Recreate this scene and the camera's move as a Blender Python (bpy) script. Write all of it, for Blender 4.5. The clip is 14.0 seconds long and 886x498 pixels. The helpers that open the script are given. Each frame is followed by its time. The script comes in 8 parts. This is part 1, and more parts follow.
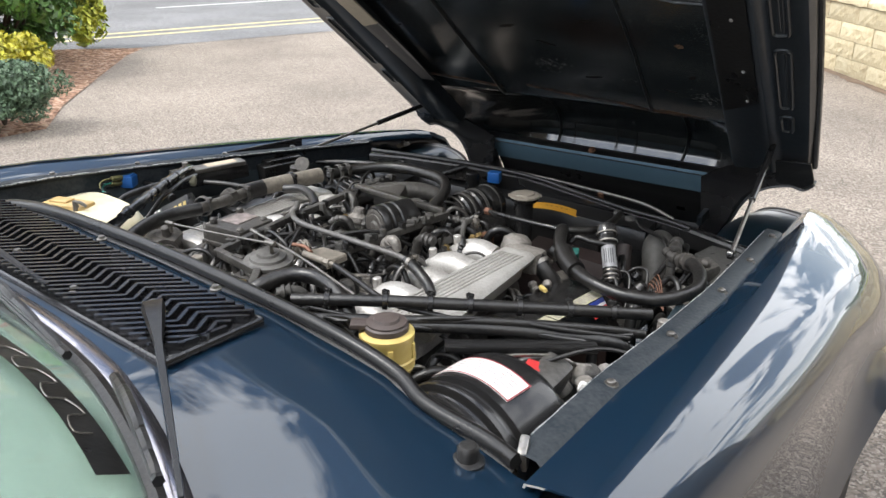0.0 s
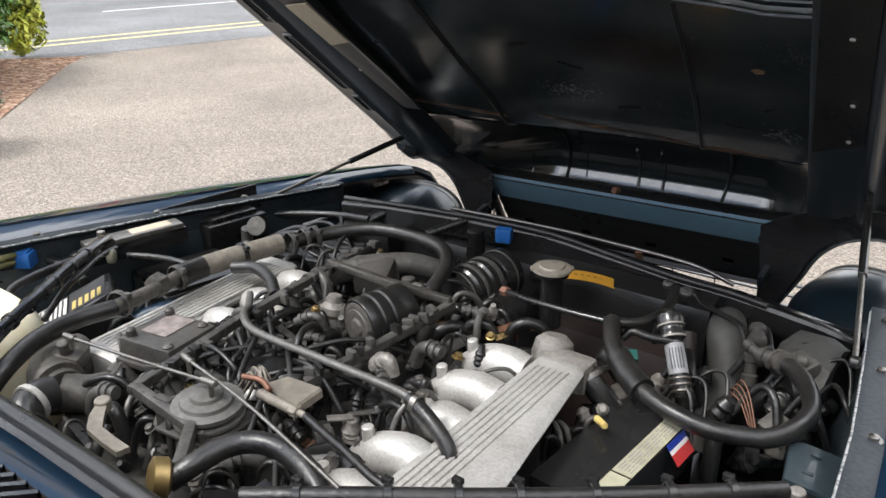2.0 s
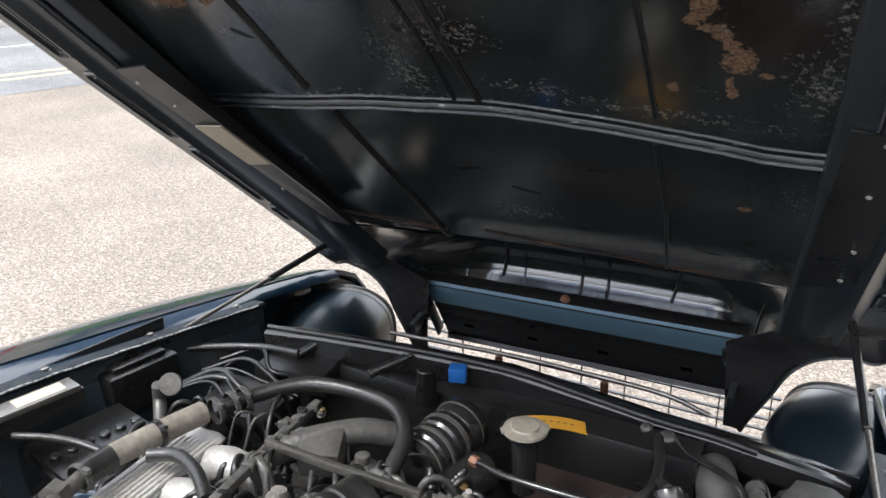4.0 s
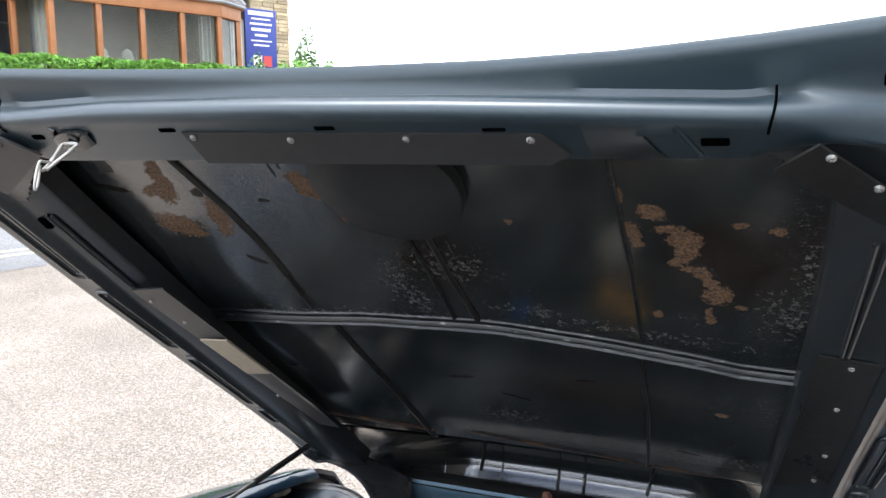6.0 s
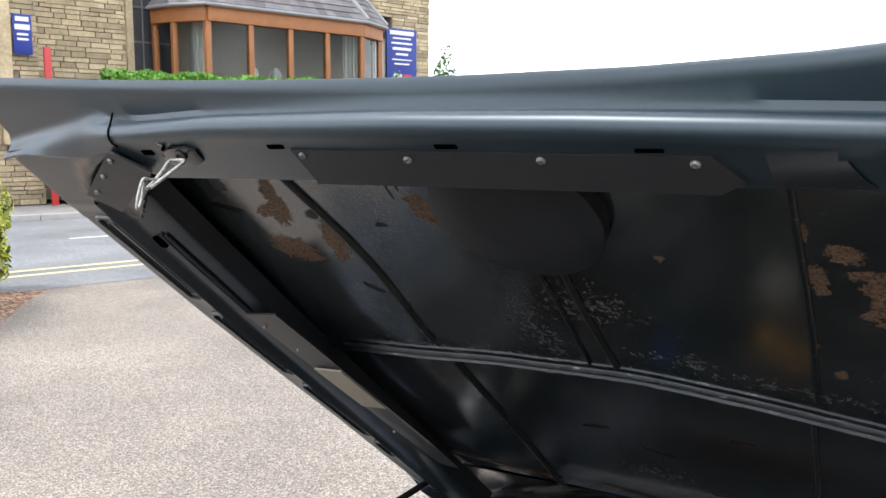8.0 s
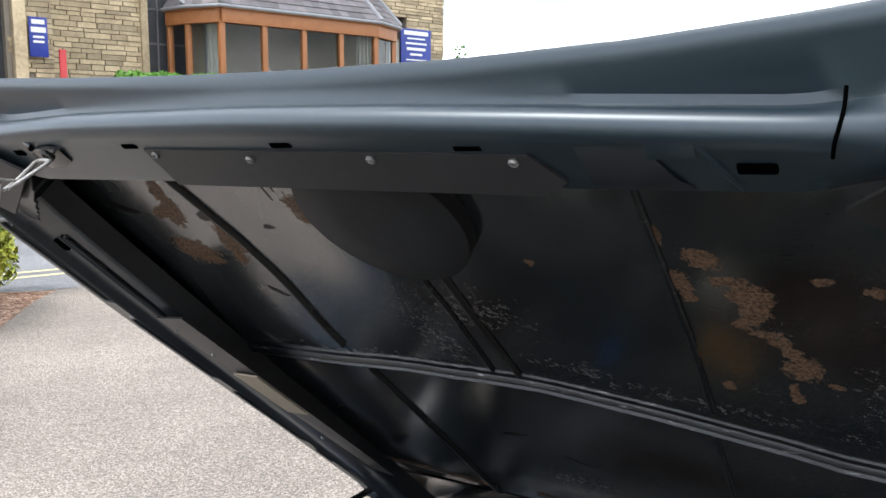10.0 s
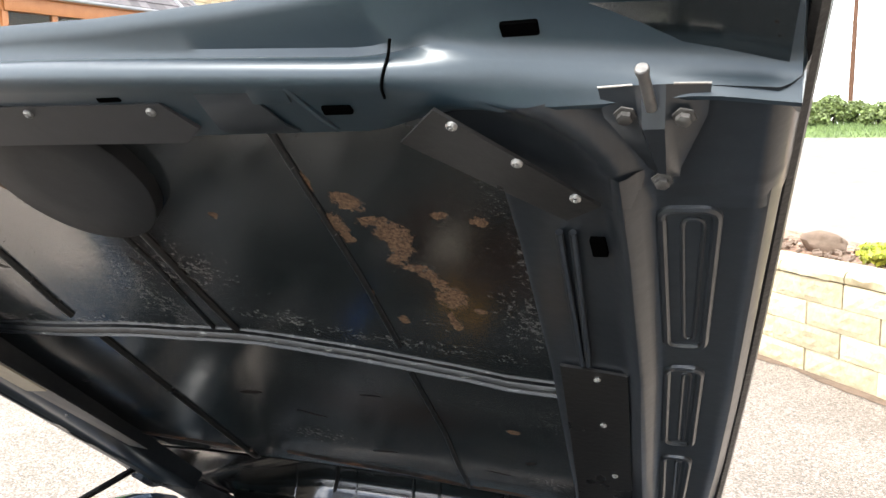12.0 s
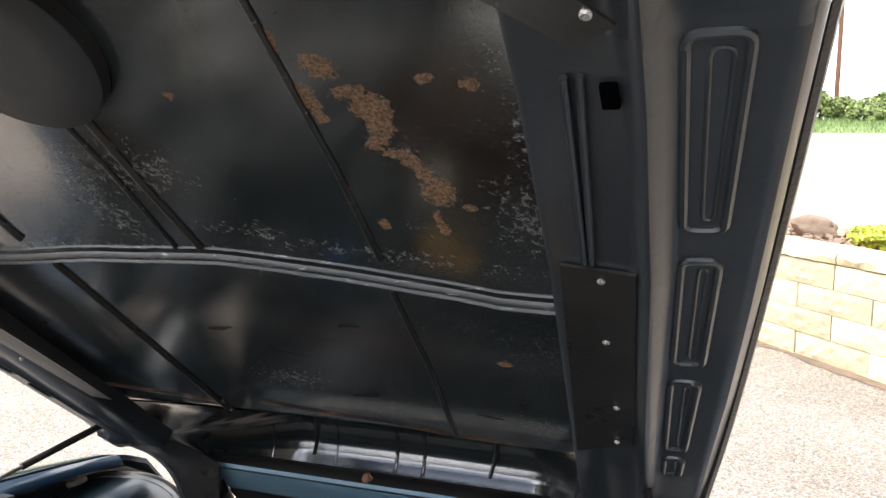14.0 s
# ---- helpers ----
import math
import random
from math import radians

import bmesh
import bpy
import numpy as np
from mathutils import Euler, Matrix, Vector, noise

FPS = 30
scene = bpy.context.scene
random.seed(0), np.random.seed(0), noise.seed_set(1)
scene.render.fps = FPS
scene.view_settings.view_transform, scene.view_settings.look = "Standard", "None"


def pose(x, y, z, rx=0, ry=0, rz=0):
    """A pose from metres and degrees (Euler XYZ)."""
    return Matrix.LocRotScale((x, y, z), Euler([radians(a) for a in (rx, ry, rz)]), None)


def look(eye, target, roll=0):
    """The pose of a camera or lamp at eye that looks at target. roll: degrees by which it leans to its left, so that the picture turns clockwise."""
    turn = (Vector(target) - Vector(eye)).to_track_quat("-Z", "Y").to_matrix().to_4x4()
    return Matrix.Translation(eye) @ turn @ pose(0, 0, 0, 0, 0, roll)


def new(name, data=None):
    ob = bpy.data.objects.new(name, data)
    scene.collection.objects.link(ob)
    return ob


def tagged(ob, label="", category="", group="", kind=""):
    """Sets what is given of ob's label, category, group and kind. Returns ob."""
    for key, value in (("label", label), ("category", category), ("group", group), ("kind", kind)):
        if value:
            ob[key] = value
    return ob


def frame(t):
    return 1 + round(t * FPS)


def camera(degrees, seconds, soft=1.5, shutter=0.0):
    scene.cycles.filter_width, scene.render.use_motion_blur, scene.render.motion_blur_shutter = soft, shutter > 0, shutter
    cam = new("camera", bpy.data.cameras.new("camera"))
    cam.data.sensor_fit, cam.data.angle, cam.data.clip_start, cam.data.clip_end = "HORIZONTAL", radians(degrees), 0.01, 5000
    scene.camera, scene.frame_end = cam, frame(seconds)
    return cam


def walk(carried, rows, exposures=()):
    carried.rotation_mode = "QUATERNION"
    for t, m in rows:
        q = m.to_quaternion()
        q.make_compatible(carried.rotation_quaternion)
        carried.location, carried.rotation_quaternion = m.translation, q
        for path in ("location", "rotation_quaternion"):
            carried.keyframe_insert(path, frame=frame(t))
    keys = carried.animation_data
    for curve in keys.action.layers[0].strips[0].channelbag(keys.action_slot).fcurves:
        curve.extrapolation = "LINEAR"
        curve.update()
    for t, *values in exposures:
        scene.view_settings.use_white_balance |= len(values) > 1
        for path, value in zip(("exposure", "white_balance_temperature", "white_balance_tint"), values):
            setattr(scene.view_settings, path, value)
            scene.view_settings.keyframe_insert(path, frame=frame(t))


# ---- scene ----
cam = camera(56.5, 14.0)
METRES, EYE, TILT, LEAN, TURN = 1.8, 1.52, -22.0, 0.0, 39.5
ROWS = [
    (0.0, 0.0, 0.0, 0.0, 0.0, 0.0, -0.0),
    (0.5, 0.0117, 0.0589, 0.0229, 0.01, -0.02, 0.03),
    (1.0, 0.0124, 0.1216, 0.0399, 0.01, -0.03, 0.07),
    (1.5, -0.015, 0.1965, 0.0691, -0.58, -0.14, 0.57),
    (2.0, -0.0366, 0.2689, 0.0982, -2.46, -0.27, 1.69),
    (2.2, -0.0411, 0.2944, 0.1065, -3.4576, -0.2416, 2.1802),
    (4.3, -0.089, 0.3866, 0.2423, -11.1524, 1.7372, 5.0167),
    (4.5, -0.0954, 0.3888, 0.2505, -11.93, 3.26, 5.24),
    (5.0, -0.1139, 0.3718, 0.2615, -13.28, 7.02, 5.62),
    (5.5, -0.1245, 0.3502, 0.265, -13.83, 10.44, 5.7),
    (6.0, -0.1395, 0.3355, 0.2618, -13.92, 12.42, 5.69),
    (6.5, -0.1617, 0.3523, 0.264, -13.49, 13.23, 5.35),
    (7.0, -0.1619, 0.373, 0.2765, -11.24, 13.67, 4.19),
    (7.2, -0.1568, 0.3828, 0.2801, -9.7826, 13.8479, 3.5595),
    (9.3, -0.0574, 0.4182, 0.2964, -3.2405, 14.2193, 1.0151),
    (9.5, -0.0483, 0.4187, 0.2964, -3.46, 14.28, 1.14),
    (10.0, -0.0276, 0.4192, 0.2947, -4.11, 14.25, 1.48),
    (10.5, -0.0044, 0.4092, 0.2891, -5.69, 14.18, 2.31),
    (11.0, 0.024, 0.3914, 0.2798, -9.35, 13.97, 3.97),
    (11.5, 0.0396, 0.3722, 0.2706, -13.46, 13.59, 5.63),
    (12.0, 0.0479, 0.36, 0.2472, -15.51, 13.29, 6.36),
    (12.5, 0.0482, 0.3499, 0.2305, -16.21, 13.15, 6.57),
    (13.0, 0.0504, 0.3668, 0.2168, -16.52, 13.06, 6.61),
    (13.5, 0.0574, 0.4016, 0.209, -16.62, 12.97, 6.58),
    (14.0, 0.0633, 0.4294, 0.2011, -16.41, 12.9, 6.39),
]
EXPOSURES = [(0, 1.0, 6450, 9.0), (2, 1.0, 6450, 9.0), (4.5, 1.6, 6200, 9.0), (5, 1.78, 6100, 9.0), (6, 1.5, 6150, 9.0), (7, 1.2, 6200, 9.0), (9.5, .95, 6164, 9.0), (10.5, 1.15, 6150, 9.0), (11, 1.45, 6000, 9.0), (11.5, 1.75, 6200, 9.0), (12, 1.78, 6550, 9.0), (14, 1.8, 6600, 10.0)]
walk(cam, [(t, pose(1.18, 0, EYE, TILT, LEAN, TURN) @ pose(METRES * x, METRES * y, METRES * z, 90 + pitch, roll, yaw)) for t, x, y, z, yaw, pitch, roll in ROWS], EXPOSURES)

# ---- world, sun ----
world = bpy.data.worlds.new("sky")
scene.world = world
world.use_nodes = True
wn, wl = world.node_tree.nodes, world.node_tree.links
wn.clear()
sky = wn.new("ShaderNodeTexSky")
sky.sky_type, sky.sun_disc = "NISHITA", False
sky.sun_elevation, sky.sun_rotation = radians(58), radians(215)
sky.air_density, sky.dust_density = 1.0, 1.5
tc = wn.new("ShaderNodeTexCoord")
sep = wn.new("ShaderNodeSeparateXYZ")
wl.new(tc.outputs["Generated"], sep.inputs[0])
lift = wn.new("ShaderNodeMath"); lift.operation = "MAXIMUM"; lift.inputs[1].default_value = 0.0
wl.new(sep.outputs["Z"], lift.inputs[0])
add = wn.new("ShaderNodeMath"); add.operation = "ADD"; add.inputs[1].default_value = 0.22
wl.new(lift.outputs[0], add.inputs[0])
flat = wn.new("ShaderNodeVectorMath"); flat.operation = "DIVIDE"
comb = wn.new("ShaderNodeCombineXYZ")
for k in ("X", "Y", "Z"):
    wl.new(add.outputs[0], comb.inputs[k])
wl.new(tc.outputs["Generated"], flat.inputs[0]); wl.new(comb.outputs[0], flat.inputs[1])
cn = wn.new("ShaderNodeTexNoise")
cn.inputs["Scale"].default_value, cn.inputs["Detail"].default_value, cn.inputs["Roughness"].default_value = 1.7, 9, 0.62
cn.inputs["Distortion"].default_value = 0.5
drift = wn.new("ShaderNodeVectorMath"); drift.operation = "ADD"; drift.inputs[1].default_value = (17.47, 14.41, -23.38)
wl.new(flat.outputs[0], drift.inputs[0]); wl.new(drift.outputs[0], cn.inputs["Vector"])
ramp = wn.new("ShaderNodeValToRGB")
ramp.color_ramp.elements[0].position, ramp.color_ramp.elements[1].position = 0.47, 0.52
wl.new(cn.outputs["Fac"], ramp.inputs[0])
mixc = wn.new("ShaderNodeMixRGB")
mixc.inputs[2].default_value = (17.0, 17.2, 17.8, 1)
haze = wn.new("ShaderNodeMapRange")
haze.inputs["From Min"].default_value, haze.inputs["From Max"].default_value = 0.02, 0.20
haze.inputs["To Min"].default_value, haze.inputs["To Max"].default_value = 0.7, 0.0
wl.new(sep.outputs["Z"], haze.inputs["Value"])
veil = wn.new("ShaderNodeMath"); veil.operation = "MAXIMUM"
wl.new(ramp.outputs[0], veil.inputs[0]); wl.new(haze.outputs[0], veil.inputs[1])
wl.new(veil.outputs[0], mixc.inputs[0]); wl.new(sky.outputs[0], mixc.inputs[1])
bg = wn.new("ShaderNodeBackground"); bg.inputs["Strength"].default_value = 0.1
wl.new(mixc.outputs[0], bg.inputs["Color"])
wo = wn.new("ShaderNodeOutputWorld"); wl.new(bg.outputs[0], wo.inputs[0])

sun = new("sun", bpy.data.lights.new("sun", "SUN"))
sun.data.energy, sun.data.angle, sun.data.color = 1.5, radians(12), (1.0, 0.97, 0.92)
SUN_AZ, SUN_EL = radians(215), radians(58)
sun.matrix_world = look((math.sin(SUN_AZ) * math.cos(SUN_EL) * 30, math.cos(SUN_AZ) * math.cos(SUN_EL) * 30, math.sin(SUN_EL) * 30), (0, 0, 0))


# ---- materials ----
def mat(name, col, rough=0.5, metal=0.0, col2=None, fine=60.0, coarse=5.0, amount=0.5, bump=0.15, coat=0.0, spec=0.5, rvar=0.12, dist=0.004, island=0.0, coatr=0.03):
    """A surface with two colours mixed by fine grain and coarse stains, with relief and uneven gloss."""
    m = bpy.data.materials.new(name)
    m.use_nodes = True
    n, l = m.node_tree.nodes, m.node_tree.links
    b = n["Principled BSDF"]
    t = n.new("ShaderNodeTexCoord")
    a = n.new("ShaderNodeTexNoise"); a.inputs["Scale"].default_value, a.inputs["Detail"].default_value = fine, 4
    c = n.new("ShaderNodeTexNoise"); c.inputs["Scale"].default_value, c.inputs["Detail"].default_value = coarse, 6
    for q in (a, c):
        l.new(t.outputs["Object"], q.inputs["Vector"])
    s = n.new("ShaderNodeMath"); s.operation = "MULTIPLY_ADD"; s.inputs[1].default_value = 0.45
    l.new(a.outputs["Fac"], s.inputs[0])
    h = n.new("ShaderNodeMath"); h.operation = "MULTIPLY"; h.inputs[1].default_value = 0.55
    l.new(c.outputs["Fac"], h.inputs[0]); l.new(h.outputs[0], s.inputs[2])
    r = n.new("ShaderNodeMapRange")
    r.inputs["From Min"].default_value, r.inputs["From Max"].default_value = 0.36, 0.64
    r.inputs["To Min"].default_value, r.inputs["To Max"].default_value = 0.5 - amount / 2, 0.5 + amount / 2
    l.new(s.outputs[0], r.inputs["Value"])
    mx = n.new("ShaderNodeMixRGB")
    col2 = col2 or tuple(v * 0.6 for v in col)
    mx.inputs[1].default_value, mx.inputs[2].default_value = (*col, 1), (*col2, 1)
    l.new(r.outputs[0], mx.inputs[0])
    out = mx.outputs[0]
    if island:
        o = n.new("ShaderNodeObjectInfo"); g = n.new("ShaderNodeNewGeometry")
        ad = n.new("ShaderNodeMath"); ad.operation = "ADD"
        l.new(o.outputs["Random"], ad.inputs[0]); l.new(g.outputs["Random Per Island"], ad.inputs[1])
        fr = n.new("ShaderNodeMath"); fr.operation = "FRACT"; l.new(ad.outputs[0], fr.inputs[0])
        rr = n.new("ShaderNodeMapRange"); rr.inputs["To Min"].default_value, rr.inputs["To Max"].default_value = 1 - island, 1 + island
        l.new(fr.outputs[0], rr.inputs["Value"])
        hv = n.new("ShaderNodeHueSaturation"); l.new(rr.outputs[0], hv.inputs["Value"]); l.new(out, hv.inputs["Color"])
        out = hv.outputs[0]
    l.new(out, b.inputs["Base Color"])
    rg = n.new("ShaderNodeMapRange")
    rg.inputs["To Min"].default_value, rg.inputs["To Max"].default_value = max(rough - rvar, 0.02), min(rough + rvar, 1)
    l.new(c.outputs["Fac"], rg.inputs["Value"]); l.new(rg.outputs[0], b.inputs["Roughness"])
    b.inputs["Metallic"].default_value, b.inputs["Specular IOR Level"].default_value = metal, spec
    b.inputs["Coat Weight"].default_value, b.inputs["Coat Roughness"].default_value = coat, coatr
    if bump:
        bp = n.new("ShaderNodeBump"); bp.inputs["Strength"].default_value, bp.inputs["Distance"].default_value = bump, dist
        l.new(a.outputs["Fac"], bp.inputs["Height"]); l.new(bp.outputs[0], b.inputs["Normal"])
    return m


PAINT = mat("dark blue paint", (0.0035, 0.0135, 0.029), 0.40, 0.0, (0.0045, 0.017, 0.034), 900, 3, 0.6, 0.0, coat=1.0, rvar=0.04, spec=0.15, coatr=0.012)
PAINT.node_tree.nodes["Principled BSDF"].inputs["Coat IOR"].default_value = 1.62
LAMP = mat("black-blue lamp bowl", (0.003, 0.008, 0.012), 0.34, 0.0, (0.005, 0.011, 0.016), 300, 4, 0.5, 0.0, coat=0.3, coatr=0.16, spec=0.3)
PAINT_IN = mat("dusty inner paint", (0.010, 0.024, 0.034), 0.4, 0.1, (0.05, 0.06, 0.065), 140, 9, 0.55, 0.1, coat=0.3)
RAIL = mat("scuffed rail paint", (0.011, 0.017, 0.023), 0.52, 0.0, (0.046, 0.051, 0.056), 150, 30, 0.8, 0.2, spec=0.16)
BLACK = mat("black plastic", (0.005, 0.005, 0.0055), 0.30, 0, (0.018, 0.017, 0.016), 120, 9, 0.6, 0.12)
SATIN = mat("satin black metal", (0.010, 0.010, 0.011), 0.25, 0, (0.022, 0.021, 0.02), 90, 6, 0.5, 0.06, coat=0.25)
RUBBER = mat("dusty rubber hose", (0.005, 0.005, 0.0055), 0.36, 0, (0.027, 0.025, 0.023), 150, 17, 0.75, 0.25, coat=0.10, coatr=0.25)
GRILLE = mat("glossy black plastic", (0.004, 0.004, 0.005), 0.24, 0, (0.012, 0.012, 0.013), 120, 9, 0.6, 0.08, coat=0.5, coatr=0.12)
ALU = mat("cast aluminium", (0.56, 0.545, 0.52), 0.45, 0.35, (0.33, 0.31, 0.285), 230, 13, 0.85, 0.4, dist=0.0015)
PIPE = mat("dull steel pipe", (0.17, 0.165, 0.158), 0.4, 0.35, (0.09, 0.083, 0.077), 140, 20, 0.8, 0.15)
DUST = mat("dusty duct", (0.085, 0.082, 0.075), 0.6, 0, (0.035, 0.033, 0.03), 90, 10, 0.8, 0.15)
ALU_DULL = mat("dull aluminium", (0.36, 0.335, 0.305), 0.45, 0.3, (0.13, 0.118, 0.105), 150, 16, 0.8, 0.3, dist=0.003)
GRIME = mat("grimy metal", (0.13, 0.124, 0.115), 0.42, 0.3, (0.034, 0.031, 0.029), 110, 16, 0.8, 0.3, dist=0.004)
STEEL = mat("steel pipe", (0.34, 0.33, 0.31), 0.38, 0.9, (0.16, 0.14, 0.12), 180, 18, 0.7, 0.1)
CHROME = mat("chrome", (0.75, 0.75, 0.75), 0.1, 1.0, (0.55, 0.55, 0.55), 50, 5, 0.4, 0.0, rvar=0.05)
BRASS = mat("brass fitting", (0.42, 0.30, 0.13), 0.4, 0.8, (0.2, 0.14, 0.06), 90, 12, 0.7, 0.1)
CASTING = mat("dusty casting", (0.120, 0.110, 0.098), 0.55, 0.1, (0.040, 0.036, 0.032), 130, 18, 0.85, 0.35, dist=0.003)
BEIGE = mat("dusty beige metal", (0.28, 0.25, 0.205), 0.5, 0.15, (0.12, 0.105, 0.088), 90, 14, 0.8, 0.2)
SOOT = mat("sooty metal", (0.030, 0.028, 0.026), 0.5, 0.1, (0.085, 0.078, 0.070), 120, 14, 0.8, 0.25, dist=0.003)
RUSTY = mat("rusty bracket", (0.16, 0.07, 0.035), 0.8, 0.1, (0.07, 0.035, 0.02), 120, 18, 0.8, 0.4)
COPPER = mat("copper wire", (0.26, 0.12, 0.075), 0.5, 0.3, (0.12, 0.065, 0.045), 90, 20, 0.6, 0.1)
CREAM = mat("aged cream plastic", (0.80, 0.76, 0.60), 0.4, 0, (0.68, 0.57, 0.33), 40, 6, 0.7, 0.08)
YELLOW = mat("yellowed plastic", (0.72, 0.60, 0.22), 0.35, 0, (0.50, 0.34, 0.10), 60, 14, 0.6, 0.1)
TEA = mat("brown reservoir cap", (0.055, 0.042, 0.04), 0.45, 0, (0.10, 0.08, 0.07), 90, 15, 0.6, 0.15)
WHITE = mat("white label", (0.78, 0.77, 0.75), 0.5, 0, (0.66, 0.63, 0.6), 80, 8, 0.5, 0.03)
TAN = mat("tan card", (0.36, 0.30, 0.22), 0.7, 0, (0.26, 0.22, 0.17), 90, 9, 0.6, 0.1)
RED = mat("red", (0.55, 0.04, 0.04), 0.4, 0, (0.4, 0.03, 0.03), 80, 8, 0.4, 0.03)
BLUE = mat("blue plastic", (0.02, 0.13, 0.42), 0.4, 0, (0.015, 0.09, 0.3), 80, 8, 0.5, 0.05)
ORANGE = mat("orange label", (0.66, 0.33, 0.03), 0.5, 0, (0.5, 0.25, 0.03), 60, 10, 0.6, 0.05)
GREEN_IN = mat("green wire sleeve", (0.03, 0.25, 0.2), 0.45)
INK = mat("printed ink", (0.05, 0.05, 0.055), 0.6)
INK_RED = mat("faded red ink", (0.60, 0.30, 0.28), 0.6)
MAROON = mat("maroon fan shroud", (0.026, 0.013, 0.011), 0.5, 0, (0.014, 0.010, 0.009), 60, 8, 0.6, 0.1)
UNDER = mat("bonnet frame paint", (0.0105, 0.0135, 0.0172), 0.36, 0.05, (0.021, 0.025, 0.029), 70, 7, 0.8, 0.08, coat=0.45, coatr=0.17)
FRAME = mat("blue frame paint", (0.010, 0.023, 0.033), 0.40, 0.3, (0.014, 0.029, 0.040), 200, 5, 0.6, 0.03, coat=0.7, coatr=0.34)
PLATE = mat("grey trim plate", (0.020, 0.0197, 0.021), 0.42, 0, (0.034, 0.033, 0.034), 50, 4, 0.5, 0.04, spec=0.3)
PAD = mat("dark round pad", (0.015, 0.0155, 0.017), 0.5, 0, (0.025, 0.0255, 0.027), 60, 6, 0.5, 0.05, spec=0.2)
RIVET = mat("rivet", (0.42, 0.42, 0.41), 0.4, 0.6, (0.25, 0.24, 0.23), 200, 40, 0.6, 0.0)
# glossless black: the shade inside holes and gaps put into the colour
VOID = mat("dark hole", (0.001, 0.001, 0.001), 0.9, 0, (0.001, 0.001, 0.001), 60, 6, 0.5, 0.0, spec=0.0)


def scuff_mat(name, col, pale, level, scale):
    """Dark paint worn through to pale streaks and specks."""
    m = mat(name, col, 0.35, 0.1, tuple(v * 1.8 for v in col), 80, 9, 0.7, 0.25, coat=0.3, coatr=0.2)
    n, l = m.node_tree.nodes, m.node_tree.links
    b = n["Principled BSDF"]
    base = b.inputs["Base Color"].links[0].from_socket
    t = n.new("ShaderNodeTexCoord")
    mp = n.new("ShaderNodeMapping"); mp.inputs["Scale"].default_value = (0.22, 1.4, 1.0)
    l.new(t.outputs["Object"], mp.inputs["Vector"])
    a = n.new("ShaderNodeTexNoise"); a.inputs["Scale"].default_value, a.inputs["Detail"].default_value, a.inputs["Roughness"].default_value = scale, 8, 0.7
    l.new(mp.outputs[0], a.inputs["Vector"])
    r = n.new("ShaderNodeMapRange"); r.inputs["From Min"].default_value, r.inputs["From Max"].default_value = level, level + 0.1
    l.new(a.outputs["Fac"], r.inputs["Value"])
    mx = n.new("ShaderNodeMixRGB"); mx.inputs[2].default_value = (*pale, 1)
    l.new(r.outputs[0], mx.inputs[0]); l.new(base, mx.inputs[1]); l.new(mx.outputs[0], b.inputs["Base Color"])
    return m


CREASE = scuff_mat("rusted crease", (0.012, 0.010, 0.009), (0.13, 0.065, 0.035), 0.50, 90)
RIB = scuff_mat("worn rib", (0.004, 0.005, 0.006), (0.24, 0.24, 0.23), 0.60, 90)
RIB.node_tree.nodes["Principled BSDF"].inputs["Coat Weight"].default_value = 0.08
WORN = scuff_mat("worn edge", (0.03, 0.035, 0.04), (0.42, 0.42, 0.41), 0.42, 120)
TYRE = mat("tyre rubber", (0.015, 0.015, 0.015), 0.7, 0, (0.03, 0.03, 0.03), 90, 8, 0.5, 0.2)
TARMAC = None


def ground_mat(name, cols, size, rough=0.9, bump=0.5, spots=0.5):
    """Aggregate in a bound surface: many small stones of differing shades, with broad patches of wear."""
    m = bpy.data.materials.new(name)
    m.use_nodes = True
    n, l = m.node_tree.nodes, m.node_tree.links
    b = n["Principled BSDF"]
    t = n.new("ShaderNodeTexCoord")
    v = n.new("ShaderNodeTexVoronoi"); v.inputs["Scale"].default_value = 1 / size
    l.new(t.outputs["Object"], v.inputs["Vector"])
    sx = n.new("ShaderNodeSeparateXYZ"); l.new(v.outputs["Color"], sx.inputs[0])
    cr = n.new("ShaderNodeValToRGB")
    els = cr.color_ramp.elements
    while len(els) < len(cols):
        els.new(0.5)
    for i, c in enumerate(cols):
        els[i].position, els[i].color = i / (len(cols) - 1), (*c, 1)
    l.new(sx.outputs["X"], cr.inputs[0])
    w = n.new("ShaderNodeTexNoise"); w.inputs["Scale"].default_value, w.inputs["Detail"].default_value = 0.8, 8
    l.new(t.outputs["Object"], w.inputs["Vector"])
    mr = n.new("ShaderNodeMapRange"); mr.inputs["From Min"].default_value, mr.inputs["From Max"].default_value = 0.3, 0.7
    mr.inputs["To Min"].default_value, mr.inputs["To Max"].default_value = 1 - spots / 2, 1 + spots / 3
    l.new(w.outputs["Fac"], mr.inputs["Value"])
    hv = n.new("ShaderNodeHueSaturation"); l.new(cr.outputs[0], hv.inputs["Color"]); l.new(mr.outputs[0], hv.inputs["Value"])
    l.new(hv.outputs[0], b.inputs["Base Color"])
    b.inputs["Roughness"].default_value = rough
    bp = n.new("ShaderNodeBump"); bp.inputs["Strength"].default_value, bp.inputs["Distance"].default_value = bump, size * 0.5
    l.new(v.outputs["Distance"], bp.inputs["Height"]); bp.invert = True
    l.new(bp.outputs[0], b.inputs["Normal"])
    return m


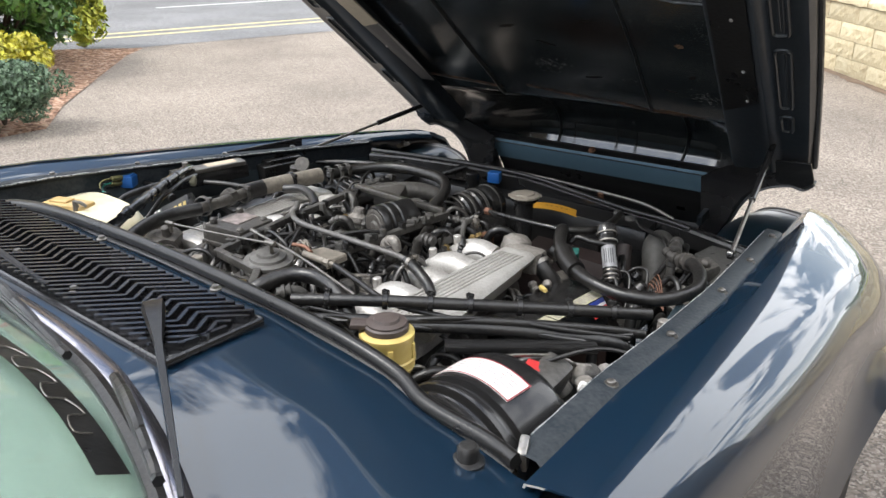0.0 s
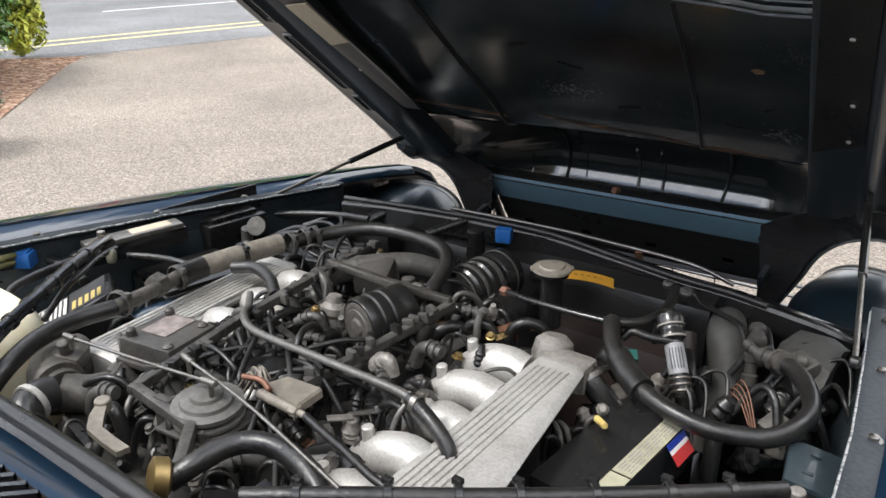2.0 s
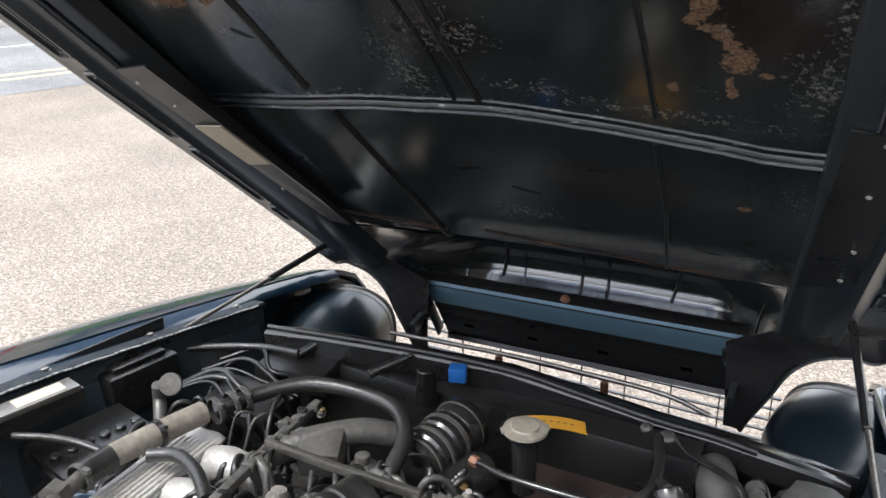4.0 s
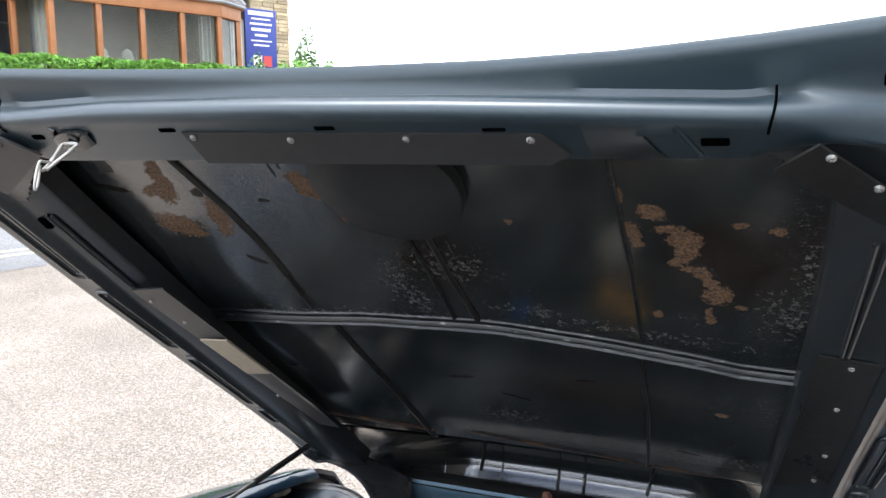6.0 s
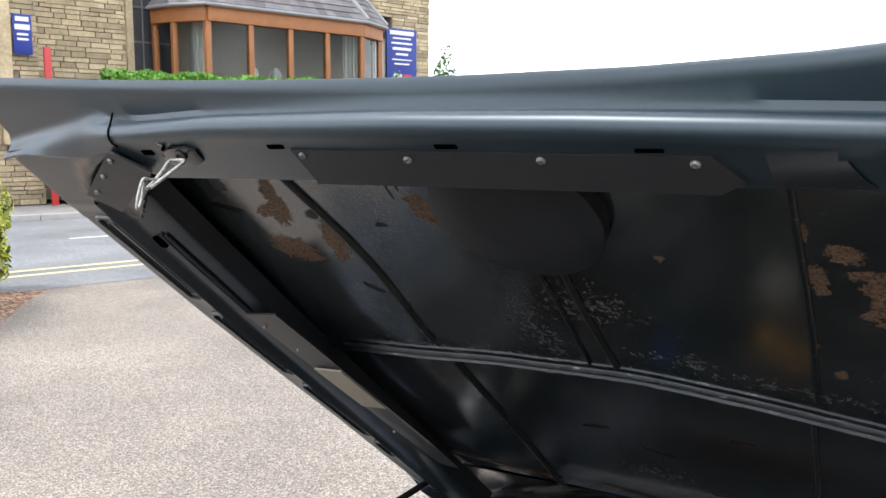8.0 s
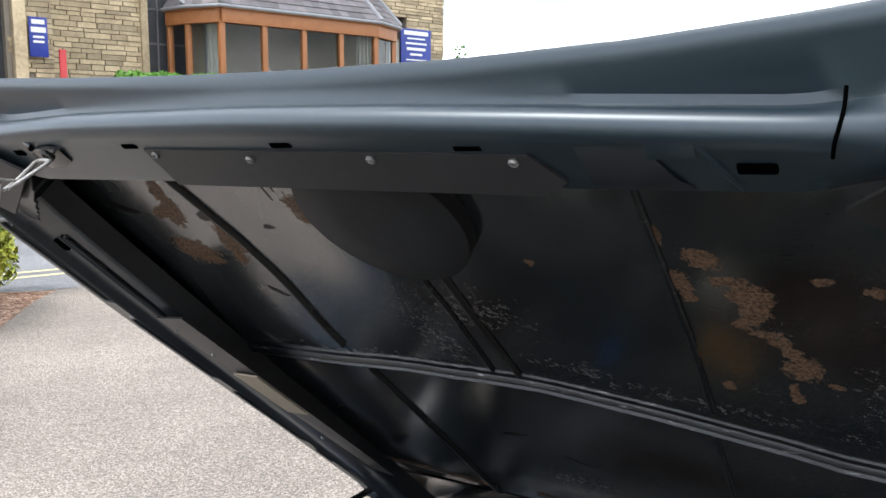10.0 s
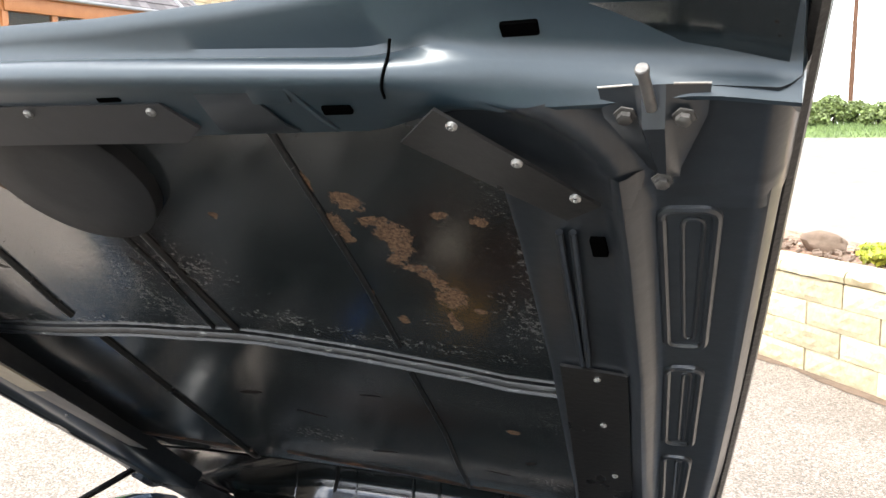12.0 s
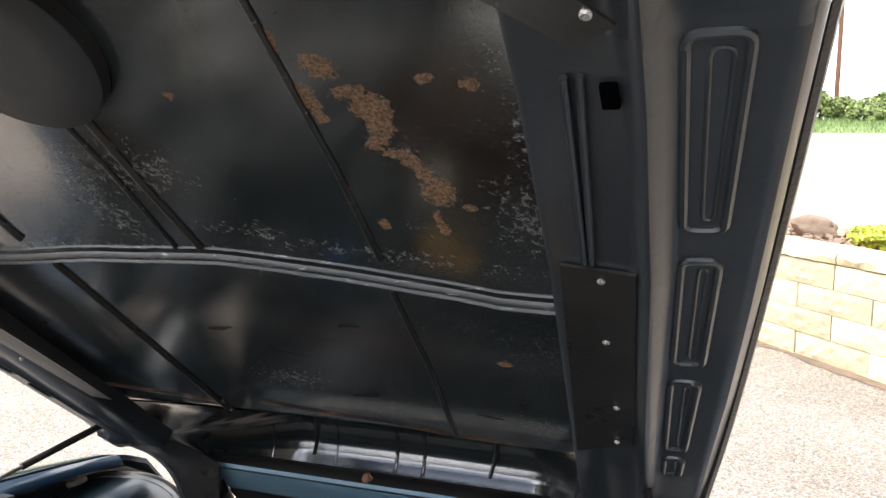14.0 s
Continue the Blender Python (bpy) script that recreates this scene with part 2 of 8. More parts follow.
DRIVE = ground_mat("driveway tarmac", [(0.115, 0.098, 0.082), (0.19, 0.16, 0.132), (0.265, 0.22, 0.182), (0.38, 0.335, 0.285)], 0.0085)
ROAD = ground_mat("road asphalt", [(0.13, 0.13, 0.135), (0.18, 0.18, 0.185), (0.26, 0.26, 0.26)], 0.014)
PAVE = ground_mat("pavement asphalt", [(0.2, 0.19, 0.18), (0.28, 0.27, 0.25), (0.36, 0.34, 0.32)], 0.012)
MULCH = ground_mat("bark mulch", [(0.10, 0.05, 0.03), (0.22, 0.12, 0.07), (0.34, 0.20, 0.13), (0.42, 0.30, 0.22)], 0.035, bump=1.0)
LINE_Y = mat("yellow road paint", (0.66, 0.56, 0.28), 0.8, 0, (0.50, 0.43, 0.26), 60, 2, 0.7, 0.1)
LINE_W = mat("white road paint", (0.70, 0.70, 0.68), 0.8, 0, (0.5, 0.5, 0.48), 60, 2, 0.7, 0.1)
KERB = mat("concrete kerb", (0.42, 0.40, 0.37), 0.85, 0, (0.30, 0.28, 0.26), 50, 4, 0.7, 0.3)
LEAF_G = mat("green leaves", (0.13, 0.26, 0.06), 0.4, 0, (0.06, 0.14, 0.03), 20, 3, 0.8, 0.0, island=0.55)
LEAF_Y = mat("golden leaves", (0.50, 0.42, 0.03), 0.5, 0, (0.28, 0.30, 0.03), 20, 5, 0.8, 0.0, island=0.45)
LEAF_L = mat("lime leaves", (0.54, 0.52, 0.06), 0.5, 0, (0.20, 0.28, 0.03), 20, 5, 0.8, 0.0, island=0.45)
LEAF_H = mat("bright hedge leaves", (0.20, 0.40, 0.06), 0.45, 0, (0.10, 0.24, 0.03), 20, 3, 0.8, 0.0, island=0.4)
LEAF_P = mat("pale hedge leaves", (0.22, 0.27, 0.09), 0.5, 0, (0.12, 0.17, 0.05), 20, 3, 0.8, 0.0, island=0.45)
LEAF_C = mat("grey-green conifer", (0.10, 0.16, 0.085), 0.6, 0, (0.05, 0.085, 0.05), 20, 5, 0.8, 0.0, island=0.5)
GRASS = mat("grass", (0.19, 0.26, 0.09), 0.7, 0, (0.12, 0.18, 0.06), 6, 0.8, 0.9, 0.0, island=0.4)
BARK = mat("bark", (0.10, 0.07, 0.05), 0.85, 0, (0.05, 0.035, 0.025), 40, 6, 0.8, 0.5)
STONE = mat("buff sandstone", (0.50, 0.40, 0.25), 0.85, 0, (0.30, 0.23, 0.14), 14, 2.2, 0.9, 0.4, dist=0.01, island=0.3)
STONE_W = mat("pale walling block", (0.62, 0.55, 0.38), 0.9, 0, (0.46, 0.38, 0.24), 26, 5, 0.9, 0.7, dist=0.015, island=0.18)
MORTAR_P = mat("pale mortar", (0.50, 0.44, 0.31), 0.95, 0, (0.38, 0.33, 0.23), 40, 4, 0.6, 0.3)
MORTAR = mat("mortar", (0.30, 0.26, 0.20), 0.95, 0, (0.22, 0.19, 0.15), 40, 4, 0.6, 0.3)
TIMBER = mat("orange-brown timber", (0.36, 0.14, 0.045), 0.5, 0, (0.27, 0.10, 0.03), 30, 4, 0.7, 0.1)
SLATE = mat("slate", (0.11, 0.10, 0.11), 0.6, 0, (0.16, 0.145, 0.14), 20, 3, 0.8, 0.2, island=0.3)
LEAD = mat("lead flashing", (0.32, 0.32, 0.33), 0.6, 0.2, (0.24, 0.24, 0.25), 30, 4, 0.5, 0.1)
# very dark colour puts the room's dimness into the surface
INSIDE = mat("dark-painted room", (0.035, 0.034, 0.031), 0.9, 0, (0.022, 0.02, 0.019), 4, 1, 0.8, 0.0)
CURTAIN = mat("pale curtain", (0.45, 0.43, 0.38), 0.9, 0, (0.3, 0.29, 0.26), 14, 3, 0.6, 0.1)
SIGN = mat("blue sign", (0.015, 0.035, 0.26), 0.4, 0, (0.012, 0.03, 0.22), 40, 3, 0.4, 0.0)
ROCK = mat("brown rock", (0.20, 0.14, 0.10), 0.9, 0, (0.12, 0.085, 0.06), 14, 3, 0.9, 0.6, dist=0.02)
HOUSE = mat("weathered house stone", (0.15, 0.13, 0.10), 0.9, 0, (0.07, 0.062, 0.05), 3, 0.7, 0.9, 0.3)


def glass_mat(name, tint, rough=0.02):
    m = bpy.data.materials.new(name)
    m.use_nodes = True
    b = m.node_tree.nodes["Principled BSDF"]
    b.inputs["Base Color"].default_value, b.inputs["Roughness"].default_value = (*tint, 1), rough
    b.inputs["Transmission Weight"].default_value, b.inputs["IOR"].default_value = 1.0, 1.45
    return m


GLASS = glass_mat("clear glass", (0.92, 0.96, 0.95))
PANE = glass_mat("house window glass", (0.85, 0.88, 0.87))
PANE.node_tree.nodes["Principled BSDF"].inputs["IOR"].default_value = 1.22
SCREEN = glass_mat("tinted windscreen with a film of dust", (0.60, 0.74, 0.68))
SCREEN.node_tree.nodes["Principled BSDF"].inputs["Transmission Weight"].default_value = 0.90


def lining_mat():
    """Black sealed sheet metal with flaked patches that show brown primer, and pale specks, at fixed places on the bonnet."""
    m = mat("bonnet underside", (0.0055, 0.0088, 0.0098), 0.42, 0, (0.012, 0.0155, 0.017), 70, 5, 0.7, 0.10, coat=1.0, rvar=0.10, coatr=0.14, spec=0.10)
    m.node_tree.nodes["Principled BSDF"].inputs["Coat IOR"].default_value = 2.05
    n, l = m.node_tree.nodes, m.node_tree.links
    b = n["Principled BSDF"]
    base = b.inputs["Base Color"].links[0].from_socket
    t = n.new("ShaderNodeTexCoord")
    nz = n.new("ShaderNodeTexNoise"); nz.inputs["Scale"].default_value, nz.inputs["Detail"].default_value, nz.inputs["Roughness"].default_value = 105, 10, 0.78
    l.new(t.outputs["Object"], nz.inputs["Vector"])

    ny = n.new("ShaderNodeTexNoise"); ny.inputs["Scale"].default_value, ny.inputs["Detail"].default_value, ny.inputs["Roughness"].default_value = 260, 6, 0.75
    l.new(t.outputs["Object"], ny.inputs["Vector"])
    sharp = n.new("ShaderNodeMapRange"); sharp.inputs["From Min"].default_value, sharp.inputs["From Max"].default_value = 0.38, 0.62
    l.new(ny.outputs["Fac"], sharp.inputs["Value"])

    def blobs(spots, jag, off=0.0):
        out = None
        for x, y, rx, ry, a in spots:
            mp = n.new("ShaderNodeMapping"); mp.vector_type = "TEXTURE"
            mp.inputs["Location"].default_value, mp.inputs["Rotation"].default_value = (x, y, 0), (0, 0, radians(a))
            mp.inputs["Scale"].default_value = (rx, ry, 1)
            l.new(t.outputs["Object"], mp.inputs["Vector"])
            ln = n.new("ShaderNodeVectorMath"); ln.operation = "LENGTH"; l.new(mp.outputs[0], ln.inputs[0])
            iv = n.new("ShaderNodeMath"); iv.operation = "SUBTRACT"; iv.inputs[0].default_value = 1.0
            l.new(ln.outputs["Value"], iv.inputs[1])
            if out:
                mxm = n.new("ShaderNodeMath"); mxm.operation = "MAXIMUM"
                l.new(out, mxm.inputs[0]); l.new(iv.outputs[0], mxm.inputs[1]); out = mxm.outputs[0]
            else:
                out = iv.outputs[0]
        g = n.new("ShaderNodeMath"); g.operation = "MULTIPLY_ADD"; g.inputs[1].default_value = jag
        l.new(nz.outputs["Fac"], g.inputs[0]); l.new(out, g.inputs[2])
        r = n.new("ShaderNodeMapRange"); r.inputs["From Min"].default_value, r.inputs["From Max"].default_value = jag * 0.5 + off, jag * 0.5 + off + 0.08
        l.new(g.outputs[0], r.inputs["Value"])
        return r.outputs[0]

    def over(base, fac, col, col2):
        mx = n.new("ShaderNodeMixRGB"); mx.inputs[1].default_value, mx.inputs[2].default_value = (*col, 1), (*col2, 1)
        l.new(sharp.outputs[0], mx.inputs[0])
        m2 = n.new("ShaderNodeMixRGB"); l.new(fac, m2.inputs[0]); l.new(base, m2.inputs[1]); l.new(mx.outputs[0], m2.inputs[2])
        return m2.outputs[0]

    # broad brown staining, then bare primer, then pale flakes
    stain = blobs([(0.45, 1.05, 0.12, 0.14, 0), (0.02, 1.0, 0.10, 0.10, 0), (-0.40, 0.365, 0.14, 0.02, 2), (0.32, 0.345, 0.12, 0.022, -9), (0.2, 0.62, 0.18, 0.08, 0), (-0.30, 0.95, 0.03, 0.05, 10), (-0.05, 1.1, 0.05, 0.06, 30)], 4.0, 0.25)
    base = over(base, stain, (0.006, 0.005, 0.0045), (0.015, 0.010, 0.008))
    # slanting pale streaks: the driveway's sheen painted into the colour on its side
    film = blobs([(-.30, 1.07, .27, .27, 8), (-.36, .62, .17, .15, 10)], 1.6, 0.12)
    mq = n.new("ShaderNodeMapping"); mq.inputs["Rotation"].default_value, mq.inputs["Scale"].default_value = (0, 0, radians(38)), (1.0, 0.16, 1.0)
    l.new(t.outputs["Object"], mq.inputs["Vector"])
    st = n.new("ShaderNodeTexNoise"); st.inputs["Scale"].default_value, st.inputs["Detail"].default_value, st.inputs["Roughness"].default_value = 130, 6, 0.7
    l.new(mq.outputs[0], st.inputs["Vector"])
    sw = n.new("ShaderNodeMapRange"); sw.inputs["From Min"].default_value, sw.inputs["From Max"].default_value = 0.36, 0.66
    sw.inputs["To Min"].default_value, sw.inputs["To Max"].default_value = 0.25, 1.0
    l.new(st.outputs["Fac"], sw.inputs["Value"])
    fs = n.new("ShaderNodeMath"); fs.operation = "MULTIPLY"; l.new(film, fs.inputs[0]); l.new(sw.outputs[0], fs.inputs[1])
    base = over(base, fs.outputs[0], (0.022, 0.024, 0.025), (0.042, 0.043, 0.043))
    right_side = [(.36, 1.106, .0185, .0072, 14), (.374, 1.087, .0195, .015, 8), (.376, 1.06, .0313, .0118, 67), (.36, 1.037, .009, .0087, 64), (.385, 1.022, .0182, .0085, -8), (.392, 1.01, .0142, .0088, -46), (.402, .992, .0174, .0092, -65), (.409, .967, .022, .0172, 54), (.394, .918, .0184, .0046, 83), (.397, .901, .0096, .006, 58), (.342, 1.138, .0161, .0133, -22), (.312, 1.099, .0165, .011, -83), (.316, 1.083, .0138, .0068, 91), (.319, 1.071, .0078, .0051, 26), (.44, 1.122, .0085, .0052, 22), (.325, .905, .0095, .0063, 77)]
    small = [(.302, .962, .007, .0032, 65), (.437, .943, .0076, .0052, -8), (.308, 1.169, .0142, .0037, 88), (.481, 1.116, .0083, .0068, 7), (.155, 1.105, .006, .005, 0), (.398, .598, .010, .007, 20), (.33, .300, .06, .005, -6)]
    left_side = [(-.38, 1.187, .0264, .013, 61), (-.388, 1.15, .0349, .0171, 66), (-.412, 1.146, .022, .0104, 29), (-.421, 1.058, .036, .026, -17), (-.396, 1.036, .0168, .011, 6), (-.328, 1.082, .0378, .0166, 83), (-.369, 1.262, .0183, .0088, -16), (-.131, 1.169, .0253, .0187, -76), (-.114, 1.152, .0144, .0101, 62), (-.095, 1.107, .0189, .0062, 92), (-.335, 1.053, .0221, .0125, 70), (-.37, .352, .12, .005, -8)]
    scrapes = [(-.494, 1.153, .0349, .0075, -17), (-.331, 1.14, .0178, .010, 29), (-.223, 1.122, .0119, .0055, 3), (-.323, .97, .0221, .007, -31), (-.551, .996, .0141, .0071, 35), (-.168, 1.196, .021, .0030, 90), (-.15, 1.21, .016, .0024, 80), (-.03, 1.0, .006, .011, 30), (-.43, .60, .012, .004, 10), (-.10, .93, .004, .003, 0), (-.06, .62, .026, .006, 12), (.03, .56, .030, .005, -20), (.12, .43, .028, .005, 8), (.33, .41, .022, .005, -10), (.40, .48, .012, .005, 30), (.18, .66, .020, .004, 5)]
    flake = blobs([(x, y, a * 1.2, b * 1.2, r) for x, y, a, b, r in right_side + small + left_side], 3.0, 0.06)
    scrape = blobs(scrapes, 2.6, 0.05)
    base = over(base, scrape, (0.004, 0.0035, 0.003), (0.012, 0.009, 0.007))
    base = over(base, flake, (0.035, 0.021, 0.014), (0.17, 0.105, 0.066))
    pale = blobs([(.520, 1.03, .025, .18, 4), (.03, .99, .10, .07, 0), (.13, .875, .10, .02, -8), (.50, .93, .06, .09, 0), (-.2, .83, .4, .02, 2), (.3, .845, .25, .02, -4), (.15, .885, .05, .02, -12), (-.06, .90, .05, .10, 12), (.0, .47, .10, .05, 0), (.42, .40, .06, .04, 0)], 9.0, 1.05)
    base = over(base, pale, (0.025, 0.025, 0.025), (0.17, 0.165, 0.155))
    # fine pale specks all over, thicker in patches
    sp = n.new("ShaderNodeTexNoise"); sp.inputs["Scale"].default_value, sp.inputs["Detail"].default_value, sp.inputs["Roughness"].default_value = 190, 5, 0.8
    l.new(t.outputs["Object"], sp.inputs["Vector"])
    pt = n.new("ShaderNodeTexNoise"); pt.inputs["Scale"].default_value, pt.inputs["Detail"].default_value = 7, 5
    l.new(t.outputs["Object"], pt.inputs["Vector"])
    sa = n.new("ShaderNodeMath"); sa.operation = "MULTIPLY_ADD"; sa.inputs[1].default_value = 0.55
    l.new(pt.outputs["Fac"], sa.inputs[0]); l.new(sp.outputs["Fac"], sa.inputs[2])
    sk = n.new("ShaderNodeMapRange"); sk.inputs["From Min"].default_value, sk.inputs["From Max"].default_value = 0.925, 0.985
    l.new(sa.outputs[0], sk.inputs["Value"])
    base = over(base, sk.outputs[0], (0.03, 0.031, 0.031), (0.12, 0.115, 0.105))
    # pits where the coating has broken, dark brown
    pv = n.new("ShaderNodeMapRange"); pv.inputs["From Min"].default_value, pv.inputs["From Max"].default_value = 0.39, 0.34
    l.new(sp.outputs["Fac"], pv.inputs["Value"])
    base = over(base, pv.outputs[0], (0.010, 0.007, 0.005), (0.035, 0.022, 0.015))
    l.new(base, b.inputs["Base Color"])
    cw = n.new("ShaderNodeMath"); cw.operation = "MULTIPLY_ADD"; cw.inputs[1].default_value, cw.inputs[2].default_value = -0.9, 1.0
    bare = n.new("ShaderNodeMath"); bare.operation = "MAXIMUM"
    l.new(flake, bare.inputs[0]); l.new(scrape, bare.inputs[1])
    l.new(bare.outputs[0], cw.inputs[0])
    pits = n.new("ShaderNodeMath"); pits.operation = "MULTIPLY_ADD"; pits.inputs[1].default_value = -0.5
    l.new(pv.outputs[0], pits.inputs[0]); l.new(cw.outputs[0], pits.inputs[2]); pits.use_clamp = True
    l.new(pits.outputs[0], b.inputs["Coat Weight"])
    # orange peel in the gloss
    op = n.new("ShaderNodeTexNoise"); op.inputs["Scale"].default_value, op.inputs["Detail"].default_value = 240, 4
    l.new(t.outputs["Object"], op.inputs["Vector"])
    ob = n.new("ShaderNodeBump"); ob.inputs["Strength"].default_value, ob.inputs["Distance"].default_value = 0.05, 0.002
    l.new(op.outputs["Fac"], ob.inputs["Height"]); l.new(ob.outputs[0], b.inputs["Coat Normal"])
    # smears and dust in the gloss, a little rougher where the sheen is painted
    sm = n.new("ShaderNodeTexNoise"); sm.inputs["Scale"].default_value, sm.inputs["Detail"].default_value, sm.inputs["Roughness"].default_value = 11, 9, 0.7
    l.new(t.outputs["Object"], sm.inputs["Vector"])
    sr = n.new("ShaderNodeMapRange"); sr.inputs["From Min"].default_value, sr.inputs["From Max"].default_value = 0.35, 0.65
    sr.inputs["To Min"].default_value, sr.inputs["To Max"].default_value = 0.11, 0.19
    l.new(sm.outputs["Fac"], sr.inputs["Value"])
    fr = n.new("ShaderNodeMath"); fr.operation = "MULTIPLY_ADD"; fr.inputs[1].default_value = 0.05
    l.new(fs.outputs[0], fr.inputs[0]); l.new(sr.outputs[0], fr.inputs[2]); l.new(fr.outputs[0], b.inputs["Coat Roughness"])
    ro = n.new("ShaderNodeMath"); ro.operation = "MULTIPLY_ADD"; ro.inputs[1].default_value = 0.5
    old = b.inputs["Roughness"].links[0].from_socket
    l.new(flake, ro.inputs[0]); l.new(old, ro.inputs[2]); l.new(ro.outputs[0], b.inputs["Roughness"])
    return m


LINING = lining_mat()


# ---- mesh helpers ----
def part(name, bm, material, parent=None, label="", smooth=True):
    """One mesh object from a bmesh, under a thing or a part."""
    bmesh.ops.recalc_face_normals(bm, faces=bm.faces)
    me = bpy.data.meshes.new(name)
    bm.to_mesh(me); bm.free()
    for mm in (material if isinstance(material, (list, tuple)) else [material]):
        me.materials.append(mm)
    if smooth:
        for p in me.polygons:
            p.use_smooth = True
        me.set_sharp_from_angle(angle=radians(38))
    ob = new(name, me)
    if parent:
        ob.parent = parent
    if label:
        ob["label"] = label
    return ob


def thing(name, place, label, category, group="", kind=""):
    ob = new(name)
    ob.location = place
    ob.empty_display_size = 0.1
    return tagged(ob, label, category, group, kind)


def box(bm, c, size, m=None, bevel=0.0, rot=(0, 0, 0)):
    """A box with its edges bevelled, about c."""
    t = (m or Matrix()) @ pose(*c, *rot) @ Matrix.Diagonal((*size, 1))
    made = bmesh.ops.create_cube(bm, size=1, matrix=t)
    if bevel:
        vs = set(made["verts"])
        es = [e for e in bm.edges if e.verts[0] in vs and e.verts[1] in vs]
        bmesh.ops.bevel(bm, geom=es, offset=bevel, segments=2, affect="EDGES", profile=0.6)
    return bm


def B():
    return bmesh.new()


def basis(axis):
    z = Vector(axis).normalized()
    x = z.orthogonal().normalized()
    return x, z.cross(x), z


def spin(bm, p, axis, prof, seg=24, caps=True):
    """Revolves (radius, height) pairs round an axis through p."""
    x, y, z = basis(axis)
    p = Vector(p)
    rings = []
    for r, h in prof:
        rings.append([bm.verts.new(p + z * h + (x * math.cos(2 * math.pi * i / seg) + y * math.sin(2 * math.pi * i / seg)) * r) for i in range(seg)])
    for a, b in zip(rings, rings[1:]):
        for i in range(seg):
            bm.faces.new((a[i], a[(i + 1) % seg], b[(i + 1) % seg], b[i]))
    if caps:
        bm.faces.new(rings[0]); bm.faces.new(rings[-1])
    return bm


def oval(bm, p, axis, prof, wide=.98, high=.745, seg=48):
    """Like spin, but stretched across and flattened upright."""
    z = Vector(axis).normalized()
    y = (Vector((0, 0, 1)) - z * z.z).normalized()
    x = y.cross(z)
    p = Vector(p)
    rings = []
    for r, h in prof:
        ring = []
        for i in range(seg):
            c, q = math.cos(2 * math.pi * i / seg), math.sin(2 * math.pi * i / seg)
            ring.append(bm.verts.new(p + z * h + x * math.copysign(abs(c) ** .8, c) * r * wide + y * math.copysign(abs(q) ** .8, q) * r * high))
        rings.append(ring)
    for a, b in zip(rings, rings[1:]):
        for i in range(seg):
            bm.faces.new((a[i], a[(i + 1) % seg], b[(i + 1) % seg], b[i]))
    return bm


def cyl(bm, a, b, r, r2=None, seg=16):
    a, b = Vector(a), Vector(b)
    L = (b - a).length
    r2 = r if r2 is None else r2
    e = min(0.15 * min(r, r2), 0.002, L * 0.2)
    return spin(bm, a, b - a, [(r - e, 0), (r, e), (r2, L - e), (r2 - e, L)], seg)


def smooth_path(pts, per=6):
    pts = [Vector(p) for p in pts]
    if len(pts) < 3:
        return pts
    q = [pts[0] * 2 - pts[1]] + pts + [pts[-1] * 2 - pts[-2]]
    out = []
    for i in range(1, len(q) - 2):
        a, b, c, d = q[i - 1:i + 3]
        for k in range(per):
            t = k / per
            out.append(0.5 * ((2 * b) + (c - a) * t + (2 * a - 5 * b + 4 * c - d) * t * t + (3 * b - a - 3 * c + d) * t ** 3))
    return out + [pts[-1]]


def tube(bm, pts, r, seg=10, per=6, ridge=0.0):
    """A round hose along a smooth path. r: one radius, or (first, last). ridge: bellows of that depth."""
    path = smooth_path(pts, per)
    r0, r1 = r if isinstance(r, tuple) else (r, r)
    rings, x = [], None
    for i, p in enumerate(path):
        d = (path[min(i + 1, len(path) - 1)] - path[max(i - 1, 0)]).normalized()
        x = d.orthogonal().normalized() if x is None else (x - d * x.dot(d)).normalized()
        y = d.cross(x)
        rr = r0 + (r1 - r0) * i / (len(path) - 1) + (ridge if i % 2 else 0)
        rings.append([bm.verts.new(p + (x * math.cos(2 * math.pi * k / seg) + y * math.sin(2 * math.pi * k / seg)) * rr) for k in range(seg)])
    for a, b in zip(rings, rings[1:]):
        for k in range(seg):
            bm.faces.new((a[k], a[(k + 1) % seg], b[(k + 1) % seg], b[k]))
    bm.faces.new(rings[0]); bm.faces.new(rings[-1])
    return bm


def grid(bm, rows, thick=0.0, close=False):
    """A sheet through rows of points, with thickness along its normals if wanted."""
    vs = [[bm.verts.new(p) for p in r] for r in rows]
    fs = []
    for a, b in zip(vs, vs[1:]):
        for i in range(len(a) - (0 if close else 1)):
            j = (i + 1) % len(a)
            fs.append(bm.faces.new((a[i], a[j], b[j], b[i])))
    if thick:
        bmesh.ops.recalc_face_normals(bm, faces=fs)
        bmesh.ops.solidify(bm, geom=fs, thickness=thick)
    return bm


def lerp(a, b, t):
    return a + (b - a) * t


def interp(x, pts):
    if x <= pts[0][0]:
        return pts[0][1]
    for (a, u), (b, v) in zip(pts, pts[1:]):
        if x <= b:
            return lerp(u, v, (x - a) / (b - a))
    return pts[-1][1]


def clamp_ring(p, axis, r, parent, material=None, name="hose_clip"):
    bm = B()
    a = Vector(axis).normalized()
    spin(bm, Vector(p) - a * 0.005, a, [(r, 0), (r + 0.0025, 0.001), (r + 0.0025, 0.009), (r, 0.010)], 18, caps=False)
    x, y, z = basis(a)
    box(bm, Vector(p) + x * (r + 0.005), (0.012, 0.008, 0.008), bevel=0.001)
    return part(name, bm, material or STEEL, parent)


# ---- ground, road ----
RD = Vector((0.257, 0.966, 0)).normalized()
RM = Vector((-RD.y, RD.x, 0))


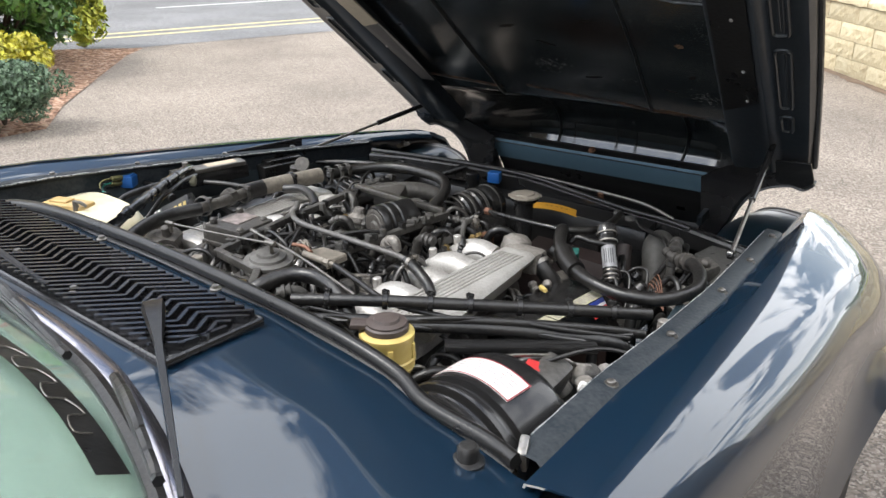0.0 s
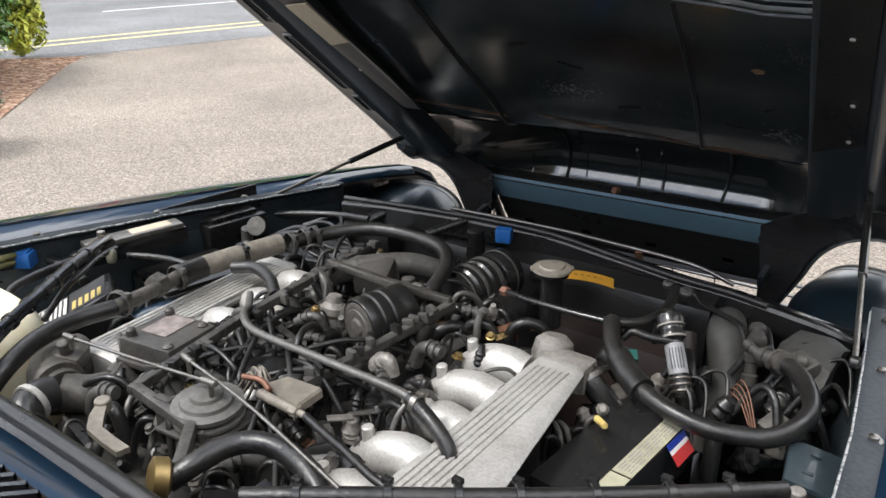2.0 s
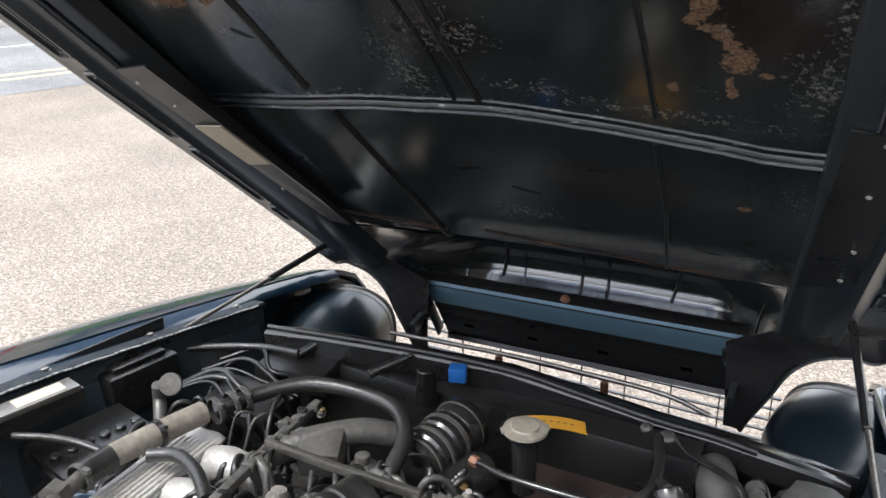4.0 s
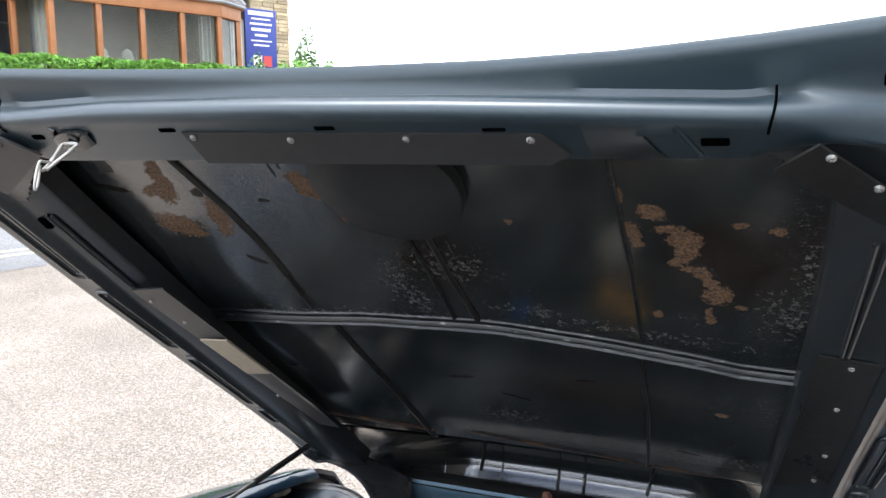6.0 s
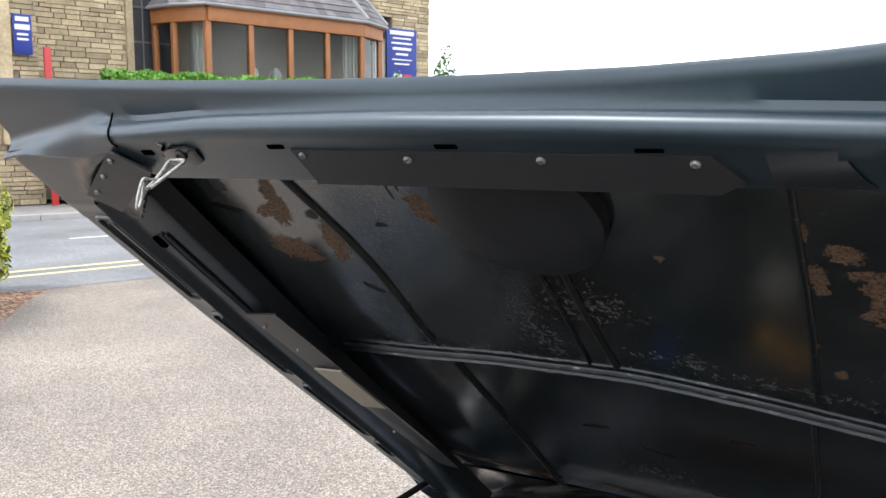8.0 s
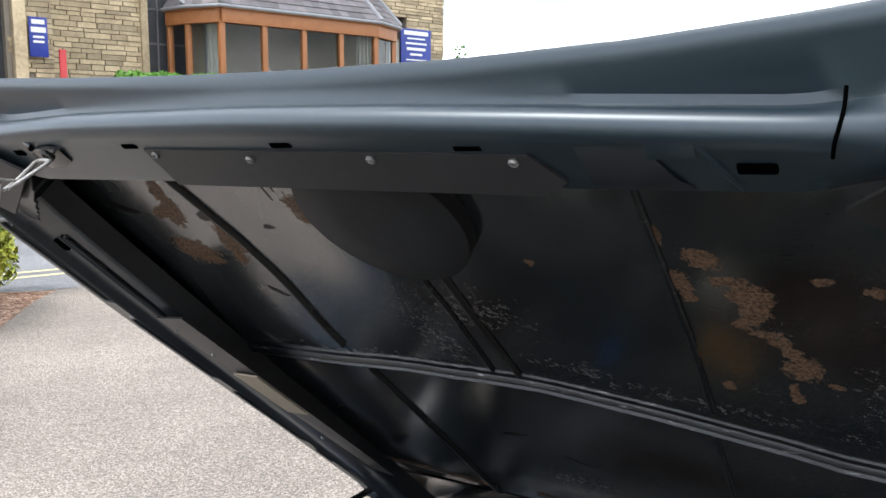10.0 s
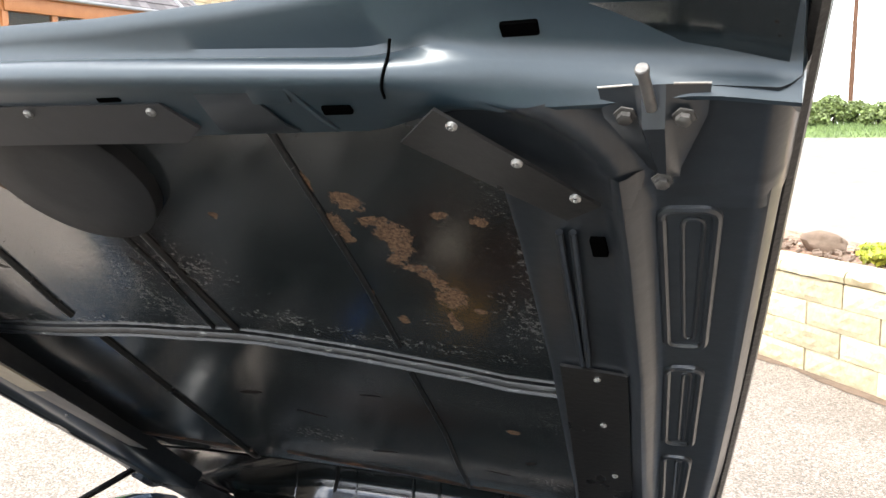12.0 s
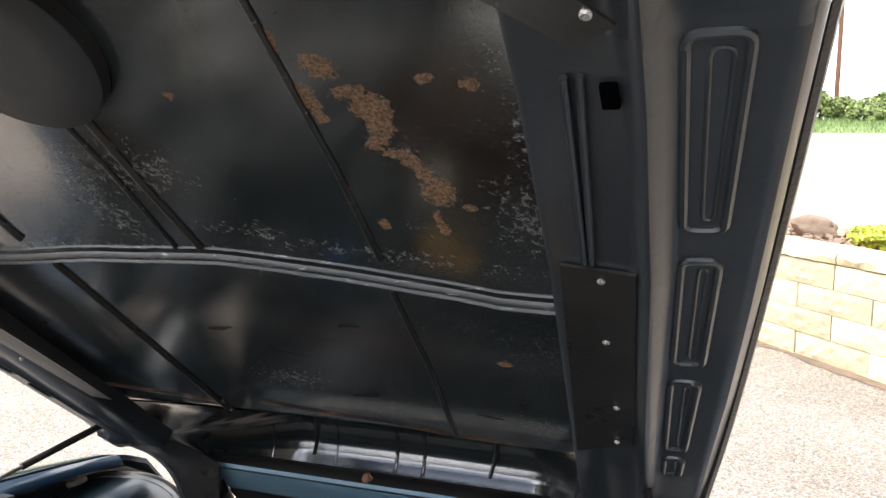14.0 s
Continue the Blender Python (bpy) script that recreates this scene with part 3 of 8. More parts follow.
def uv(u, v, z=0.0):
    """A place by metres along the road and across it."""
    return RD * u + RM * v + Vector((0, 0, z))


def lift(y):
    """The land climbs ahead of the car."""
    return interp(y, [(24.3, 0), (47.4609, 1.5), (900, 2.5)])


bm = B()
N = 40
xs = [math.copysign(abs(i / N) ** 3 * 900, i) for i in range(-N, N + 1)]
grid(bm, [[(x, y, lift(y)) for x in xs] for y in xs])
tagged(part("ground", bm, DRIVE), "pale speckled tarmac of a driveway and forecourt", "ground", kind="structure")


def strip(name, v0, v1, z, material, label, category, u0=-120, u1=160, thick=0.0, n=140):
    bm = B()
    rows = []
    for i in range(n + 1):
        row = [uv(lerp(u0, u1, i / n), v, z) for v in (v0, v1)]
        rows.append([p + Vector((0, 0, lift(p.y) + (.01 if p.y > 24 else 0))) for p in row])
    grid(bm, rows, thick)
    return tagged(part(name, bm, material), label, category, kind="structure")


strip("road", 9.55, 17.6, 0.004, ROAD, "grey asphalt road across the driveway mouth", "road")
strip("yellow_line", 10.58, 10.70, 0.008, LINE_Y, "worn yellow no-parking line on the road", "road marking")
strip("yellow_line", 10.98, 11.10, 0.008, LINE_Y, "worn yellow no-parking line on the road", "road marking")
for i in range(-12, 22):
    strip("centre_line", 14.1, 14.22, 0.008, LINE_W, "white dash of the road's centre line", "road marking", i * 5.0, i * 5.0 + 3.0, n=2)
bm = B()
for i in range(-60, 19):
    c = uv(i * 0.92 + 0.45, 17.68, 0.06)
    box(bm, c, (0.15, 0.905, 0.14), bevel=0.012, rot=(0, 0, math.degrees(math.atan2(RD.y, RD.x)) - 90))
tagged(part("kerb", bm, KERB), "pale concrete kerbstones along the far side of the road", "kerb", kind="structure")
strip("pavement", 17.75, 20.2, 0.11, PAVE, "asphalt footpath behind the far kerb", "pavement", thick=0.1)

# planting bed beside the driveway mouth
bm = B()
edge = [(1.1, 5.6), (1.45, 5.7), (1.75, 6.5), (2.3, 7.6), (3.0, 9.0), (3.35, 9.5)]
rows = []
for i, (u, v) in enumerate(edge):
    rows.append([uv(lerp(u, -9, k / 14), v + 0.02 * math.sin(k), 0.012 + 0.10 * min(k, 3) / 3 + 0.03 * noise.noise(uv(u, v) * 2 + Vector((k, 0, 0)))) for k in range(15)])
grid(bm, rows)
tagged(part("planting_bed", bm, MULCH), "bed of brown bark mulch beside the driveway", "flower bed", kind="structure")


def leafy(name, centre, size, leaf, count, material, label, seed, category="bush", lumps=26, trunk=True, group=""):
    """A shrub: stem and limbs, and a crown of small leaves set on uneven lumps, with gaps."""
    rnd = random.Random(seed)
    base = Vector(centre)
    ob = thing(name, base, label, category, group)
    bm = B()
    tops = []
    for i in range(7):
        a = rnd.uniform(0, 6.28)
        tip = Vector((math.cos(a) * size[0] * rnd.uniform(0.2, 0.6), math.sin(a) * size[1] * rnd.uniform(0.2, 0.6), size[2] * rnd.uniform(0.9, 1.7)))
        tops.append(tip)
        tube(bm, [(0, 0, 0), tip * 0.45 + Vector((0, 0, 0.05)), tip], (0.03 * size[2] + 0.006, 0.004), 6, 4)
    part("trunk", bm, BARK, ob)
    vs, fs = [], []
    cs = []
    for i in range(lumps):
        d = Vector((rnd.gauss(0, 1), rnd.gauss(0, 1), rnd.gauss(0, 1))).normalized()
        k = rnd.uniform(0.45, 0.85)
        cs.append((Vector((d.x * size[0] * k, d.y * size[1] * k, size[2] * (1.0 + d.z * k * 0.95))), rnd.uniform(0.22, 0.45)))
    for i in range(count):
        c, r = rnd.choice(cs)
        d = Vector((rnd.gauss(0, 1), rnd.gauss(0, 1), rnd.gauss(0, 1))).normalized()
        p = c + Vector((d.x * size[0], d.y * size[1], d.z * size[2])) * r * rnd.uniform(0.75, 1.08)
        if p.z < 0.02:
            p.z = 0.02 + rnd.random() * 0.1
        nrm = (d + Vector((rnd.gauss(0, .5), rnd.gauss(0, .5), rnd.gauss(0.3, .5)))).normalized()
        x = nrm.orthogonal().normalized()
        x.rotate(Matrix.Rotation(rnd.uniform(0, 6.28), 3, nrm))
        y = nrm.cross(x)
        s = leaf * rnd.uniform(0.6, 1.3)
        k = len(vs)
        vs += [p - x * s, p - y * s * 0.45 + nrm * s * 0.1, p + x * s, p + y * s * 0.45 + nrm * s * 0.1]
        fs.append((k, k + 1, k + 2, k + 3))
    me = bpy.data.meshes.new("crown")
    me.from_pydata(vs, [], fs)
    me.materials.append(material)
    cr = new("crown", me)
    cr.parent = ob
    return ob


# ---- the car ----
car = thing("car", (0, 1.0, 0), "dark blue-green classic coupe with its front-hinged bonnet raised", "car")
CAR_IN = Matrix.Translation((0, -1.0, 0))


def cp(name, bm, material, label="", parent=None, smooth=True):
    """A part of the car, given in the world's metres."""
    ob = part(name, bm, material, parent or car, label, smooth)
    if not parent:
        ob.matrix_parent_inverse = CAR_IN
    return ob


XR = [(0.2, .775), (.65, .757), (.9, .737), (1.1, .725), (1.34, .705), (1.55, .678), (1.96, .622), (2.12, .600), (2.3, .58)]
XE = [(.3, .872), (.62, .862), (.79, .847), (.925, .830), (1.1, .805), (1.35, .772), (1.55, .745), (1.75, .712), (2.09, .648), (2.3, .60)]
XO = [(.0, .935), (1.2, .945), (1.6, .950), (1.75, .938), (1.9, .905), (2.07, .835), (2.2, .755), (2.28, .65)]
ZR = [(.2, .955), (.65, .955), (.87, .945), (1.96, .842), (2.12, .822), (2.2, .78), (2.28, .66)]
WY, WZ, WR = 1.62, 0.315, 0.32


def wing(side):
    """A front wing: crowned top, rounded flank and wheel arch."""
    bm = B()
    rows = []
    ys = [0.05 + 0.06 * i for i in range(36)] + [2.2, 2.24, 2.27]
    for y in ys:
        a, o, z = interp(y, XE), interp(y, XO), interp(y, ZR) + 0.012
        low = 0.22
        if abs(y - WY) < 0.375:
            low = WZ + math.sqrt(0.375 ** 2 - (y - WY) ** 2)
        w = o - a
        d = interp(y, [(1.4, 0), (1.85, .020), (2.28, .045)])  # the crown falls away towards the nose
        f = math.exp(-((y - WY) / .36) ** 2)  # flared wheel arch
        g = o - .022 * f
        pr = [(a - 0.002, z - 0.010), (a, z + .003), (a + .08 * w, z + .003), (a + .30 * w, z - .001 - d * .2), (a + .50 * w, z - .007 - d * .5), (a + .68 * w, z - .017 - d * .8), (lerp(a, g, .84), z - .033 - d), (lerp(a, g, .93), z - .055 - d), (lerp(a, g, .985), z - .080 - d), (g, z - .105 - d * .8)]
        bot = [(o + .002 - .006 * f, lerp(z - .125, low, .35)), (o + .002 + .018 * f, lerp(z - .125, low, .7)), (o - .004 + .042 * f, low), (o - .03 + .03 * f, low - .004)]
        rows.append([(side * x, y, max(q, low - .004)) for x, q in pr + bot])
    grid(bm, rows)
    return bm


def ledge(side):
    """The gutter ledge between rail and wing crown, ending in a sharp overhanging tip."""
    bm = B()
    rows = []
    for i in range(31):
        y = lerp(0.62, 2.125, i / 30)
        r, e, z = interp(y, XR), interp(y, XE), interp(y, ZR)
        rows.append([(side * (r + .022), y, z - .010), (side * (r + .024), y, z - .004), (side * lerp(r + .024, e, .4), y, z + .0045), (side * (e - .0015), y, z + .011)])
    grid(bm, rows, 0.003)
    return bm


def rail(side):
    bm = B()
    rows = []
    for i in range(31):
        y = lerp(0.655, 1.84, i / 30)
        r, z = interp(y, XR), interp(y, ZR)
        rows.append([(side * (r - .004), y, z - .13), (side * (r - .006), y, z - .012), (side * (r - .014), y, z - .004), (side * (r - .012), y, z + .002), (side * (r + .018), y, z + .001), (side * (r + .024), y, z - .004), (side * (r + .026), y, z - .10)])
    grid(bm, rows)
    return bm


for s in (-1, 1):
    w = cp("front_wing", wing(s), PAINT, "glossy dark blue front wing")
    cp("gutter_ledge", ledge(s), PAINT, parent=w)
    rl = cp("inner_rail", rail(s), RAIL, "scuffed inner wing rail with bolts", parent=w)
    for y in (.87, 1.085, 1.34, 1.56, 1.78):
        bm = B()
        spin(bm, (s * (interp(y, XR) + .011), y, interp(y, ZR) - .001), (0, 0, 1), [(.011, 0), (.011, .002), (.0065, .0025), (.0065, .007), (.005, .008)], 12)
        cp("bolt", bm, STEEL, parent=w)
    bm = B()
    tube(bm, [(s * (interp(y, XR) - .0135), y, interp(y, ZR) - .001 + .0008 * math.sin(y * 90)) for y in [.70 + .02 * k for k in range(57)]], .0022, 6, 1)
    cp("worn_edge", bm, WORN, "bare worn edge of the rail", parent=w)
    # wheel
    bm = B()
    spin(bm, (s * .70, WY, WZ), (s, 0, 0), [(.20, 0), (.30, .005), (.318, .03), (.32, .06), (.32, .15), (.316, .175), (.29, .195), (.21, .195), (.2, .185)], 40)
    wh = cp("wheel", bm, TYRE, "black tyre on a front wheel")
    bm = B()
    spin(bm, (s * .84, WY, WZ), (s, 0, 0), [(.205, 0), (.20, .04), (.16, .03), (.07, .045), (.03, .05)], 32)
    cp("rim", bm, ALU_DULL, "alloy rim", parent=wh)
    # inner wing panel and arch liner
    bm = B()
    rows = []
    for i in range(16):
        y = lerp(.66, 1.82, i / 15)
        r, z = interp(y, XR), interp(y, ZR)
        rows.append([(s * (r - .006), y, z - .05), (s * (r - .02), y, z - .14), (s * (r - .06), y, z - .24), (s * (r - .09), y, z - .42)])
    grid(bm, rows, .003)
    cp("inner_wing", bm, PAINT_IN, "dusty dark blue inner wing")
    # headlamp bucket with its chrome surround
    LC, LA = ((.606, 2.082, .703) if s > 0 else (-.622, 2.105, .672)), (s * .30, 1, -.08)
    bm = B()
    prof = [(.012, -.235), (.04, -.232), (.062, -.222), (.070, -.205), (.088, -.19), (.114, -.155), (.134, -.11), (.146, -.06), (.150, -.02), (.151, .0)]
    oval(bm, LC, LA, prof)
    hb = cp("headlamp_bucket", bm, LAMP, "shiny dark blue headlamp bucket")
    bm = B()
    oval(bm, LC, LA, [(.149, -.004), (.152, -.003), (.153, .0), (.152, .018), (.156, .021), (.158, .025), (.156, .030), (.150, .032)])
    cp("surround", bm, PIPE, "dull dark chrome headlamp surround", parent=hb)
    bm = B()
    oval(bm, LC, LA, [(.151, .03), (.11, .05), (.05, .06), (.01, .062)])
    cp("lens", bm, GLASS, "headlamp glass", parent=hb)
    bm = B()
    box(bm, Vector(LC) + Vector((s * .06, -.06, .118)), (.035, .03, .012), bevel=.003, rot=(0, s * 20, 0))
    spin(bm, Vector(LC) + Vector((s * .06, -.06, .123)), (s * .2, 0, 1), [(.008, 0), (.008, .004), (.005, .008)], 8)
    cp("adjuster", bm, ALU_DULL, "dull metal lamp adjuster", parent=hb)

# rubber stop on the wing corner
bm = B()
spin(bm, (.708, .617, .945), (0, 0, 1), [(.02, 0), (.02, .004), (.013, .006), (.013, .02), (.010, .024)], 18)
cp("bump_stop", bm, RUBBER, "black rubber bonnet stop")

# bumper with rubber and side lamp, below the nose
bm = B()
rows = []
for i in range(25):
    a = lerp(-1, 1, i / 24)
    x = a * .80
    y = 2.52 - .34 * abs(a) ** 4
    rows.append([(x, y - .10, .41), (x, y - .01, .42), (x, y, .40), (x, y, .32), (x, y - .02, .28), (x, y - .1, .28)])
grid(bm, rows)
bp = cp("bumper", bm, BLACK, "black rubber front bumper with a chrome blade")
bm = B()
grid(bm, [[(r[2][0], r[2][1] + .004, .405), (r[2][0], r[2][1] + .010, .40), (r[2][0], r[2][1] + .012, .37), (r[2][0], r[2][1] + .004, .36)] for r in rows], .003)
cp("blade", bm, CHROME, "chrome bumper blade", parent=bp)
for s in (-1, 1):
    bm = B()
    box(bm, (s * .80, 2.23, .41), (.03, .13, .05), bevel=.008)
    cp("side_lamp", bm, RED, "red side marker lamp", parent=bp)
# front grille bars
gr = None
for i in range(7):
    bm = B()
    z = .51 + .028 * i
    box(bm, (0, 2.26, z), (.92, .010, .0035), bevel=.001)
    ob = cp("grille_bar", bm, SATIN, parent=gr)
    gr = gr or ob
for i in range(9):
    bm = B()
    box(bm, (-.44 + .11 * i, 2.262, .595), (.003, .006, .20), bevel=.001)
    cp("grille_upright", bm, SATIN, parent=gr)
gr["label"] = "black horizontal bars of the radiator grille"
# nose cross panel between the lamps
bm = B()
box(bm, (0, 2.22, .42), (1.05, .05, .16), bevel=.01)
cp("valance", bm, PAINT_IN, "dark front valance")

# ---- scuttle, grille, seal, windscreen ----
def zs(x):
    return interp(abs(x), [(0, 1.000), (.30, .998), (.50, .978), (.62, .962), (.78, .952)])


SEAL = [(-.755, .650, .952), (-.70, .664, .953), (-.60, .672, .957), (-.53, .690, .970), (-.40, .692, .988), (-.2, .690, 1.0), (.0, .690, 1.004), (.2, .690, 1.0), (.40, .692, .988), (.53, .690, .970), (.60, .672, .957), (.70, .664, .953), (.752, .652, .952)]


def base_y(x):
    return .455 - .30 * (abs(x) / .62) ** 2.4 * .42


bm = B()
rows = []
for i in range(41):
    x = lerp(-.80, .80, i / 40)
    f = interp(x, [(p[0], p[1]) for p in SEAL]) - .012
    b = base_y(x) - .03 if abs(x) < .66 else .10
    rows.append([(x, lerp(b, f, k / 8), zs(x) - .004 + .004 * math.sin(k / 8 * 3.14) - (.012 if k == 8 else 0)) for k in range(9)])
grid(bm, rows, .003)
sc = cp("scuttle", bm, PAINT, "glossy dark blue scuttle panel")
# raised flange that carries the seal
bm = B()
rows = []
for x, y, z in SEAL:
    rows.append([(x, y - .016, z - .016), (x, y - .006, z - .012), (x, y, z - .006), (x, y + .006, z - .03), (x, y + .008, z - .25)])
grid(bm, rows)
cp("bulkhead_flange", bm, SATIN, parent=sc)
bm = B()
tube(bm, [(x, y - .003, z - .003) for x, y, z in SEAL], .0100, 12, 8)
cp("scuttle_seal", bm, BLACK, "black rubber bonnet seal", parent=sc)
for s in (-1, 1):
    bm = B()
    box(bm, (s * .747, .672, .945), (.012, .03, .035), bevel=.004, rot=(20, 0, s * 25))
    cp("seal_clip", bm, STEEL, parent=sc)

# air intake grille: bevelled tray with slanting chevron slats
GX0, GX1, GY0, GY1 = -.46, .337, .474, .628


def gz(x, y):
    return zs(x) + .004 - .05 * (y - .55) * .1


bm = B()
box(bm, ((GX0 + GX1) / 2, .551, .997), (GX1 - GX0, GY1 - GY0 + .01, .012), bevel=.003)
for a, b in (((GX0, GY1), (GX1, GY1)), ((GX1, GY1), (GX1, GY0)), ((GX1, GY0), (GX0, GY0)), ((GX0, GY0), (GX0, GY1))):
    tube(bm, [(*a, 1.001), (*b, 1.001)], .005, 8)
ig = cp("intake_grille", bm, GRILLE, "black plastic air intake grille with chevron slats")
for i in range(45):
    x0 = GX0 + .01 + i * .0215
    pl = [(x0, GY1 - .002), (x0 - .055, .573), (x0 - .032, .540), (x0 - .092, GY0 + .004)]
    pts = []
    for (ax, ay), (bx, by) in zip(pl, pl[1:]):
        for k in range(5):
            p = Vector((lerp(ax, bx, k / 4), lerp(ay, by, k / 4), 1.012))
            if GX0 < p.x < GX1 and (not pts or (p - pts[-1]).length > 1e-5):
                pts.append(p)
    if len(pts) < 3:
        continue
    rows = []
    for k, c in enumerate(pts):
        d = (pts[min(k + 1, len(pts) - 1)] - pts[max(k - 1, 0)]).normalized()
        q = Vector((-d.y, d.x, 0))
        rows.append([c - q * .0048 - Vector((0, 0, .010)), c - q * .003 + Vector((0, 0, .002)), c + q * .003 + Vector((0, 0, .002)), c + q * .0048 - Vector((0, 0, .010))])
    bm = B()
    grid(bm, rows)
    cp("slat", bm, GRILLE, parent=ig)
for p in ((.218, .640), (-.10, .640), (.06, .505), (-.15, .52)):
    bm = B()
    spin(bm, (*p, 1.008), (0, 0, 1), [(.009, 0), (.009, .003), (.006, .004), (.005, .008)], 10)
    cp("screw", bm, STEEL, parent=sc)

# windscreen with its frame
def ws(x, t):
    """A place on the windscreen: across, and up from its base."""
    return Vector((x * lerp(1, .86, t), base_y(x) - .035 - .66 * t, zs(x) - .002 + .335 * t - .03 * t * t))


bm = B()
grid(bm, [[ws(lerp(-.60, .60, i / 24), t / 8) for t in range(9)] for i in range(25)], .005)
wsn = cp("windscreen", bm, SCREEN, "greenish tinted windscreen")
wsn.visible_shadow = False
bm = B()
tube(bm, [ws(lerp(-.61, .61, i / 20), -.006) for i in range(21)], .012, 8, 2)
cp("lower_seal", bm, RUBBER, parent=wsn)
bm = B()
rows = []
for i in range(41):
    a = ws(lerp(-.635, .635, i / 40), -.012)
    rows.append([a + Vector((0, y, z)) for y, z in ((.000, .004), (.006, .010), (.014, .011), (.028, .007), (.036, .000), (.038, -.006))])
grid(bm, rows)
cp("finisher", bm, mat("brushed stainless", (.50, .475, .51), .2, .95, (.36, .345, .37), 120, 6, .5, .02, rvar=.06), "bright finisher strip under the windscreen", parent=wsn)
for s in (-1, 1):
    bm = B()
    rows = []
    for t in range(9):
        p = ws(s * .605, t / 8)
        rows.append([p + Vector((0, .004, .004)), p + Vector((s * .018, .006, .014)), p + Vector((s * .05, -.004, .008)), p + Vector((s * .075, -.03, -.03))])
    grid(bm, rows, .004)
    cp("pillar", bm, PAINT, "dark blue windscreen pillar", parent=wsn)
    bm = B()
    tube(bm, [ws(s * .606, t / 8) + Vector((s * .004, .003, .008)) for t in range(9)], .007, 8, 2)
    cp("side_trim", bm, CHROME, parent=wsn)
# printed black band near the foot of the glass, with a pale stepped line on it
def band_t(x):
    return interp(x, [(-.5, .17), (-.2, .15), (0, .130), (.21, .095), (.385, .050), (.533, .020)])


bm = B()
grid(bm, [[ws(x, band_t(x)) + Vector((0, .003, .011)), ws(x, band_t(x) + .050) + Vector((0, .003, .011))] for x in [lerp(-.5, .50, i / 30) for i in range(31)]])
cp("printed_band", bm, BLACK, "black band printed on the glass", parent=wsn)
bm = B()
pts = []
for i in range(14):
    x = -.46 + .066 * i
    for dx, k in ((0, .012), (.004, .038), (.033, .040), (.037, .014)):
        pts.append(ws(x + dx, band_t(x) + k) + Vector((0, .004, .013)))
tube(bm, pts, .0011, 5, 3)
cp("printed_line", bm, STEEL, parent=wsn)
# dashboard below the glass
bm = B()
grid(bm, [[(lerp(-.58, .58, i / 10), (.43 if abs(i - 5) < 4 else .36) - .50 * k / 6, .955 - .02 * (k / 6)) for k in range(7)] for i in range(11)], .01)
cp("dashboard", bm, mat("grey-green dashboard", (.30, .33, .31), .7, 0, (.2, .23, .21), 40, 4, .6, .1), "grey-green dashboard top")
# roof, doors and rear body
bm = B()
rows = []
for y, h, wd in ((-.26, 1.295, .52), (-.6, 1.33, .53), (-1.0, 1.31, .5), (-1.5, 1.15, .48), (-1.9, .98, .6), (-2.3, .93, .65)):
    rows.append([(-wd, y, h - .04), (-wd * .6, y, h), (0, y, h + .01), (wd * .6, y, h), (wd, y, h - .04)])
grid(bm, rows, .01)
cp("roof", bm, PAINT, "dark blue roof and tail")
for s in (-1, 1):
    bm = B()
    grid(bm, [[(s * .78, y, .95), (s * .90, y, .90), (s * .93, y, .75), (s * .93, y, .5), (s * .88, y, .25)] for y in (.06, -.4, -.9, -1.4, -1.9, -2.3)], .01)
    cp("door", bm, PAINT, "dark blue door and flank")
    bm = B()
    grid(bm, [[(s * (wd - .004), y, h - .046), (s * lerp(wd, .785, .5), y, lerp(h - .04, .95, .45)), (s * .782, y, .948)] for y, h, wd in ((-.26, 1.295, .52), (-.6, 1.33, .53), (-1.0, 1.31, .5), (-1.28, 1.22, .488))], .006)
    cp("side_window", bm, GRILLE, "dark side window")
    bm = B()
    grid(bm, [[(s * (wd - .004), y, h - .046), (s * lerp(wd, .785, .5), y, lerp(h - .04, .95, .5) + .01), (s * .782, y, .948)] for y, h, wd in ((-1.285, 1.22, .488), (-1.5, 1.15, .48), (-1.9, .985, .6), (-2.3, .955, .65))], .006)
    cp("rear_quarter", bm, PAINT, "dark blue rear quarter")
bm = B()
grid(bm, [[(x, -2.302, .90), (x, -2.33, .78), (x, -2.33, .45), (x, -2.28, .28)] for x in (-.90, -.45, 0, .45, .90)], .01)
cp("tail_panel", bm, PAINT, "dark blue tail panel")

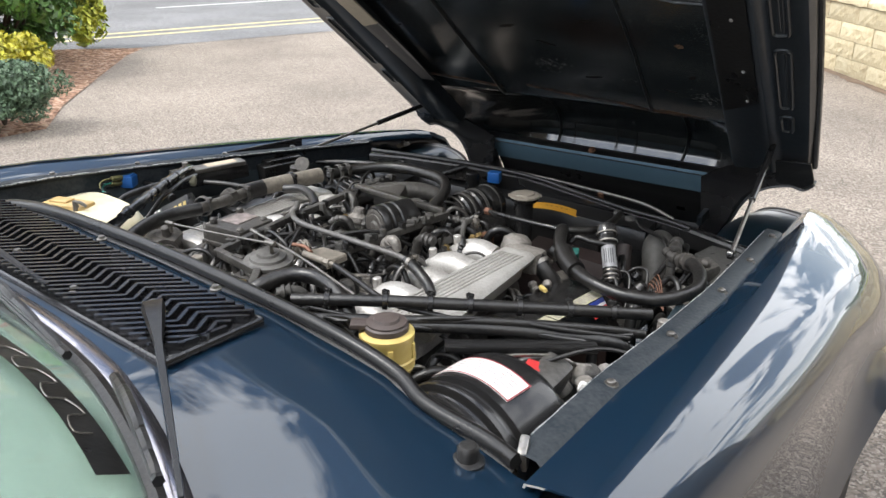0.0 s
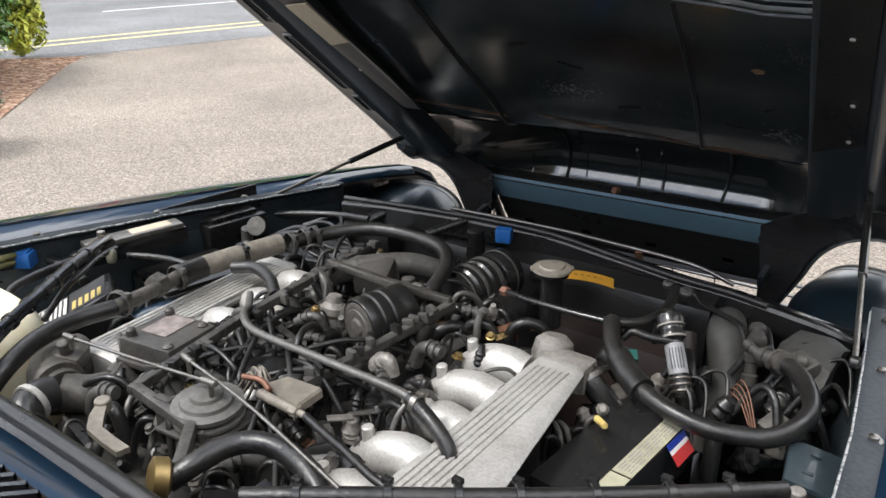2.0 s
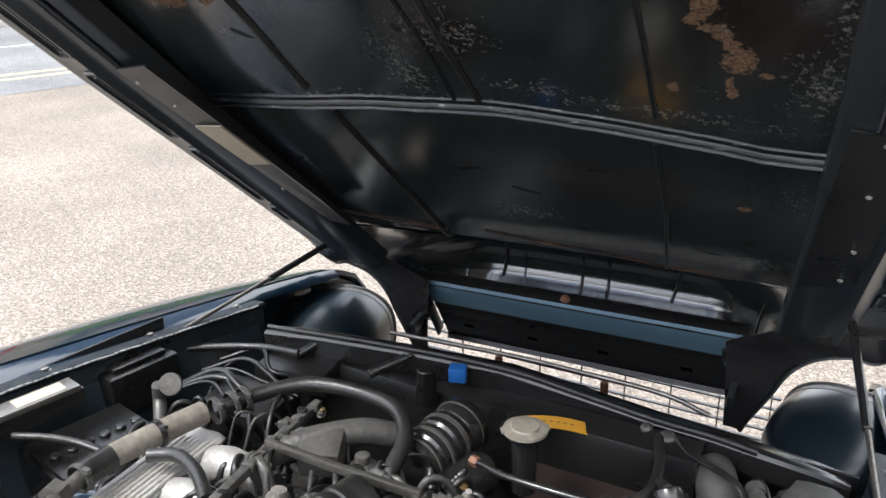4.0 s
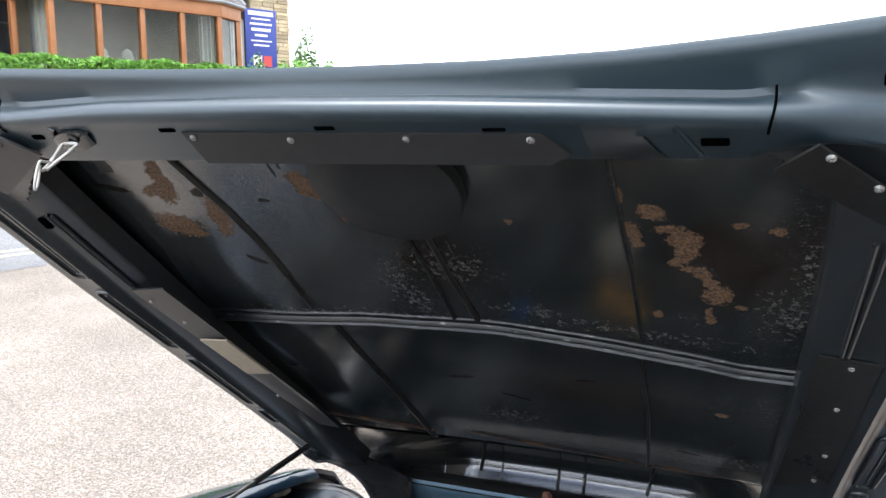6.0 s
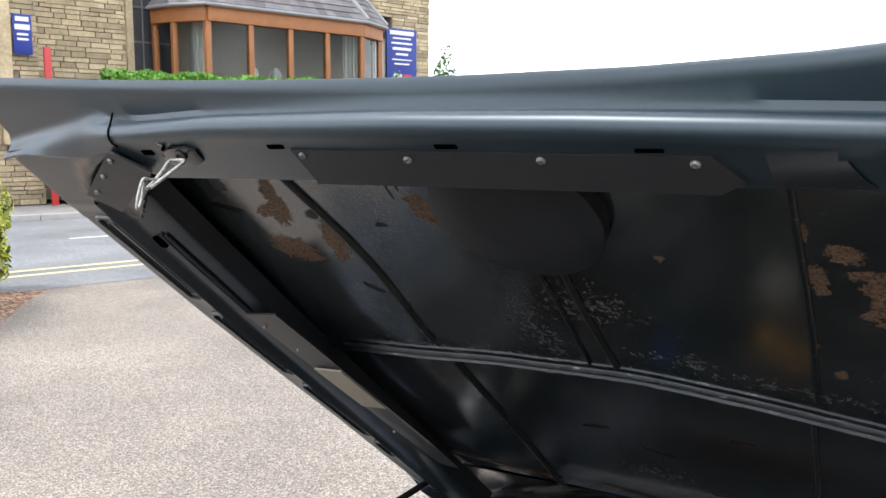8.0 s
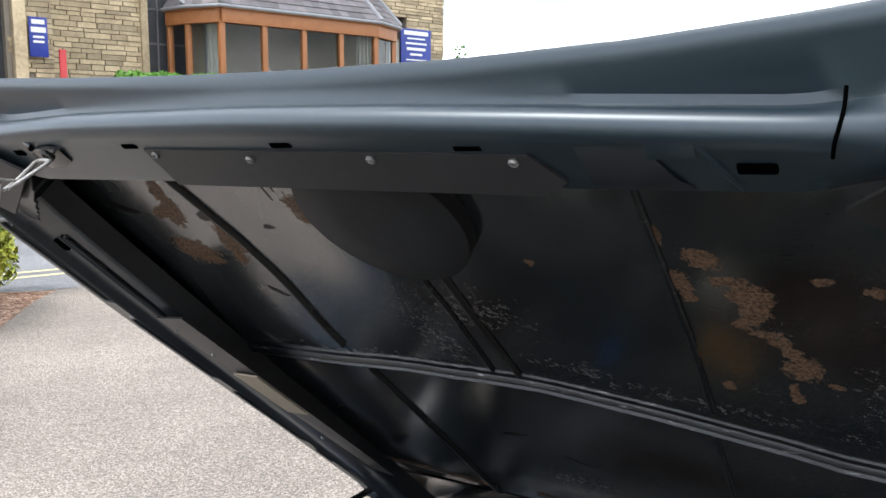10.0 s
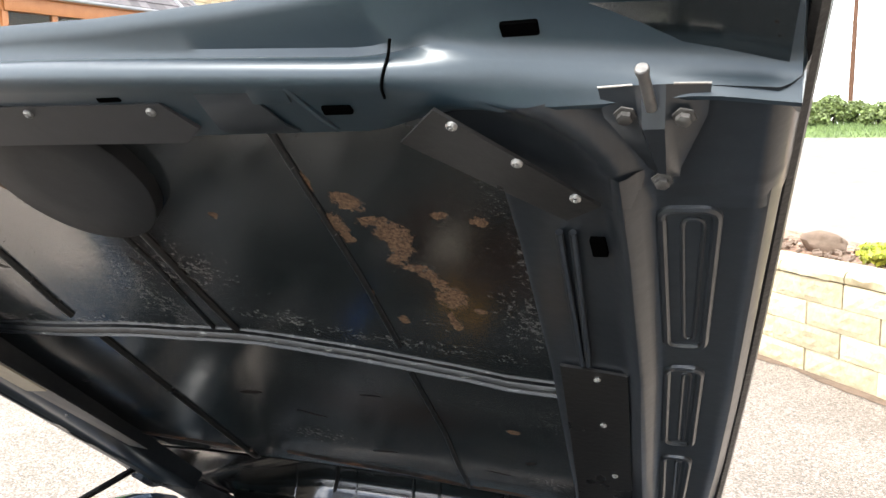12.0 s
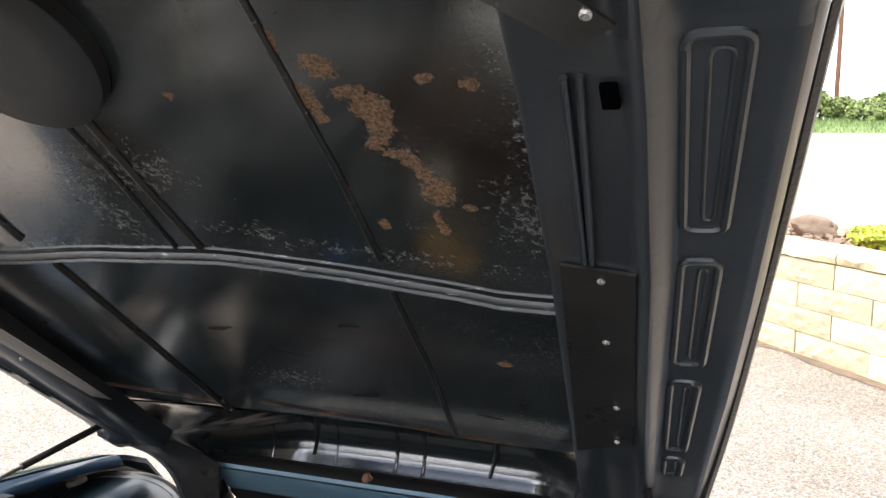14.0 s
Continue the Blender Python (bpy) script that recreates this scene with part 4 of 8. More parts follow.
# wiper: pivot, arm and blade lying at the windscreen's foot
def wiper(px, py, tip, blade0, blade1):
    bm = B()
    spin(bm, (px - .012, py + .012, 1.0), (0, -.2, 1), [(.016, 0), (.016, .010), (.011, .014), (.012, .028), (.008, .034)], 18)
    wp = cp("wiper", bm, SATIN, "black windscreen wiper")
    bm = B()
    a, b = Vector((px, py, 1.03)), Vector(tip)
    d = (b - a).normalized()
    q = d.cross(Vector((0, 0, 1))).normalized()
    rows = []
    for t, w, h in ((-.03, .008, .006), (.0, .016, .012), (.10, .012, .013), (.26, .0055, .008), (.6, .0045, .006), (1, .003, .004)):
        c = a + (b - a) * t
        rows.append([c - q * w, c - q * w * .8 + Vector((0, 0, h)), c + q * w * .8 + Vector((0, 0, h)), c + q * w])
    grid(bm, rows, .002)
    cp("arm", bm, BLACK, parent=wp)
    bm = B()
    a, b = Vector(blade0), Vector(blade1)
    tube(bm, [a, a.lerp(b, .5) + Vector((0, 0, .004)), b], .0065, 6)
    for u, v, h in ((.04, .96, .010), (.16, .84, .017), (.30, .70, .024)):
        p, q2 = a.lerp(b, u), a.lerp(b, v)
        tube(bm, [p + Vector((0, 0, h - .008)), p.lerp(q2, .12) + Vector((0, 0, h)), p.lerp(q2, .88) + Vector((0, 0, h)), q2 + Vector((0, 0, h - .008))], .0055, 6, 2)
    cp("blade", bm, RUBBER, parent=wp)


wiper(.242, .524, (.600, .324, 1.02), Vector((.350, .402, 1.020)), Vector((.575, .318, 1.032)))
wiper(-.50, .510, (.062, .468, 1.03), Vector((-.30, .450, 1.020)), Vector((.270, .388, 1.026)))


# ---- the raised bonnet, in its own metres: x across, y up from the hinge, z out of the underside ----
hy = Vector((0, -.72, .695)).normalized()
hx = (Vector((1, 0, 0)) - .027 * Vector((0, -.695, -.72))).normalized()
hx = (hx - hy * hx.dot(hy)).normalized()
hz = hx.cross(hy)
HOOD = Matrix.Translation((0, 2.198, .827)) @ Matrix((hx, hy, hz)).transposed().to_4x4()


def he(s):
    return interp(s, [(-.1, .600), (.277, .655), (.608, .696), (.824, .719), (1.4, .773)])


def hn(x, s):
    """The sheet's depth: slightly crowned across, folded back where the hollow of the nose begins."""
    roll = interp(s, [(.25, -.024), (.278, -.023), (.288, -.016), (.30, -.0135), (.36, -.009), (.42, -.006), (.5, -.006), (1.28, 0)])
    k, q = min(max((-.03 - x) / .22, 0), 1), min(max((s - .82) / .22, 0), 1)
    sag = .014 * k * k * (3 - 2 * k) * q * q * (3 - 2 * q)  # the driveway side lies a little deeper
    return roll + (.020 if x > 0 else .010) * (abs(x) / .6) ** 2 - .004 - sag


bm = B()
rows = []
for i in range(96):
    s = lerp(.278, .38, i / 49) if i < 50 else lerp(.38, 1.37, (i - 49) / 46)
    rows.append([(he(s) * .985 * k / 24, s, hn(he(s) * k / 24, s)) for k in range(-24, 25)])
grid(bm, rows)
bonnet = cp("bonnet", bm, LINING, "raised bonnet, black underside with flaked brown patches")
bonnet.matrix_parent_inverse = CAR_IN
bonnet.matrix_basis = HOOD


def hp(name, bm, material, label="", smooth=True):
    return part(name, bm, material, bonnet, label, smooth)


def lip_s(x):
    return interp(x, [(-.75, 1.436), (-.6, 1.424), (-.47, 1.412), (-.33, 1.402), (-.2, 1.394), (-.08, 1.388), (.04, 1.384), (.2, 1.382), (.34, 1.386), (.465, 1.396), (.56, 1.407), (.66, 1.417), (.75, 1.425)])


NOSE = [(.285, -.016), (.262, -.033), (.20, -.074), (.13, -.120), (.08, -.146), (.03, -.164), (-.02, -.172), (-.06, -.170), (-.09, -.162), (-.112, -.149), (-.127, -.131), (-.138, -.108), (-.145, -.082), (-.150, -.055), (-.153, -.036), (-.155, -.02)]


def nose(x, u, out=0.0):
    """A place in the hollow of the nose: across, and from the fold (0) round to the lower edge (1)."""
    k = u * (len(NOSE) - 1)
    q, n = (interp(k, [(a, p[b]) for a, p in enumerate(NOSE)]) for b in (0, 1))
    f = max(0, min(1, (abs(x) - .27) / .25))
    f = f * f * (3 - 2 * f)
    ds, dn = NOSE[min(int(k) + 1, len(NOSE) - 1)][0] - NOSE[min(int(k), len(NOSE) - 2)][0], NOSE[min(int(k) + 1, len(NOSE) - 1)][1] - NOSE[min(int(k), len(NOSE) - 2)][1]
    L = math.hypot(ds, dn) or 1
    n += (.020 * (abs(x) / .6) ** 2 - .004) * (1 - u * .6)
    return Vector((x, lerp(q, max(q, .02 + .1 * (1 - u)), f) - out * dn / L, lerp(n, max(n, -.02), f) + out * ds / L))


bm = B()
grid(bm, [[nose(lerp(-.52, .52, i / 60), k / 60) for i in range(61)] for k in range(61)])
hp("nose_hollow", bm, LINING, "glossy black hollow of the bonnet nose")

# painted outer skin, carried round the nose
bm = B()
rows = []
for k in range(14, -1, -1):
    rows.append([nose(lerp(-.60, .60, i / 40), k / 15, .016) for i in range(41)])
for i in range(1, 40):
    f = i / 39
    row = []
    for k in range(-20, 21):
        x = (he(lerp(.29, 1.378, f)) + .004) * k / 20
        s = lerp(.29, lip_s(x) - .055, f)
        row.append((x, s, min(hn(x, s), .02) - .024 - .01 * (1 - (k / 20) ** 2)))
    rows.append(row)
grid(bm, rows, .002)
hp("outer_skin", bm, PAINT, "glossy dark blue outer skin")

# rear frame: lip, valley, rolled bright channel facing up, flat face, step back to the sheet; towards the corners the channel opens into a broad slope
def roll_s(x):
    return interp(x, [(-.76, 1.335), (-.66, 1.352), (-.58, 1.364), (-.52, 1.372), (-.3, 1.381), (-.04, 1.378), (.15, 1.371), (.29, 1.363), (.41, 1.355), (.47, 1.351), (.52, 1.345), (.56, 1.340), (.63, 1.332), (.717, 1.320), (.76, 1.312)])


def slope_s(x):
    """Foot of the channel's slope near the corners."""
    return interp(abs(x), [(.44, 1.336), (.47, 1.332), (.52, 1.321), (.56, 1.312), (.63, 1.313), (.70, 1.318), (.76, 1.311)]) + (.022 if x < 0 else 0)


bm = B()
rows = []
for i in range(91):
    x = lerp(-.762, .762, i / 90)
    L, T = lip_s(x), roll_s(x)
    low = 1.283
    f = min(1, max(0, (abs(x) - .44) / .12))
    f = f * f * (3 - 2 * f)
    S = min(slope_s(x), T - .004)
    near = [(L - .030, -.030), (L - .006, -.010), (L, -.004), (L - .003, .003), (L - .011, .008), (T - .007, .014), (T - .011, .020), (T - .005, .028), (T, .036), (T, .044), (T - .004, .051), (T - .011, .054), (T - .021, .052), (T - .036, .050), (1.30, .048), (low + .004, .046), (low, .040), (low - .004, .002)]
    far = [(L - .030, -.030), (L - .006, -.010), (L, -.004), (L - .003, .003), (L - .011, .008), (lerp(L, T, .5), .014), (T + .012, .019), (T + .004, .025), (T, .031), (lerp(T, S, .15), .0365), (lerp(T, S, .35), .0420), (lerp(T, S, .6), .0465), (lerp(T, S, .85), .050), (S, .0525), (S - .004, .052), (S - .008, .046), (S - .014, .040), (S - .03, .03)]
    rows.append([(x, lerp(a, c, f), lerp(b, d, f) + .004) for (a, b), (c, d) in zip(near, far)])
for r, x in ((0, -.768), (-1, .768)):
    rows.insert(0 if r == 0 else len(rows), [(x, q, min(n, -.02)) for _, q, n in rows[r]])
grid(bm, rows)
hp("rear_frame", bm, FRAME, "dark blue rear frame channel with a rolled edge")
for x in (-.478, .478):
    T = roll_s(x)
    bm = B()
    tube(bm, [(x, T + .008, .026), (x, T + .002, .038), (x * .997, T - .002, .050), (x * .992, T - .010, .0575), (x * .988, T - .022, .0570)], .0013, 6)
    hp("frame_joint", bm, VOID)
bm = B()
box(bm, (.372, 1.337, .0545), (.036, .022, .005), bevel=.002)
tube(bm, [(.391, 1.342, .055), (.406, 1.310, .054), (.414, 1.29, .050)], .003, 6)
hp("frame_tab", bm, FRAME)


# side frames: inner box section, ridge, sunken outer panels
def ridge_x(s):
    return interp(s, [(.15, .548), (.577, .588), (.893, .619), (1.127, .634), (1.25, .638)])


def side_frame(sd):
    bm = B()
    rows = []
    for i in range(57):
        s = lerp(.15, 1.238, i / 56)
        r, e = ridge_x(s), he(s)
        inn = r - .105
        k = hn(inn, max(s, .36)) + .006
        g = interp(s, [(.15, -.030), (.5, -.022), (.9, -.006), (1.2, 0)])
        prof = [(inn, k - .012), (inn + .002, .040 + g * .4), (inn + .008, .044 + g * .4), (r - .022, .045 + g * .5), (r - .012, .050 + g * .7), (r - .006, .060 + g), (r, .063 + g), (r + .006, .060 + g), (r + .012, .054 + g), (r + .018, .050 + g), (r + .024, .0485 + g), (r + .03, .048 + g), (e - .024, .046 + g), (e - .018, .047 + g), (e - .010, .045 + g), (e - .003, .036 + g), (e, .022 + g * .5), (e + .001, -.022)]
        rows.append([(sd * a, s, n) for a, n in prof])
    grid(bm, rows)
    return bm


for sd in (-1, 1):
    hp("side_frame", side_frame(sd), UNDER, "pressed side frame with ridge and flange")
    # pressed panels: a rounded raised rim round a sunken floor with a second, narrower rim
    for s0, s1 in ((1.189, .966), (.918, .704), (.656, .436), (.402, .336)):
        def deep(v):
            return .048 + interp(v, [(.15, -.030), (.5, -.022), (.9, -.006), (1.2, 0)])

        def ring(lo, ro, ds, r, name, drop):
            m4 = [Vector((sd * x, v, deep(v) - drop)) for x, v in ((ridge_x(s0 - ds) + lo, s0 - ds), (he(s0 - ds) - ro, s0 - ds), (he(s1 + ds) - ro, s1 + ds), (ridge_x(s1 + ds) + lo, s1 + ds))]
            rim = []
            for k in range(4):
                a, b = m4[k], m4[(k + 1) % 4]
                e, g = min(.4, .012 / (b - a).length), m4[k - 1]
                p, q = a.lerp(g, min(.4, .012 / (g - a).length)), a.lerp(b, e)
                rim += [p.lerp(a, t / 5).lerp(a.lerp(q, t / 5), t / 5) for t in range(6)]
            bm = B()
            tube(bm, rim + rim[:1], r, 8, 1)
            return hp(name, bm, UNDER)

        ring(.027, .046, 0, .0045, "pressed_rim", 0)
        ring(.043, .056, .014, .0024, "inner_rim", .001)
    # rubber edge bead
    bm = B()
    tube(bm, [(sd * (he(s) + .003), s, .004) for s in (.16, .5, .9, 1.2, 1.36)], .008, 8)
    hp("edge_bead", bm, RUBBER)
    # corner panel: one pressed sheet whose rounded ridge turns from the side frame into the rear channel
    bm = B()
    line = [Vector(p) for p in ((.6345, 1.17), (.6355, 1.233), (.629, 1.256), (.616, 1.279), (.592, 1.304), (.55, 1.326), (.49, 1.345), (.44, 1.352))]
    rows = []
    for i in range(41):
        row = []
        for k in range(49):
            s = lerp(1.190, slope_s(sd * lerp(.455, .76, k / 48)) + .002, i / 40)
            x = lerp(.455, he(s) + .003, k / 48)
            p = Vector((x, s))
            d, out = 9, 1
            for u, v in zip(line, line[1:]):
                w = v - u
                q = u + w * max(0, min(1, (p - u).dot(w) / w.dot(w)))
                if (p - q).length < d:
                    d = (p - q).length
                    out = 1 if w.x * (p - q).y - w.y * (p - q).x < 0 else -1
            n = (lerp(.0525, .049, max(0, min(1, (s - 1.20) / .03))) if out > 0 else lerp(.0462, .049, max(0, min(1, (s - 1.195) / .05)))) + .011 * math.exp(-(d / .013) ** 2) * interp(x, [(.46, .2), (.56, 1)])
            if out > 0:
                n -= .0045 * max(0, min(1, (1.222 - s) / .02)) * max(0, min(1, (d - .010) / .014))
            cut = (x - .478) * .095 + (s - 1.294) * .114
            if cut < -.0010:
                n = -.012
            if k >= 46:
                n -= (.004, .012, .034)[k - 46]
            row.append((sd * x, s, n))
        rows.append(row)
    grid(bm, rows)
    hp("corner_panel", bm, UNDER, "dark pressed corner panel with a curved ridge")
    # shallow bead channels beside the sheet
    bm = B()
    for x0, x1 in ((.556, .574), (.563, .586)):
        tube(bm, [(sd * x0, .91, .045), (sd * lerp(x0, x1, .5), 1.03, .047), (sd * x1, 1.155, .048)], .0035, 8)
    hp("channel_bead", bm, UNDER)


def plate(name, quad, n, material, label=""):
    bm = B()
    ns = n if isinstance(n, tuple) else (n,) * len(quad)
    a = [bm.verts.new((x, s, q)) for (x, s), q in zip(quad, ns)]
    f = bm.faces.new(a)
    r = bmesh.ops.extrude_face_region(bm, geom=[f])
    for v in r["geom"]:
        if isinstance(v, bmesh.types.BMVert):
            v.co.z -= .0035
    return hp(name, bm, material, label, smooth=False)


def rivet(x, s, n, r=.0046):
    bm = B()
    spin(bm, (x, s, n), (0, 0, 1), [(r, 0), (r, .0015), (r * .62, .003), (r * .55, .0018), (r * .30, .0018), (r * .28, .004), (r * .1, .0042)], 14)
    hp("rivet", bm, RIVET)


plate("rear_trim_plate", [(-.185, 1.343), (.262, 1.331), (.285, 1.300), (.262, 1.284), (-.18, 1.288)], .056, PLATE, "smooth grey trim plate held by rivets")
for x, s in ((-.172, 1.335), (-.037, 1.328), (.110, 1.327), (.248, 1.323)):
    rivet(x, s, .056)
plate("corner_plate", [(.515, 1.327), (.478, 1.294), (.592, 1.200), (.622, 1.218)], .071, BLACK, "black corner plate with three rivets")
for x, s in ((.525, 1.311), (.566, 1.270), (.604, 1.229)):
    rivet(x, s, .071)
plate("corner_plate", [(-.488, 1.350), (-.440, 1.312), (-.588, 1.226), (-.632, 1.262)], .064, PLATE, "grey corner plate with three rivets")
for x, s in ((-.498, 1.334), (-.547, 1.303), (-.597, 1.270)):
    rivet(x, s, .064)
plate("side_plate", [(.531, .908), (.604, .894), (.562, .462), (.476, .416), (.501, .636)], (.047, .047, .036, .036, .042), BLACK, "flat black side plate with rivets")
for x, s, n in ((.569, .883, .046), (.559, .757, .043), (.552, .585, .040), (.540, .470, .037)):
    rivet(x, s, n + .001, .0042)
plate("side_plate", [(-.560, .955), (-.474, .975), (-.395, .550), (-.40, .40), (-.455, .395), (-.52, .75)], (.056, .060, .052, .040, .036, .050), PLATE, "grey side plate with a tan card")
plate("card", [(-.516, .792), (-.444, .807), (-.420, .681), (-.490, .657)], (.0575, .061, .0585, .053), TAN, "faded tan card")
for x, s in ((-.535, .925), (-.505, .86), (-.455, .58)):
    rivet(x, s, .058, .0038)

# pressed notch in the channel, beside the long slot
bm = B()
grid(bm, [[(.300, 1.352, .050), (.303, 1.340, .0565), (.306, 1.300, .0565), (.308, 1.290, .052)], [(.352, 1.350, .050), (.355, 1.338, .0565), (.372, 1.302, .0565), (.380, 1.290, .052)]], .002)
hp("pressed_notch", bm, UNDER)
# slots in the channel and side box: black boxes stand for their shaded depth
for x, s, w, h, n in ((-.205, 1.347, .024, .007, .055), (.015, 1.345, .026, .007, .055), (.212, 1.338, .026, .006, .055), (.426, 1.316, .026, .009, .0560), (-.428, 1.339, .020, .009, .055), (.577, 1.356, .028, .012, .0235)):
    bm = B()
    box(bm, (x, s, n - .002), (w, h, .006), bevel=.002)
    hp("slot", bm, VOID)
for sd in (-1, 1):
    bm = B()
    box(bm, (sd * .606, 1.134, .0475), (.014, .024, .006), bevel=.0015)
    hp("slot", bm, VOID)

# stiffeners on the sheet
def bead(pts, r, flatten=.6, material=None, name="stiffener", label=""):
    bm = B()
    fine = [(lerp(x0, x1, k / 10), lerp(s0, s1, k / 10)) for (x0, s0), (x1, s1) in zip(pts, pts[1:]) for k in range(10)] + [pts[-1]]
    tube(bm, [(x, s, hn(x, s) + .001) for x, s in fine], r, 10, 1)
    return hp(name, bm, material or UNDER, label)


bead([(-.346, 1.282), (-.301, 1.095), (-.268, .845)], .0056, material=BLACK)
bead([(-.253, .785), (-.239, .621), (-.223, .41), (-.226, .335), (-.228, .29)], .0056, material=BLACK)
bead([(.303, 1.262), (.303, 1.117), (.302, 1.0), (.294, .835)], .0036, material=RIB)
bead([(.284, .765), (.273, .553), (.250, .353), (.240, .29)], .0034, material=RIB)
bead([(-.011, 1.078), (-.004, .985), (-.005, .835)], .0030, material=RIB)
bead([(.026, 1.076), (.028, .974), (.036, .835)], .0048, material=BLACK)
# cross rib, a hat section with a double edge
bm = B()
rows = []
for i in range(141):
    x = lerp(-.535, .520, i / 140)
    wob = .0015 * math.sin(x * 23) + .002 * noise.noise(Vector((x * 9, 0, 0)))
    s = interp(x, [(-.53, .793), (-.37, .799), (-.24, .806), (-.13, .815), (-.04, .820), (.06, .817), (.14, .812), (.2, .806), (.26, .796), (.33, .783), (.43, .768), (.51, .771)]) + wob
    z = hn(x, .8)
    w2 = .0012 * noise.noise(Vector((x * 60, 3, 0)))
    rows.append([(x, s + .021, z - .002), (x, s + .018, z + .003 + w2), (x, s + .009, z + .0035), (x, s + .006, z + .009 + w2), (x, s + .004, z + .010 + w2), (x, s, z + .007), (x, s - .003, z + .007), (x, s - .005, z + .011 - w2), (x, s - .007, z + .0105 - w2), (x, s - .011, z + .003), (x, s - .017, z - .002)])
grid(bm, rows)
hp("cross_rib", bm, RIB, "scuffed cross rib")
# round smooth pad
bm = B()
spin(bm, (.012, 1.185, -.004), (0, 0, 1), [(.104, 0), (.104, .018), (.102, .0195), (.05, .020), (.002, .020)], 48)
hp("round_pad", bm, PAD, "smooth dark round pad")
# nose creases, where the coating has cracked along a fold, and pressed seams in the hollow of the nose
for path in (((-.52, .371), (-.393, .349), (-.248, .328), (-.215, .322)), ((-.12, .347), (.012, .322), (.133, .312), (.227, .294), (.313, .288), (.42, .277))):
    bm = B()
    fine = smooth_path([(x, q, 0) for x, q in path], 12)
    rows = []
    for k, p in enumerate(fine):
        w = .010 + .006 * noise.noise(Vector((p.x * 25, 2, 0)))
        rows.append([(p.x, p.y + w, hn(p.x, p.y + w) - .0005), (p.x, p.y + w * .5, hn(p.x, p.y) + .0035 + .001 * noise.noise(Vector((p.x * 80, 0, 0)))), (p.x, p.y, hn(p.x, p.y) + .003), (p.x, p.y - .004, hn(p.x, p.y - .004) - .0005)])
    grid(bm, rows)
    hp("crease", bm, CREASE, "rusted crease in the sheet")
for x0, x1, u0, u1, w in ((-.345, -.345, .55, .95, .0024), (-.20, -.20, .5, .95, .0024), (-.046, -.046, .45, .95, .0045), (.022, .022, .45, .95, .0045), (.40, .385, .5, .9, .0024)):
    bm = B()
    tube(bm, [nose(lerp(x0, x1, k / 16), lerp(u0, u1, k / 16)) + Vector((0, .0004, .0004)) for k in range(17)], w, 8, 1)
    hp("nose_seam", bm, LINING)
for x0, x1, mm in ((-.228, -.26, BLACK), (.240, .18, RIB)):
    bm = B()
    tube(bm, [nose(lerp(x0, x1, k / 24), lerp(.01, .75, k / 24)) + Vector((0, .001, .001)) for k in range(25)], .0045, 8, 1)
    hp("stiffener", bm, mm)
# narrow flange behind the front bar, with a rusty nut
bm = B()
grid(bm, [[(x, .030, -.022), (x, .046, -.012), (x, .051, .0), (x, .054, .016), (x, .055, .026)] for x in (-.41, -.3, -.1, .1, .3, .385)], .003)
hp("nose_flange", bm, BLACK, "dark flange behind the front bar")
bm = B()
spin(bm, (-.015, .050, .002), (0, .95, .3), [(.013, 0), (.013, .003), (.009, .004), (.009, .009), (.006, .011)], 6)
hp("nut", bm, RUSTY)
# blue-grey front bar, slotted under panel, side brackets
bm = B()
grid(bm, [[(x, .056, .014), (x, .054, .026), (x, .049, .029), (x, .040, .032), (x, .002, .044), (x, -.006, .046), (x, -.010, .043)] for x in (-.41, -.3, -.1, .1, .3, .385)], .003)
hp("front_bar", bm, mat("blue-grey front bar", (0.085, 0.15, 0.20), 0.35, 0.2, (0.11, 0.175, 0.215), 40, 4, 0.6, 0.05, coat=.3), "blue-grey front bar")
bm = B()
grid(bm, [[(x, .0, .040), (x, -.014, .041), (x, -.022, .047), (x, -.050, .050), (x, -.062, .055), (x, -.125, .070), (x, -.150, .078), (x, -.152, .092)] for x in (-.365, -.25, -.08, .08, .25, .34)], .003)
hp("under_panel", bm, BLACK, "dark slotted front under panel")
# under panel slots, their inner shade painted as black boxes
for x in (-.290, -.118, .060, .255):
    bm = B()
    box(bm, (x, -.095, .0638), (.027, .015, .006), bevel=.002, rot=(-13, 0, 0))
    hp("slot", bm, VOID)
for x in (-.374, .346):
    bm = B()
    box(bm, (x, .006, .048), (.020, .040, .010), bevel=.002, rot=(-18, 0, 0))
    box(bm, (x, -.060, .070), (.007, .12, .030), bevel=.002, rot=(-16, 0, 0))
    hp("hinge_bracket", bm, UNDER, "dark hinge bracket")
